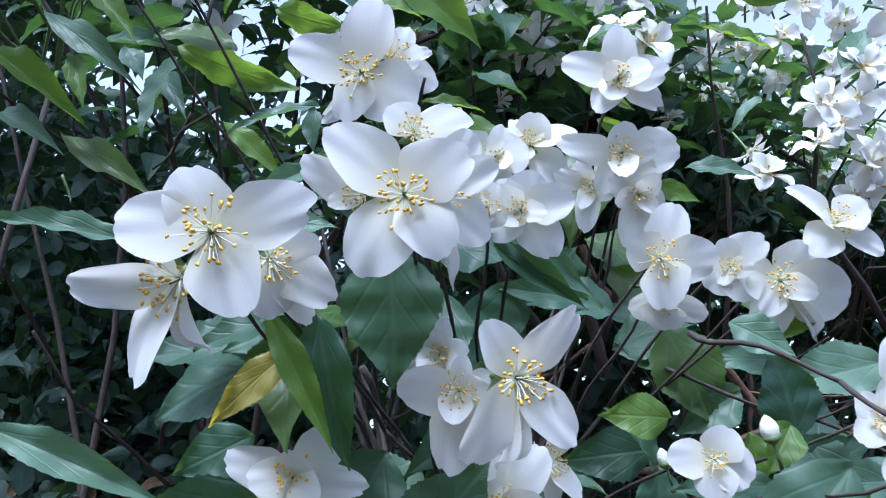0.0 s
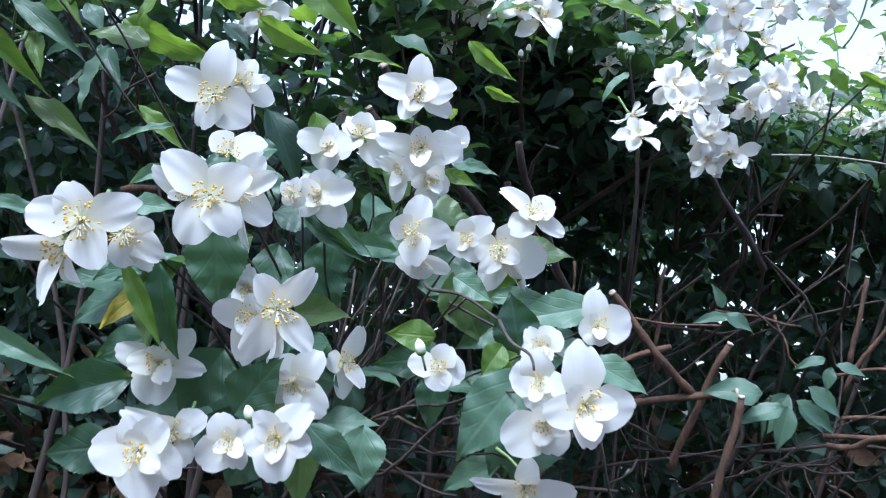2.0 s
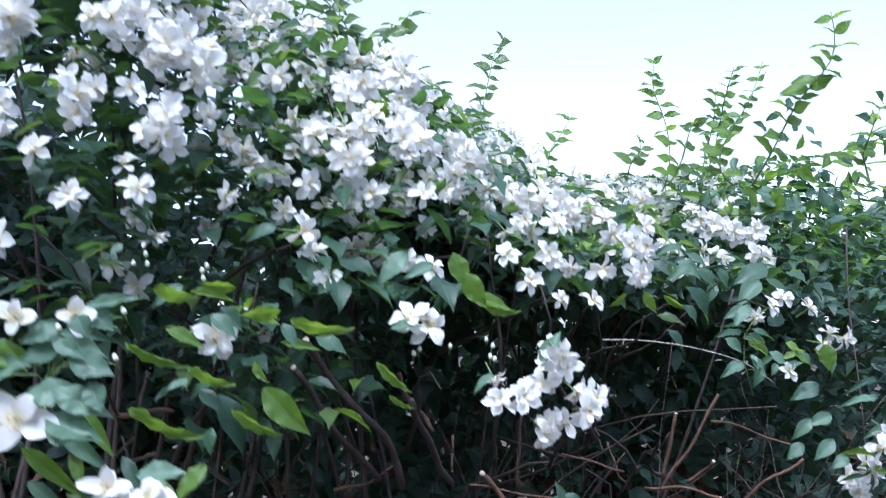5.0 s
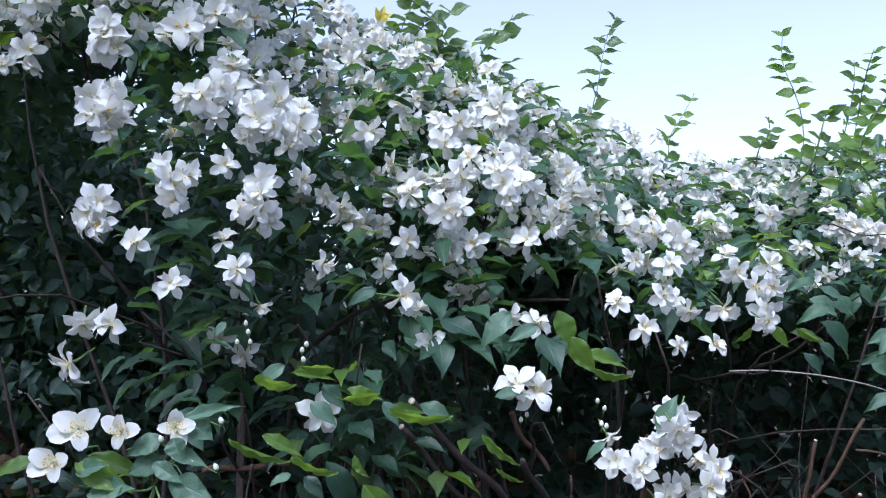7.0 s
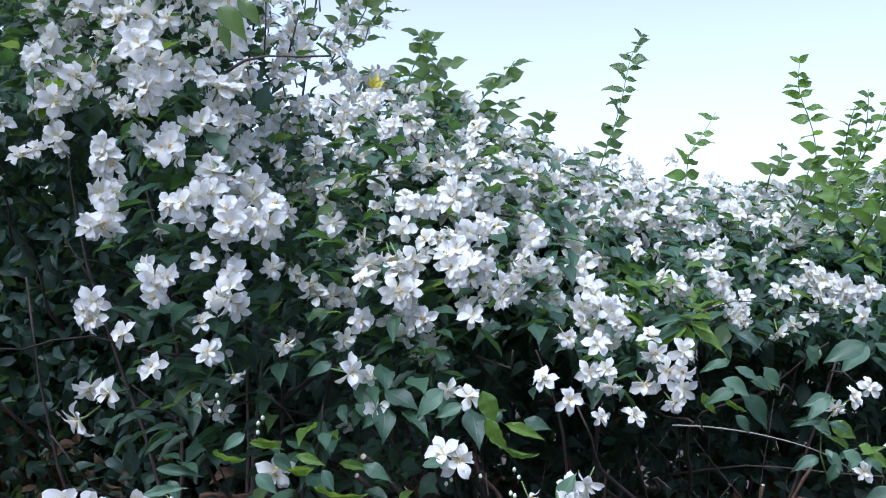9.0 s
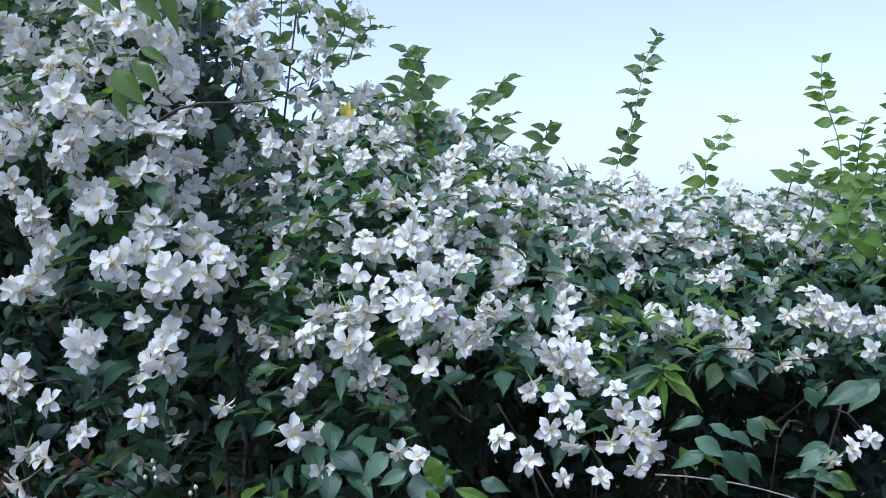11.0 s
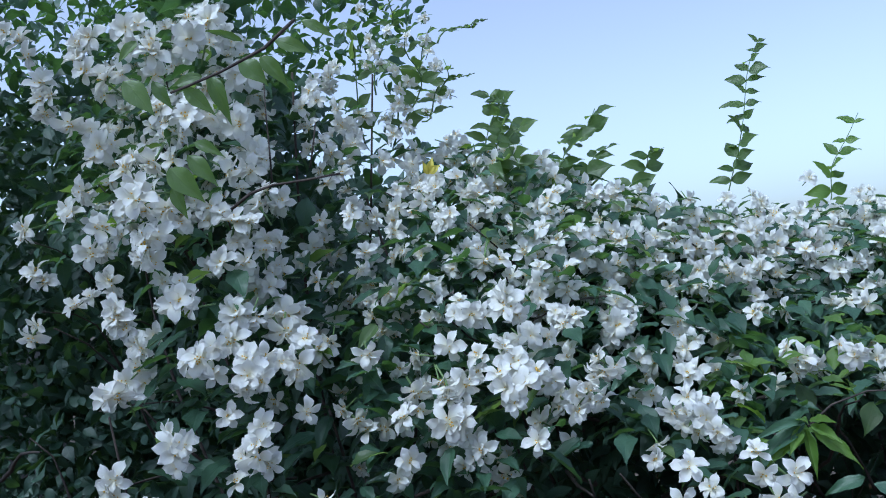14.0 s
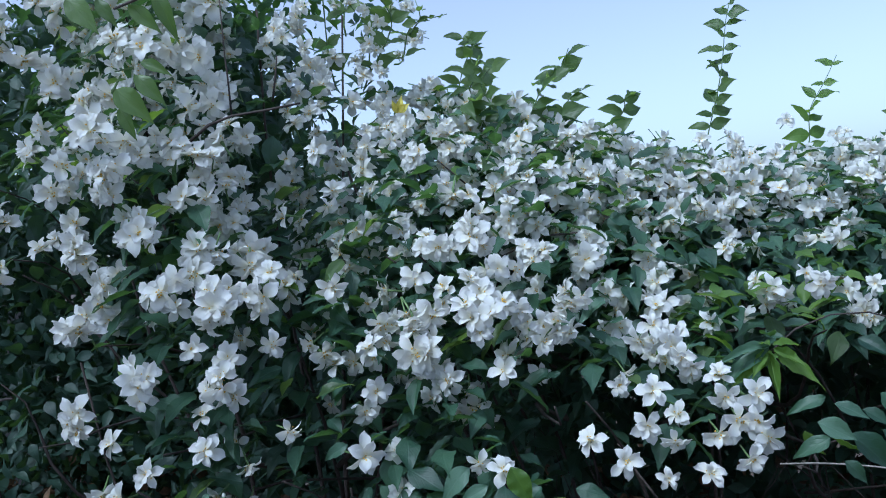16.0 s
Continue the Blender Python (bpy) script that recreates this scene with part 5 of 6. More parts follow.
SPRAY_FLOWERS += [
    ((0.1546, 0.2638, 1.2080), (0.12, -0.95, 0.29), ((-0.0146, -0.0049, 0.0099, 0.0095), (0.0085, -0.0025, 0.0061, 0.0118), (0.0143, 0.0008, -0.0077, 0.0079), (-0.0087, -0.0023, -0.0100, 0.0118))),
    ((0.0593, 0.2188, 1.1582), (0.43, -0.88, -0.18), ((-0.0061, -0.0077, 0.0116, 0.0101), (0.0126, -0.0060, 0.0157, 0.0116), (0.0142, 0.0021, -0.0141, 0.0103), (-0.0118, -0.0001, -0.0185, 0.0132), (0.0020, 0.0043, -0.0113, 0.0050), (-0.0032, 0.0075, -0.0203, 0.0033))),
    ((0.0476, 0.2294, 1.1564), (-0.12, -0.93, -0.35), ((-0.0148, -0.0017, -0.0012, 0.0122), (0.0008, -0.0038, 0.0078, 0.0059), (-0.0021, 0.0031, -0.0199, 0.0122), (0.0075, 0.0053, -0.0129, 0.0080))),
    ((0.0421, 0.2440, 1.1662), (-0.07, -0.98, -0.16), ((-0.0004, -0.0039, 0.0103, 0.0067), (-0.0052, -0.0031, 0.0050, 0.0058), (-0.0128, 0.0001, -0.0077, 0.0070))),
    ((0.0031, 0.2619, 1.1352), (0.02, -0.99, -0.10), ((-0.0187, -0.0034, 0.0054, 0.0123), (0.0131, -0.0027, 0.0142, 0.0123), (-0.0025, -0.0012, -0.0180, 0.0189), (0.0201, -0.0012, -0.0019, 0.0099))),
]
SPRAY_FLOWERS += [
    ((0.0739, 0.2988, 1.1402), (0.63, -0.77, 0.03), ((0.0085, -0.0043, 0.0170, 0.0110), (-0.0079, -0.0046, -0.0001, 0.0104), (0.0014, 0.0008, -0.0169, 0.0115), (0.0113, 0.0003, -0.0101, 0.0089))),
    ((0.0588, 0.2664, 1.1304), (0.13, -0.96, -0.24), ((0.0113, -0.0036, 0.0139, 0.0133), (0.0142, -0.0006, -0.0130, 0.0152), (-0.0052, -0.0031, 0.0114, 0.0119), (-0.0112, -0.0007, -0.0059, 0.0119))),
    ((0.0189, 0.2095, 1.1059), (0.08, -0.99, -0.14), ((-0.0171, -0.0019, -0.0025, 0.0173), (0.0094, -0.0053, 0.0106, 0.0129), (0.0153, -0.0001, -0.0079, 0.0169), (0.0028, 0.0009, -0.0185, 0.0165), (-0.0067, -0.0042, 0.0100, 0.0114))),
    ((0.0202, 0.2387, 1.1101), (-0.08, -1.00, -0.06), ((-0.0213, -0.0036, 0.0051, 0.0095), (0.0128, -0.0021, 0.0068, 0.0113), (0.0043, 0.0007, -0.0141, 0.0139))),
    ((0.0425, 0.2365, 1.1081), (0.12, -0.98, -0.14), ((-0.0111, -0.0004, -0.0100, 0.0155), (-0.0057, -0.0028, 0.0099, 0.0125), (0.0069, -0.0018, 0.0069, 0.0103), (0.0059, 0.0005, -0.0101, 0.0099))),
]
SPRAY_FLOWERS += [
    ((0.0644, 0.2181, 1.1124), (0.02, -1.00, -0.05), ((-0.0074, -0.0052, 0.0089, 0.0093), (0.0104, -0.0034, 0.0132, 0.0133), (0.0129, -0.0012, -0.0025, 0.0109), (-0.0006, -0.0001, -0.0161, 0.0149), (-0.0101, -0.0019, -0.0060, 0.0129))),
    ((0.1190, 0.2749, 1.1419), (-0.03, -1.00, -0.05), ((-0.0133, -0.0030, -0.0002, 0.0112), (0.0046, -0.0032, 0.0087, 0.0127), (0.0113, -0.0009, -0.0043, 0.0141), (0.0000, -0.0001, -0.0111, 0.0122))),
    ((0.1737, 0.2241, 1.1313), (0.12, -0.98, -0.14), ((-0.0042, -0.0060, 0.0233, 0.0165), (0.0184, -0.0014, 0.0001, 0.0177), (0.0053, -0.0001, -0.0155, 0.0136), (-0.0149, -0.0012, -0.0054, 0.0128))),
    ((0.1594, 0.2395, 1.1378), (-0.18, -0.98, -0.06), ((-0.0042, -0.0049, 0.0130, 0.0131), (-0.0121, -0.0025, 0.0022, 0.0144), (0.0102, -0.0005, -0.0019, 0.0118), (-0.0021, -0.0001, -0.0109, 0.0118))),
    ((0.1621, 0.2404, 1.1238), (-0.05, -0.84, -0.54), ((-0.0159, -0.0008, -0.0104, 0.0187), (0.0063, 0.0006, -0.0123, 0.0143), (0.0092, -0.0006, 0.0058, 0.0108))),
]
SPRAY_FLOWERS += [
    ((0.1566, 0.2557, 1.0975), (0.05, -0.84, -0.54), ((-0.0222, -0.0029, 0.0003, 0.0076), (0.0210, -0.0014, -0.0016, 0.0157), (-0.0061, 0.0002, -0.0109, 0.0112), (0.0006, -0.0041, 0.0117, 0.0103))),
    ((0.1920, 0.3091, 1.1657), (0.12, -0.98, -0.14), ((-0.0035, -0.0046, 0.0174, 0.0131), (0.0157, -0.0017, 0.0030, 0.0187), (0.0025, -0.0000, -0.0095, 0.0159), (-0.0090, -0.0007, -0.0034, 0.0117))),
    ((0.1610, 0.2619, 1.1526), (-0.08, -1.00, -0.06), ((-0.0078, -0.0020, 0.0057, 0.0094), (0.0072, -0.0018, 0.0067, 0.0127), (-0.0080, -0.0009, -0.0050, 0.0099))),
]
SPRAY_FLOWERS += [
    ((0.0717, 0.3155, 1.2532), (-0.10, -0.90, 0.42), ((0.0019, -0.0067, 0.0108, 0.0143), (0.0168, -0.0025, 0.0044, 0.0135), (0.0118, 0.0022, -0.0140, 0.0143), (-0.0080, -0.0036, 0.0080, 0.0103))),
    ((0.1158, 0.3254, 1.2535), (0.50, -0.80, 0.30), ((0.0081, -0.0044, 0.0093, 0.0123), (-0.0076, -0.0005, -0.0062, 0.0123), (0.0048, 0.0005, -0.0103, 0.0114), (-0.0033, -0.0044, 0.0066, 0.0091))),
]
SPRAY_FLOWERS += [
    ((-0.0823, 0.2680, 1.3149), (-0.10, -0.75, 0.65), ((-0.0004, -0.0108, 0.0178, 0.0126), (-0.0200, -0.0081, 0.0050, 0.0122), (0.0174, -0.0065, 0.0041, 0.0126), (-0.0088, -0.0052, -0.0126, 0.0107), (0.0168, 0.0001, -0.0063, 0.0115))),
    ((-0.0531, 0.2620, 1.3116), (0.20, -0.70, 0.68), ((0.0094, -0.0086, 0.0099, 0.0143), (0.0203, -0.0031, -0.0060, 0.0191), (-0.0053, -0.0001, -0.0191, 0.0126), (-0.0113, -0.0062, -0.0012, 0.0129))),
]
SPRAY_TWIGS = [
    ((0.1073, 0.3414, 1.1775), (0.1589, 0.3173, 1.1573), 0.0009),
    ((0.1589, 0.3173, 1.1573), (0.1862, 0.3013, 1.1430), 0.0008),
    ((0.0348, 0.2563, 1.2355), (0.0366, 0.2392, 1.2417), 0.0007),
    ((0.0137, 0.3094, 1.1702), (0.0257, 0.3216, 1.1262), 0.0013),
    ((0.0124, 0.3194, 1.1713), (0.0301, 0.3093, 1.1338), 0.0011),
    ((0.1107, 0.2613, 1.1756), (0.1422, 0.2426, 1.1609), 0.0009),
    ((0.1422, 0.2426, 1.1609), (0.1541, 0.2144, 1.1425), 0.0008),
    ((0.0563, 0.3498, 1.1087), (0.1313, 0.3325, 1.0793), 0.0012),
    ((-0.1651, 0.3878, 1.3594), (-0.1488, 0.4051, 1.2969), 0.0010),
    ((-0.1488, 0.4051, 1.2969), (-0.1406, 0.4300, 1.2822), 0.0010),
    ((-0.0965, 0.4339, 1.3888), (-0.1068, 0.4501, 1.3271), 0.0012),
    ((-0.1068, 0.4501, 1.3271), (-0.1300, 0.4757, 1.3062), 0.0012),
]
SPRAY_TWIGS += [
    ((-0.0817, 0.4223, 1.3177), (-0.1248, 0.4484, 1.2925), 0.0011),
    ((0.0409, 0.2529, 1.1522), (0.0439, 0.2696, 1.1289), 0.0012),
    ((-0.1035, 0.3179, 1.2411), (-0.1001, 0.3207, 1.2309), 0.0006),
]
LOW_LEAVES = []
LOW_LEAVES += [
    ((-0.1340, 0.3510, 1.4434), (-0.0834, 0.3442, 1.4590), (0.03, -0.81, 0.58), 0.013, 2),
    ((-0.1270, 0.3514, 1.4410), (-0.1079, 0.3448, 1.4278), (0.03, -0.81, 0.58), 0.023, 2),
    ((-0.1457, 0.3519, 1.4175), (-0.1093, 0.3458, 1.4075), (0.03, -0.81, 0.58), 0.020, 2),
    ((-0.1504, 0.3512, 1.4278), (-0.1788, 0.3426, 1.4169), (0.03, -0.81, 0.58), 0.021, 2),
    ((-0.1504, 0.3522, 1.4081), (-0.1774, 0.3434, 1.4031), (0.03, -0.81, 0.58), 0.035, 2),
    ((-0.2114, 0.3495, 1.4136), (-0.1565, 0.3444, 1.3985), (0.03, -0.81, 0.58), 0.021, 1),
    ((-0.2536, 0.3480, 1.4101), (-0.2909, 0.3389, 1.4027), (0.03, -0.81, 0.58), 0.017, 1),
    ((-0.0683, 0.3543, 1.4295), (-0.0314, 0.3485, 1.4151), (0.03, -0.81, 0.58), 0.017, 1),
    ((-0.2003, 0.3063, 1.4165), (-0.1546, 0.2934, 1.3988), (-0.14, -0.86, 0.50), 0.021, 1),
]
LOW_LEAVES += [
    ((-0.1208, 0.2933, 1.4379), (-0.1117, 0.2853, 1.4219), (-0.14, -0.86, 0.50), 0.023, 2),
    ((-0.1369, 0.2973, 1.4183), (-0.1111, 0.2866, 1.4072), (-0.14, -0.86, 0.50), 0.017, 2),
    ((-0.1355, 0.3004, 1.3821), (-0.0906, 0.2875, 1.3658), (-0.14, -0.86, 0.50), 0.025, 2),
    ((-0.1082, 0.2961, 1.3872), (-0.0949, 0.2879, 1.3677), (-0.14, -0.86, 0.50), 0.025, 2),
    ((-0.1387, 0.3031, 1.3565), (-0.1047, 0.2906, 1.3528), (-0.14, -0.86, 0.50), 0.030, 2),
    ((-0.1617, 0.3022, 1.4027), (-0.1917, 0.2997, 1.3860), (-0.14, -0.86, 0.50), 0.032, 2),
    ((-0.1909, 0.3071, 1.3925), (-0.1527, 0.2928, 1.4031), (-0.14, -0.86, 0.50), 0.025, 2),
    ((-0.1564, 0.3037, 1.3773), (-0.1102, 0.2886, 1.3841), (-0.14, -0.86, 0.50), 0.025, 2),
    ((-0.2000, 0.3069, 1.4093), (-0.1713, 0.2938, 1.4202), (-0.14, -0.86, 0.50), 0.021, 2),
]
LOW_LEAVES += [
    ((-0.1237, 0.2966, 1.4059), (-0.0898, 0.2846, 1.3965), (-0.14, -0.86, 0.50), 0.023, 2),
    ((-0.1388, 0.3028, 1.3608), (-0.0961, 0.2900, 1.3467), (-0.14, -0.86, 0.50), 0.030, 2),
]
LOW_BUDS = ((-0.0999, 0.3485, 1.4405), (-0.1489, 0.3474, 1.4254), (-0.1227, 0.3495, 1.4045), (-0.1041, 0.3503, 1.4023))
LOW_TWIGS = (
    ((-0.200, 0.470, 1.360), (-0.209, 0.343, 1.421), 0.0012),
    ((-0.200, 0.470, 1.360), (-0.185, 0.364, 1.415), 0.0012),
    ((-0.200, 0.470, 1.360), (-0.142, 0.366, 1.422), 0.0012),
    ((-0.200, 0.470, 1.360), (-0.217, 0.324, 1.400), 0.0012),
    ((-0.200, 0.470, 1.360), (-0.172, 0.323, 1.344), 0.0012),
    ((-0.200, 0.470, 1.360), (-0.186, 0.325, 1.350), 0.0012),
    ((-0.190, 0.460, 1.380), (-0.1015, 0.3537, 1.4367), 0.0008),
    ((-0.190, 0.460, 1.380), (-0.1508, 0.3525, 1.4215), 0.0008),
    ((-0.190, 0.460, 1.380), (-0.1245, 0.3546, 1.4005), 0.0008),
    ((-0.190, 0.460, 1.380), (-0.1057, 0.3555, 1.3982), 0.0008),
)

OUT = np.array((0.05, -0.85, 0.30))
count = {b_: 0 for b_ in BUSHES}
SPARE = {b_: [] for b_ in BUSHES}


def bush_flower(p, size, seed, aim=None):
    r = np.random.default_rng(seed)
    ax = unit((OUT if aim is None else aim) + r.normal(0, 0.42, 3) - (0, 0, 0.55 * (r.uniform() < 0.35)))
    turn = frame_of(unit(np.cross(ax, r.normal(0, 1, 3))), ax)
    b_ = bush_at(p[0])
    if count[b_] >= 299:
        SPARE[b_].append((turn, p, size, seed % len(FLOWERS)))
        return
    count[b_] += 1
    part("flower", FLOWERS[seed % len(FLOWERS)], b_, matrix(turn, p, size))


seed = 1000
later = []
for p in HANGING_CLUSTER:
    seed += 1
    bush_flower(np.array(p), 0.021, seed, np.array((-0.1, -0.9, 0.0)))
    r = np.random.default_rng(seed)
    later.append((np.array(p) + (r.normal(0, 0.012), r.uniform(0.006, 0.022), r.normal(0, 0.012)), 0.019))
for group in BLOSSOM:
    for p in group:
        seed += 1
        r = np.random.default_rng(seed)
        bush_flower(np.array(p), r.uniform(0.0215, 0.026) * (0.88 if p[0] > 0.28 and p[1] < 0.85 else 1.1 if p[1] < 0.75 else 1), seed)
        n = 0 if p[2] < 1.57 or p[0] > 0.42 and p[2] < 1.72 else r.integers(1 if p[1] < 0.75 and p[0] < 0.28 else 0, 3)
        off = r.uniform(0, 6.28)
        for k in range(n):
            q = off + k * 6.28 / n + r.normal(0, 0.3)
            far = r.uniform(0.014, 0.026)
            later.append((np.array(p) + (far * math.cos(q), r.uniform(-0.006, 0.03), far * math.sin(q)), r.uniform(0.017, 0.022)))
for x, y, z, half in CLUMPS:
    seed += 1
    r = np.random.default_rng(seed)
    p, off = np.array((x, y, z)), r.uniform(0, 6.28)
    bush_flower(p, min(half, 0.028), seed, np.array((0.25, -0.85, 0.25)))
    for k in range(3 if half > 0.024 else 0):
        q, far = off + k * 2.09 + r.normal(0, 0.3), half - 0.012
        later.append((p + (far * math.cos(q), r.uniform(-0.004, 0.014), far * math.sin(q)), r.uniform(0.019, 0.0225)))
# small blossom on the airy branch that rises behind the crown
r = np.random.default_rng(58)
for k in range(34):
    a, b = SHOOTS[r.integers(16, 21)][:2]
    p = np.array(a) + (np.array(b) - a) * r.uniform(0.1, 1.0) + r.normal(0, 0.022, 3)
    later.append((p, r.uniform(0.014, 0.019)))
for p, size in later:
    seed += 1
    bush_flower(p, size, seed)

# dark pockets between the boughs
POCKETS = (
    (0.65, 0.80, 1.47, 0.15, 0.24, 0.10), (0.40, 0.74, 1.40, 0.13, 0.26, 0.08), (0.26, 0.76, 1.54, 0.085, 0.20, 0.055),
    (0.82, 0.98, 1.58, 0.13, 0.20, 0.05), (0.20, 0.86, 1.555, 0.06, 0.20, 0.03), (0.57, 1.00, 1.54, 0.08, 0.22, 0.045),
    (0.21, 0.85, 1.42, 0.09, 0.30, 0.09), (0.36, 0.95, 1.43, 0.12, 0.32, 0.08),
    (0.10, 0.70, 1.44, 0.10, 0.20, 0.05), (-0.05, 0.72, 1.50, 0.06, 0.2, 0.05),
)


def hollow(x, y, z):
    """The dark hollow under the overhang, where only bare wood stands."""
    roof = np.interp(x, (-0.15, 0.02, 0.2, 0.3, 0.4, 0.55, 0.7, 0.85, 1.1, 1.6), (1.33, 1.30, 1.40, 1.50, 1.52, 1.575, 1.60, 1.61, 1.58, 1.46))
    roof = roof - 0.12 * np.maximum(0, y - 0.85)
    under = (z < roof) & (y < np.interp(z, (0.8, 1.2, 1.45), (1.6, 1.6, 1.5)))
    gap = under | ((x < np.interp(z, (1.72, 1.85), (-0.28, -0.33))) & (z > 1.3) & (z < 1.93) & (y < 1.55)) | ((x < -0.14) & (z > 1.0) & (z < 1.41) & (y < 1.6))
    for px, py, pz, ax, ay, az_ in POCKETS:
        gap = gap | (((x - px) / ax) ** 2 + ((y - py) / ay) ** 2 + ((z - pz) / az_) ** 2 < 1)
    return gap


# blossom between the sprays, thinner towards the shade below
r = np.random.default_rng(55)
made = 0
while made < 1060:
    x, z = r.uniform(-0.75, 1.3), r.uniform(1.42, 2.35)
    if z > top(x) - 0.03:
        continue
    keep = 0.10 + 0.9 * np.clip((z - 1.55) / (top(x) - 1.66), 0, 1) ** 1.2
    keep *= np.interp(x, (-0.7, -0.35, -0.1, 0.1, 0.6, 0.9, 1.3), (0.75, 0.9, 1.0, 1, 1, 0.75, 0.3)) * (1 if z > 1.77 or x < 0.4 else 0.28)
    if x < -0.28 and z < 1.95 or x < -0.05 and z < 1.75 or z < 1.55:
        keep *= 0.25
    if -0.32 < x < 0.0 and z > 1.88:
        keep *= 0.6
    if x < -0.05 and z < 1.9:
        keep *= 0.5
    if r.uniform() > keep:
        continue
    y = front(x, z) + 0.02 + abs(r.normal(0.03, 0.10))
    if hollow(x, y, z) or z > crown(x, y) - 0.02:
        continue
    seed += 1
    bush_flower(np.array((x, y, z)), r.uniform(0.019, 0.0245) * np.interp(y, (0.9, 1.8), (1.0, 1.3)), seed, np.array((r.normal(0, 0.4), -0.8, r.normal(0.2, 0.3))))
    made += 1
for b_ in BUSHES:
    pieces = []
    for turn, p, size, k in SPARE[b_]:
        V, F, U, S = FLOWER_FORMS[k]
        V = np.array(V) @ (turn * size).T + p
        pieces.append((V, F, U, S))
    V, F, U, S, n = [], [], [], [], 0
    for v, f_, u, s in pieces:
        V += [tuple(q) for q in v]
        F += [tuple(i + n for i in g) for g in f_]
        U += u
        S += s
        n += len(v)
    if V:
        part("blossom", mesh_of("blossom", V, F, [PETAL, FILAMENT, ANTHER, GREEN_STALK], U, S), b_, label="white flowers further in", kind="stuff")


# ---------------------------------------------------------------- leaves of the bushes
def leaf_lot(n, depth0, depth1, zlow, seed_, xs=(-0.8, 1.5), below=0.02):
    r = np.random.default_rng(seed_)
    x, z = r.uniform(xs[0], xs[1], n * 3), r.uniform(zlow, 2.6, n * 3)
    y = front(x, z) + r.uniform(depth0, depth1, len(x))
    thin = (z > 1.92) & (x < 0.14) & (r.uniform(0, 1, n * 3) < 0.35)
    thin = thin | ((z < 1.68) & (r.uniform(0, 1, n * 3) < 0.32))
    ok = (z < crown(x, y) - below) & ~hollow(x, y, z) & ~thin
    x, y, z = x[ok][:n], y[ok][:n], z[ok][:n]
    at_ = np.stack([x, y, z], 1)
    ways = np.stack([r.normal(0, 0.8, len(x)), r.normal(-0.5, 0.5, len(x)), r.normal(-0.15, 0.25, len(x))], 1)
    normals = np.stack([r.normal(0, 0.3, len(x)), r.normal(-0.05, 0.28, len(x)), r.normal(1.0, 0.2, len(x))], 1)
    return at_, ways, normals, r.uniform(0.035, 0.062, len(x))


at_, ways, normals, lengths = leaf_lot(760, -0.03, 0.10, 1.30, 61)
n_leaf = {b_: 0 for b_ in BUSHES}
for k in range(len(at_)):
    b_ = bush_at(at_[k][0])
    if n_leaf[b_] >= 262:
        continue
    n_leaf[b_] += 1
    q = rng.uniform()
    mt = LEAF_YOUNG if q < 0.08 else LEAF_OLIVE if q < 0.25 else LEAF_GREY if q < 0.36 else LEAF
    part("leaf", MID[mt][k % 6], b_, matrix(frame_of(ways[k], normals[k]), at_[k], lengths[k]))
for k, b_ in enumerate(BUSHES):
    xs = ((-0.85, -0.02), (-0.05, 0.45), (0.40, 1.6))[k]
    a = leaf_lot((1100, 1150, 1700)[k], 0.0, 0.25, 1.15, 70 + k, xs)
    leaf_cloud("foliage", b_, *a, LEAF_MANY, 80 + k, "green leaves, too many to count", LEAF_MID[:4])
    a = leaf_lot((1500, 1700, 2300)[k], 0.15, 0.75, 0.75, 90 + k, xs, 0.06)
    leaf_cloud("inner_foliage", b_, *a, LEAF_SHADED, 95 + k, "shaded inner leaves")

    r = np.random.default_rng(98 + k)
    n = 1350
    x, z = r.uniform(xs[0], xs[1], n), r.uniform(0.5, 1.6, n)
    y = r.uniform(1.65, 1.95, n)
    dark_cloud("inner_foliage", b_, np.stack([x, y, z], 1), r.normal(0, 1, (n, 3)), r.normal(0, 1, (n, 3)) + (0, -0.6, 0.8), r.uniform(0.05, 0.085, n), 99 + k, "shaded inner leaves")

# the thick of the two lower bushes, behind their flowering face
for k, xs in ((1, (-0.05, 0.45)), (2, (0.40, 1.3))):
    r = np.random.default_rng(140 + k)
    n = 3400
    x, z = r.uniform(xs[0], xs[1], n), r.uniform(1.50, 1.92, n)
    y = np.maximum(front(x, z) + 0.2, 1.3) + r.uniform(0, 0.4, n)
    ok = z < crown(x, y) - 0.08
    leaf_cloud("inner_foliage", BUSHES[k], np.stack([x, y, z], 1)[ok], r.normal(0, 1, (ok.sum(), 3)), r.normal(0, 0.6, (ok.sum(), 3)) + (0, -0.4, 0.7), r.uniform(0.045, 0.07, ok.sum()), LEAF_SHADED, 150 + k, "shaded inner leaves")

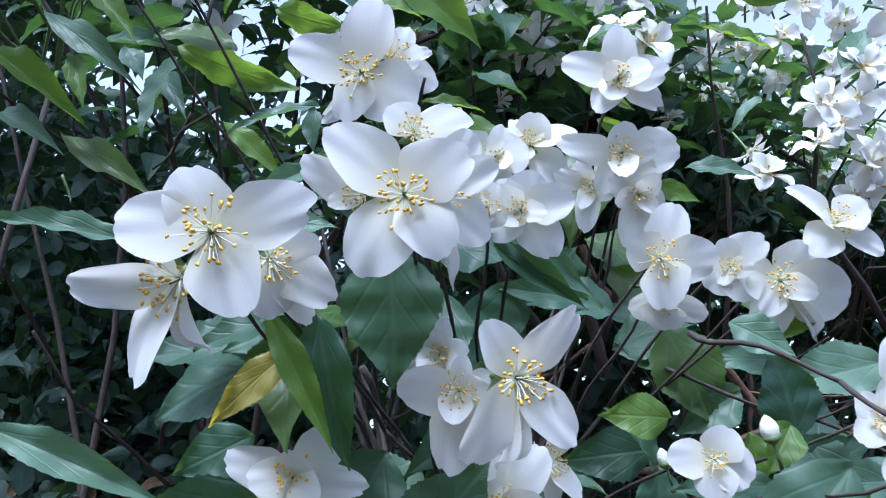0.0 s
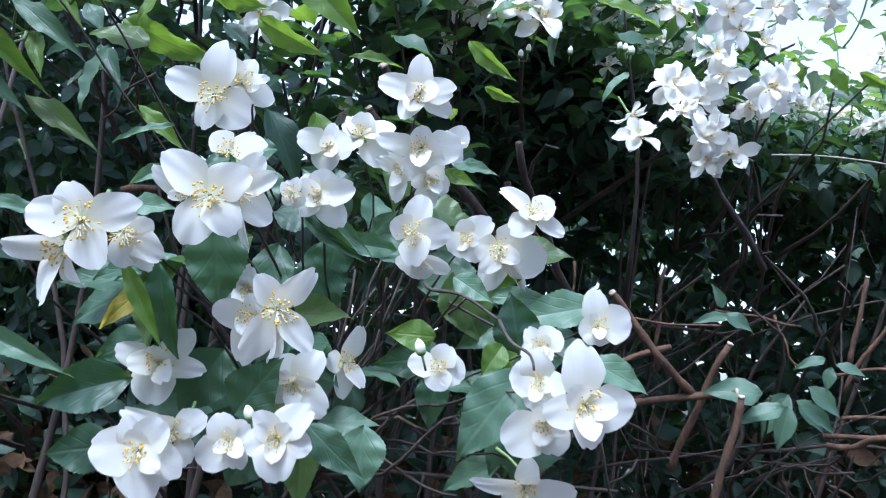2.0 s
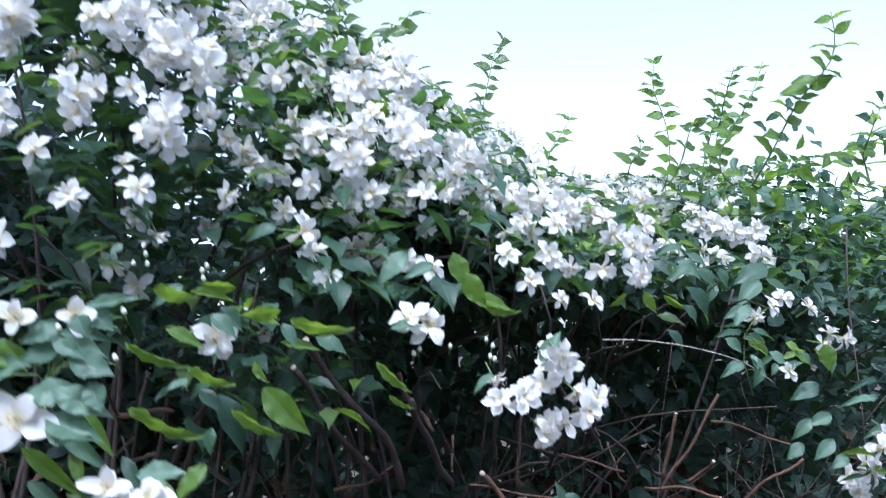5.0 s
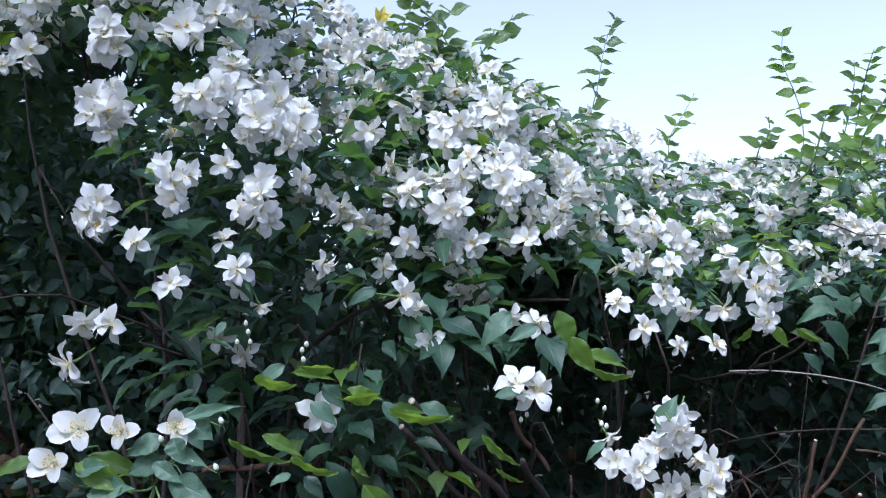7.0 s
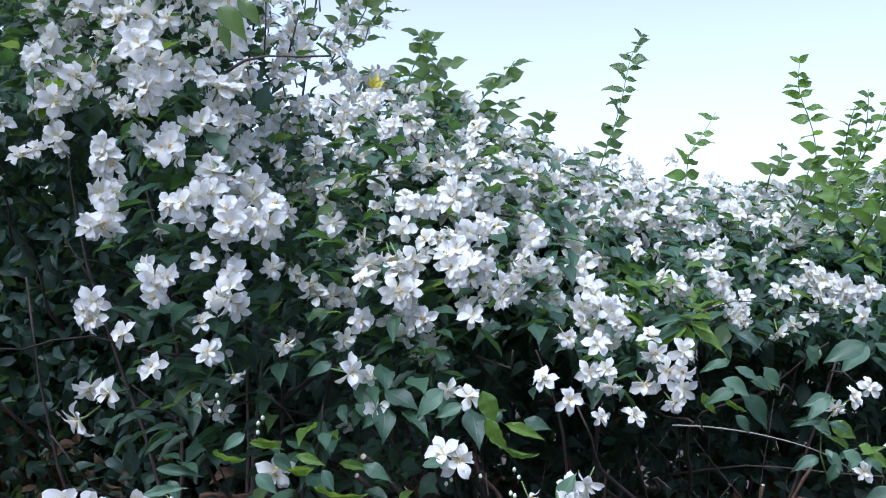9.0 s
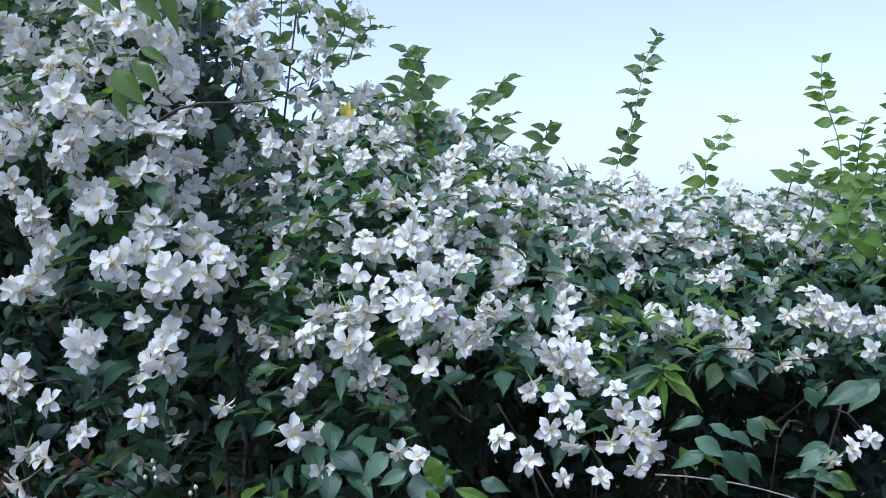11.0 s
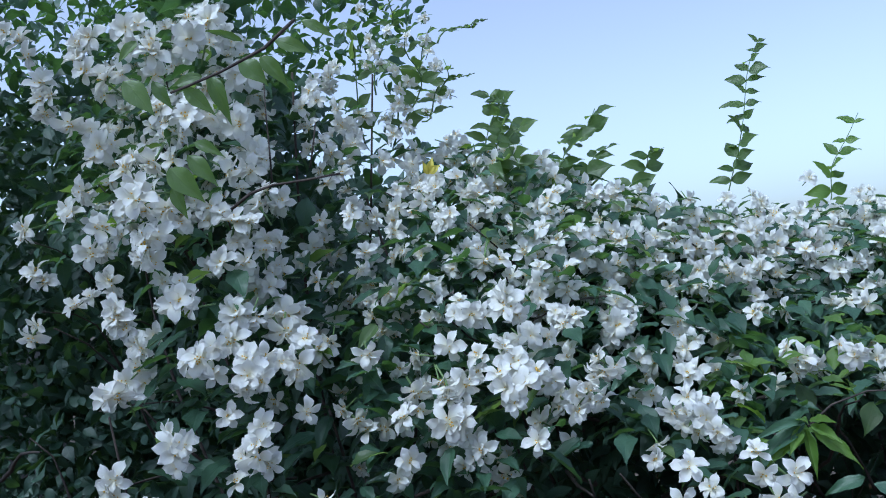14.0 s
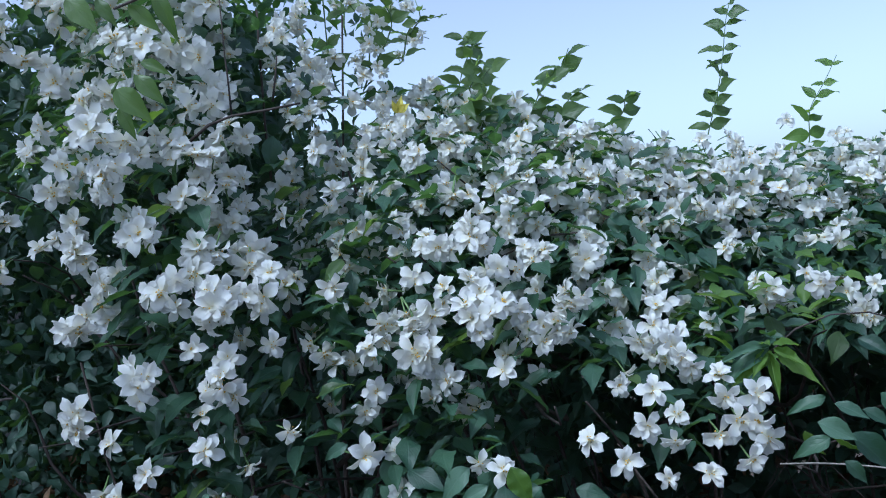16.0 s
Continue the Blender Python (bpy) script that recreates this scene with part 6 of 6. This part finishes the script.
# crown of the tall bush; leaves above 2.5 m are unseen, added for shade
r = np.random.default_rng(36)
n = 4800
x, z = r.uniform(-2.0, -0.42, n), r.uniform(2.5, 2.95, n)
y = r.uniform(-0.3, 2.4, n)
leaf_cloud("foliage", BUSHES[0], np.stack([x, y, z], 1), r.normal(0, 1, (n, 3)), r.normal(0, 0.5, (n, 3)) + (0, 0, 0.8), r.uniform(0.04, 0.06, n), LEAF_MANY, 37, "green leaves, too many to count")
n = 1800
x, z = r.uniform(-1.1, -0.36, n), r.uniform(1.95, 2.5, n)
y = front(x, z) + r.uniform(0.12, 0.7, n)
ok = z < crown(x, y) - 0.04
leaf_cloud("inner_foliage", BUSHES[0], np.stack([x, y, z], 1)[ok], r.normal(0, 1, (ok.sum(), 3)), r.normal(0, 0.5, (ok.sum(), 3)) + (0, -0.3, 0.8), r.uniform(0.05, 0.07, ok.sum()), LEAF_SHADED, 38, "shaded inner leaves")

# shrubs added behind to close the hedge, shade put into their leaf colour
BACK = thing("shrub", (0.4, 3.0, 0.0), "dense shrubs added behind the flowering hedge, coloured dark for shade", "shrub")
r = np.random.default_rng(31)
n = 20000
x = r.uniform(-2.2, 3.2, n)
z = r.uniform(0.0, 1.0, n) * np.interp(x, (-2.2, -0.9, -0.3, 0.2, 0.6), (2.2, 2.25, 2.12, 2.0, 1.86))
y = r.uniform(1.95, 3.0, n) + np.abs(r.normal(0, 0.2, n))
ok = ~((x > -0.1) & (x < 1.2) & (z > 1.0) & (z < 1.6) & (r.uniform(0, 1, n) < 0.22))
n = ok.sum()
dark_cloud("foliage", BACK, np.stack([x, y, z], 1)[ok], r.normal(0, 1, (n, 3)), r.normal(0, 1, (n, 3)) + (0, -0.6, 0.6), r.uniform(0.07, 0.13, n), 32, "leaves coloured dark for shade")
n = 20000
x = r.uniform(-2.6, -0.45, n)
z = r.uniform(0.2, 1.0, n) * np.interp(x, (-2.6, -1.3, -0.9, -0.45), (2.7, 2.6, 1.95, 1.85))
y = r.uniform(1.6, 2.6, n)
dark_cloud("foliage", BACK, np.stack([x, y, z], 1), r.normal(0, 1, (n, 3)), r.normal(0, 1, (n, 3)) + (0, -0.6, 0.6), r.uniform(0.045, 0.075, n), 33, "leaves coloured dark for shade")

# sunnier growth at the far end of the hedge
r = np.random.default_rng(44)
n = 330
x, y = r.uniform(1.0, 1.75, n), r.uniform(1.35, 1.95, n)
z = 1.72 + (0.12 + 0.45 * np.clip((x - 0.95) / 0.5, 0, 1)) * r.uniform(0, 1, n) ** 1.3 * (0.6 + 0.4 * np.sin(x * 23) * np.cos(y * 17))
at_, ways, normals, lengths = np.stack([x, y, z], 1), np.stack([r.normal(0, 0.8, n), r.normal(-0.4, 0.5, n), r.normal(0, 0.5, n)], 1), r.normal(0, 0.5, (n, 3)) + (0, -0.5, 0.7), r.uniform(0.04, 0.065, n)
for young in (True, False):
    ok = (r.uniform(0, 1, n) < 0.45) if young else ~ok
    leaf_cloud("foliage", BUSHES[2], at_[ok], ways[ok], normals[ok], lengths[ok], YOUNG_MANY if young else LEAF_MANY, 45, "bright yellow-green young leaves" if young else "green leaves, too many to count", LEAF_MID[:4])

# young yellow-green leaves along the lower edge of the flowering face
r = np.random.default_rng(46)
n = 30
x = r.uniform(0.42, 0.68, n)
z = 1.60 + r.uniform(0, 0.1, n)
y = front(x, z) + r.uniform(-0.04, 0.12, n)
leaf_cloud("foliage", BUSHES[2], np.stack([x, y, z], 1), np.stack([r.normal(0.2, 0.8, n), r.normal(-0.5, 0.4, n), r.normal(-0.25, 0.3, n)], 1), r.normal(0, 0.3, (n, 3)) + (0, -0.25, 0.9), r.uniform(0.034, 0.056, n), YOUNG_MANY, 47, "bright yellow-green young leaves", LEAF_MID[:4])

# ---------------------------------------------------------------- stems of the bushes
r = np.random.default_rng(12)
for k, b_ in enumerate(BUSHES):
    foot = np.array(b_.location)
    for j in range(10):
        a = foot + (r.normal(0, 0.12), r.normal(0, 0.08) - 0.05, -0.03)
        x = foot[0] + r.uniform(-0.42, 0.42)
        z = min(top(x) - 0.05, r.uniform(1.5, 2.3))
        b = np.array((x, float(front(x, z)) + r.uniform(0.06, 0.3), z))
        path = wander(a, b, 12, 0.05, 200 + 20 * k + j)
        path[:, 1] += 0.12 * np.sin(np.pi * np.linspace(0, 1, 12))
        twig("stem", path, r.uniform(0.005, 0.010), 0.002, BARK, b_, 7)
    for j in range(42):
        x = foot[0] + r.uniform(-0.5, 0.5)
        z = r.uniform(0.9, min(2.2, float(top(x)) - 0.08))
        y = float(front(x, z))
        a = np.array((x + r.normal(0, 0.12), y + r.uniform(0.2, 0.5), z - r.uniform(0.05, 0.35)))
        b = np.array((x, y + r.uniform(-0.02, 0.06), z))
        twig("twig", wander(a, b, 7, 0.02, 400 + 60 * k + j), r.uniform(0.0025, 0.005), 0.0012, BARK, b_, 5)

# dark leader among the blossom on the shaded side
for path_, r0 in DARK_LIMBS:
    twig("limb", np.array(path_), r0 * 0.8, r0 * 0.5, BARK, bush_at(path_[0][0]), 7)


# ---------------------------------------------------------------- shoots against the sky
def leafy_shoot(b_, a, b, pairs, size, seed_, mat=LEAF, bow=0.02, thick=1.45):
    r = np.random.default_rng(seed_)
    path = wander(a, b, 12, bow, seed_)
    stem = twig("shoot", path, 0.0020, 0.0009, GREEN_STALK, b_, 6)
    pairs = int(pairs * thick + 0.5)
    way = unit(np.asarray(b) - np.asarray(a))
    for j in range(pairs):
        s = 0.12 + 0.88 * (j + 0.5) / pairs
        i = s * 11
        p = path[int(i)] * (1 - i % 1) + path[min(int(i) + 1, 11)] * (i % 1)
        q = j * 1.57 + r.normal(0, 0.6)
        side = unit(np.array((math.cos(q * 0.3), 0.5 * math.sin(q), 0.0)))
        for sg in (1, -1):
            d = unit(sg * side + way * r.uniform(0.1, 0.95) + (0, 0, r.uniform(-0.25, 0.1)))
            nrm = unit(0.35 * way + r.normal(0, 0.3, 3) + (0.1, -0.9, 0.25))
            part("leaf", MID[mat][(0, 1, 3)[r.integers(0, 3)]], stem, matrix(frame_of(d, nrm) @ np.diag((r.uniform(1.05, 1.4), 1, 1)), p, 1.2 * size * (1.0 - 0.4 * s) * r.uniform(0.65, 1.2)))


for k, (a, b, pairs, size) in enumerate(SHOOTS):
    leafy_shoot(BUSHES[0] if a[0] < -0.05 else BUSHES[1] if a[0] < 0.42 else BUSHES[2], a, b, pairs, size, 900 + k, LEAF_YOUNG if k in YOUNG_SHOOTS else LEAF_OLIVE, thick=0.8 if 16 <= k <= 22 else 1.45)


# ---------------------------------------------------------------- leaves that stand out, and buds
def placed_leaf(parent, row, k, fine=False):
    """A leaf from its foot to its tip, with the way that it faces, its breadth and colour."""
    a, b, nrm, broad, mt = row
    a, b = np.array(a), np.array(b)
    ln = np.linalg.norm(b - a)
    t_ = frame_of(b - a, np.array(nrm))
    bank = FINE if fine else MID
    tone = (LEAF, LEAF_YOUNG, LEAF_GREY, LEAF_YELLOW if fine else LEAF_LEMON, LEAF_OLIVE)[mt]
    if tone not in bank:
        tone = LEAF_YOUNG
    shape = bank[tone][k % len(bank[tone])]
    m = matrix(t_ @ np.diag((np.clip(0.8 * broad / ln / 0.5, 0.42, 1.05 if parent in BUSHES else 1.7), 1, 1)), a, ln)
    return part("leaf", shape, parent, m)


for k, row in enumerate(BUSH_LEAVES):
    placed_leaf(bush_at(row[0][0]), row, k, row[4] == 1)
twig("twig", [np.array(p) for p in ((0.741, 0.870, 1.351), (0.723, 0.865, 1.404), (0.722, 0.860, 1.446), (0.746, 0.870, 1.476), (0.800, 0.880, 1.509))], 0.0013, 0.0007, GREEN_STALK, BUSHES[2], 5)
twig("twig", wander((0.86, 0.80, 1.62), (0.83, 0.72, 1.24), 10, 0.008, 91), 0.0016, 0.0008, BARK, BUSHES[2], 5)
for k, p in enumerate(BUDS):
    r = np.random.default_rng(k)
    part("bud", BUD_MESH, bush_at(p[0]), matrix(frame_of(unit(np.cross((0.1, -0.4, 0.9), r.normal(0, 1, 3))), (0.2 * r.normal(), -0.4, 0.9)), p, 0.0058), "closed cream flower bud")

# ---------------------------------------------------------------- pruned and dead wood in the hollow under the hedge
PILE = thing("brushwood", (0.45, 0.95, 0.0), "pruned stubs and dead brown branches heaped in the hedge bottom", "brushwood")
for k, (a, b, r0, cut) in enumerate(DEAD_WOOD):
    path = wander(a, b, 11, 0.009 if 23 <= k <= 25 else 0.0045, 600 + k)
    br = twig("branch", path, r0, r0 * 0.8, BARK if 23 <= k <= 25 else BARK_DEAD, PILE, 8)
    if cut:
        e = np.array(path[-1]), unit(path[-1] - path[-2])
        v, f_ = tube([e[0] - e[1] * 0.001, e[0] + e[1] * 0.0015], (r0 * 0.82, r0 * 0.78), 10)
        part("cut_end", mesh_of("cut_end", v, f_, [CUT]), br, label="pale sawn end")
r = np.random.default_rng(77)
for k in range(60):
    x, z = r.uniform(0.0, 1.25), 0.45 + 0.65 * r.uniform() ** 0.7
    a = np.array((x, r.uniform(0.9, 1.5), z))
    b = a + r.normal(0, 1, 3) * (0.22, 0.12, 0.07)
    twig("branch", wander(a, b, 7, 0.006, 700 + k), r.uniform(0.0012, 0.0032), 0.0009, BARK_DEAD if k % 3 == 0 else BARK, PILE, 5)
for k in range(90):
    x = r.uniform(-0.1, 1.2)
    a = np.array((x, r.uniform(1.0, 1.6), r.uniform(0.7, 1.15)))
    b = a + np.array((r.normal(0, 0.12), r.normal(-0.04, 0.08), r.uniform(0.1, 0.4)))
    twig("branch", wander(a, b, 8, 0.012, 850 + k), r.uniform(0.0008, 0.0022), 0.0006, BARK, PILE, 4)
n = 1500
x, y = r.uniform(-0.8, 1.6, n), r.uniform(0.5, 2.2, n)
leaf_cloud("leaf_litter", PILE, np.stack([x, y, r.uniform(0.0, 0.03, n)], 1), r.normal(0, 1, (n, 3)) * (1, 1, 0.2), r.normal(0, 0.3, (n, 3)) + (0, 0, 1), r.uniform(0.03, 0.06, n), LITTER, 5, "dry brown fallen leaves")
vine = np.array(VINE_PATH)
s = np.linspace(0, 1, 24)
vine = np.stack([np.interp(s, np.linspace(0, 1, len(vine)), vine[:, i]) for i in range(3)], 1)
for _ in range(3):
    vine[1:-1] = (vine[:-2] + vine[1:-1] * 2 + vine[2:]) / 4
twig("runner", vine, 0.0014, 0.0009, VINE, BUSHES[2], 5, "thin pale arching runner")

# ---------------------------------------------------------------- the flowering branch close to the camera
SPRAY = thing("flowering_branch", (-0.12, 0.52, 0.0), "arching mock orange branch with large white flowers", "branch")
main = np.array(((-0.12, 0.52, -0.02), (-0.14, 0.50, 0.4), (-0.10, 0.44, 0.8), (-0.03, 0.42, 0.98), (0.05, 0.37, 1.08)))
s = np.linspace(0, 1, 22)
main = np.stack([np.interp(s, np.linspace(0, 1, len(main)), main[:, i]) for i in range(3)], 1)
for _ in range(3):
    main[1:-1] = (main[:-2] + main[1:-1] * 2 + main[2:]) / 4
twig("stem", main, 0.007, 0.0018, BARK, SPRAY, 8)
for k, (a, b, r0) in enumerate(SPRAY_TWIGS):
    twig("twig", wander(a, b, 10, 0.05 * np.linalg.norm(np.subtract(b, a)), 60 + k), r0, r0 * 0.6, GREEN_STALK if r0 < 0.0007 else BARK, SPRAY, 6)
for k, row in enumerate(SPRAY_LEAVES):
    placed_leaf(SPRAY, row, k, True)
for k, p in enumerate(SPRAY_BUDS):
    part("bud", BUD_MESH, SPRAY, matrix(frame_of(unit((0.9, -0.2, 0.25)), (-0.25, -0.15, 0.9)), p, 0.0048), "closed cream flower bud")
for k, (p, axis, petals) in enumerate(SPRAY_FLOWERS):
    if k not in (0, 1, 2, 3, 4, 5, 6, 7, 16, 21, 25, 31):
        petals = fuller(petals, axis, k)
    big_flower(SPRAY, p, petals, axis, np.clip(1.1 * np.mean([np.linalg.norm(q[:3]) for q in petals]), 0.012, 0.021), k)
    p, r = np.array(p), np.random.default_rng(300 + k)
    hub = p + 0.4 * (np.array((0.06, 0.37, 1.10)) - p) + (0, 0.03, 0)
    twig("twig", wander(p - 0.008 * np.array(axis) + (0, 0.004, 0), hub, 8, 0.002, 70 + k), 0.0005, 0.0007, BARK, SPRAY, 5)
    twig("twig", wander(hub, (0.05, 0.37, 1.08), 8, 0.006, 170 + k), 0.0007, 0.0012, BARK, SPRAY, 5)
    for j in range(1 if p[2] > 1.19 else 2):
        foot = p + (0, r.uniform(0.035, 0.06), 0) + 0.25 * r.uniform(0.3, 1) * (hub - p)
        way = unit((r.normal(0, 0.9), r.normal(-0.25, 0.2), r.normal(-0.35, 0.6)))
        mt = (LEAF, LEAF_GREY, LEAF, LEAF_OLIVE)[r.integers(0, 4)]
        part("leaf", FINE[mt][r.integers(0, 5)], SPRAY, matrix(frame_of(way, unit((r.normal(0, 0.3), -0.8, 0.55))) @ np.diag((r.uniform(1.0, 1.4), 1, 1)), foot, r.uniform(0.028, 0.044)))

# a second branch of the same kind, further to the shaded side
SPRAY_B = thing("flowering_branch", (-0.34, 0.66, 0.0), "low mock orange branch with white flowers and buds", "branch")
low = wander((-0.34, 0.66, -0.02), (-0.20, 0.47, 1.36), 16, 0.02, 15)
twig("stem", low, 0.006, 0.0016, BARK, SPRAY_B, 7)
for k, (a, b, r0) in enumerate(LOW_TWIGS):
    twig("twig", wander(a, b, 8, 0.06 * np.linalg.norm(np.subtract(b, a)), 160 + k), r0, r0 * 0.6, GREEN_STALK, SPRAY_B, 5)
for k, row in enumerate(LOW_LEAVES):
    placed_leaf(SPRAY_B, row, k, True)
for k, p in enumerate(LOW_BUDS):
    part("bud", BUD_MESH, SPRAY_B, matrix(frame_of(unit((0.9, -0.2, 0.25)), (0.25, -0.3, 0.9)), p, 0.0055), "closed cream flower bud")
big_flower(SPRAY_B, (-0.2067, 0.3243, 1.4387), ((-0.0179, -0.0065, 0.0132), (0.0151, -0.0048, 0.0179), (-0.0257, -0.0020, -0.0047), (0.0049, -0.0070, -0.0162)), (0.12, -0.91, 0.40), 0.024, 48)
big_flower(SPRAY_B, (-0.1824, 0.3456, 1.4332), ((-0.0138, -0.0059, 0.0118), (0.0021, -0.0069, 0.0151), (0.0175, -0.0047, 0.0035), (-0.0011, -0.0066, -0.0130)), (0.12, -0.91, 0.40), 0.024, 49)
big_flower(SPRAY_B, (-0.1377, 0.3472, 1.4371), ((0.0021, -0.0066, 0.0160), (0.0179, -0.0045, 0.0021), (-0.0128, -0.0075, -0.0013), (0.0077, -0.0039, -0.0165)), (0.22, -0.95, 0.23), 0.024, 50)
big_flower(SPRAY_B, (-0.2165, 0.3051, 1.4165), ((-0.0164, -0.0066, 0.0106), (0.0134, -0.0074, 0.0062), (-0.0195, -0.0052, -0.0069), (0.0047, -0.0070, -0.0135)), (0.04, -0.95, 0.32), 0.024, 51)
big_flower(SPRAY_B, (-0.1600, 0.3034, 1.3585), ((-0.0241, 0.0002, 0.0182), (0.0132, -0.0093, 0.0189), (0.0314, -0.0056, -0.0035), (-0.0082, -0.0019, -0.0239)), (0.05, -0.98, 0.20), 0.024, 52)
big_flower(SPRAY_B, (-0.1903, 0.3056, 1.3643), ((-0.0203, -0.0047, 0.0116), (0.0088, -0.0100, 0.0187), (0.0068, -0.0026, -0.0255)), (-0.24, -0.95, 0.20), 0.024, 53)
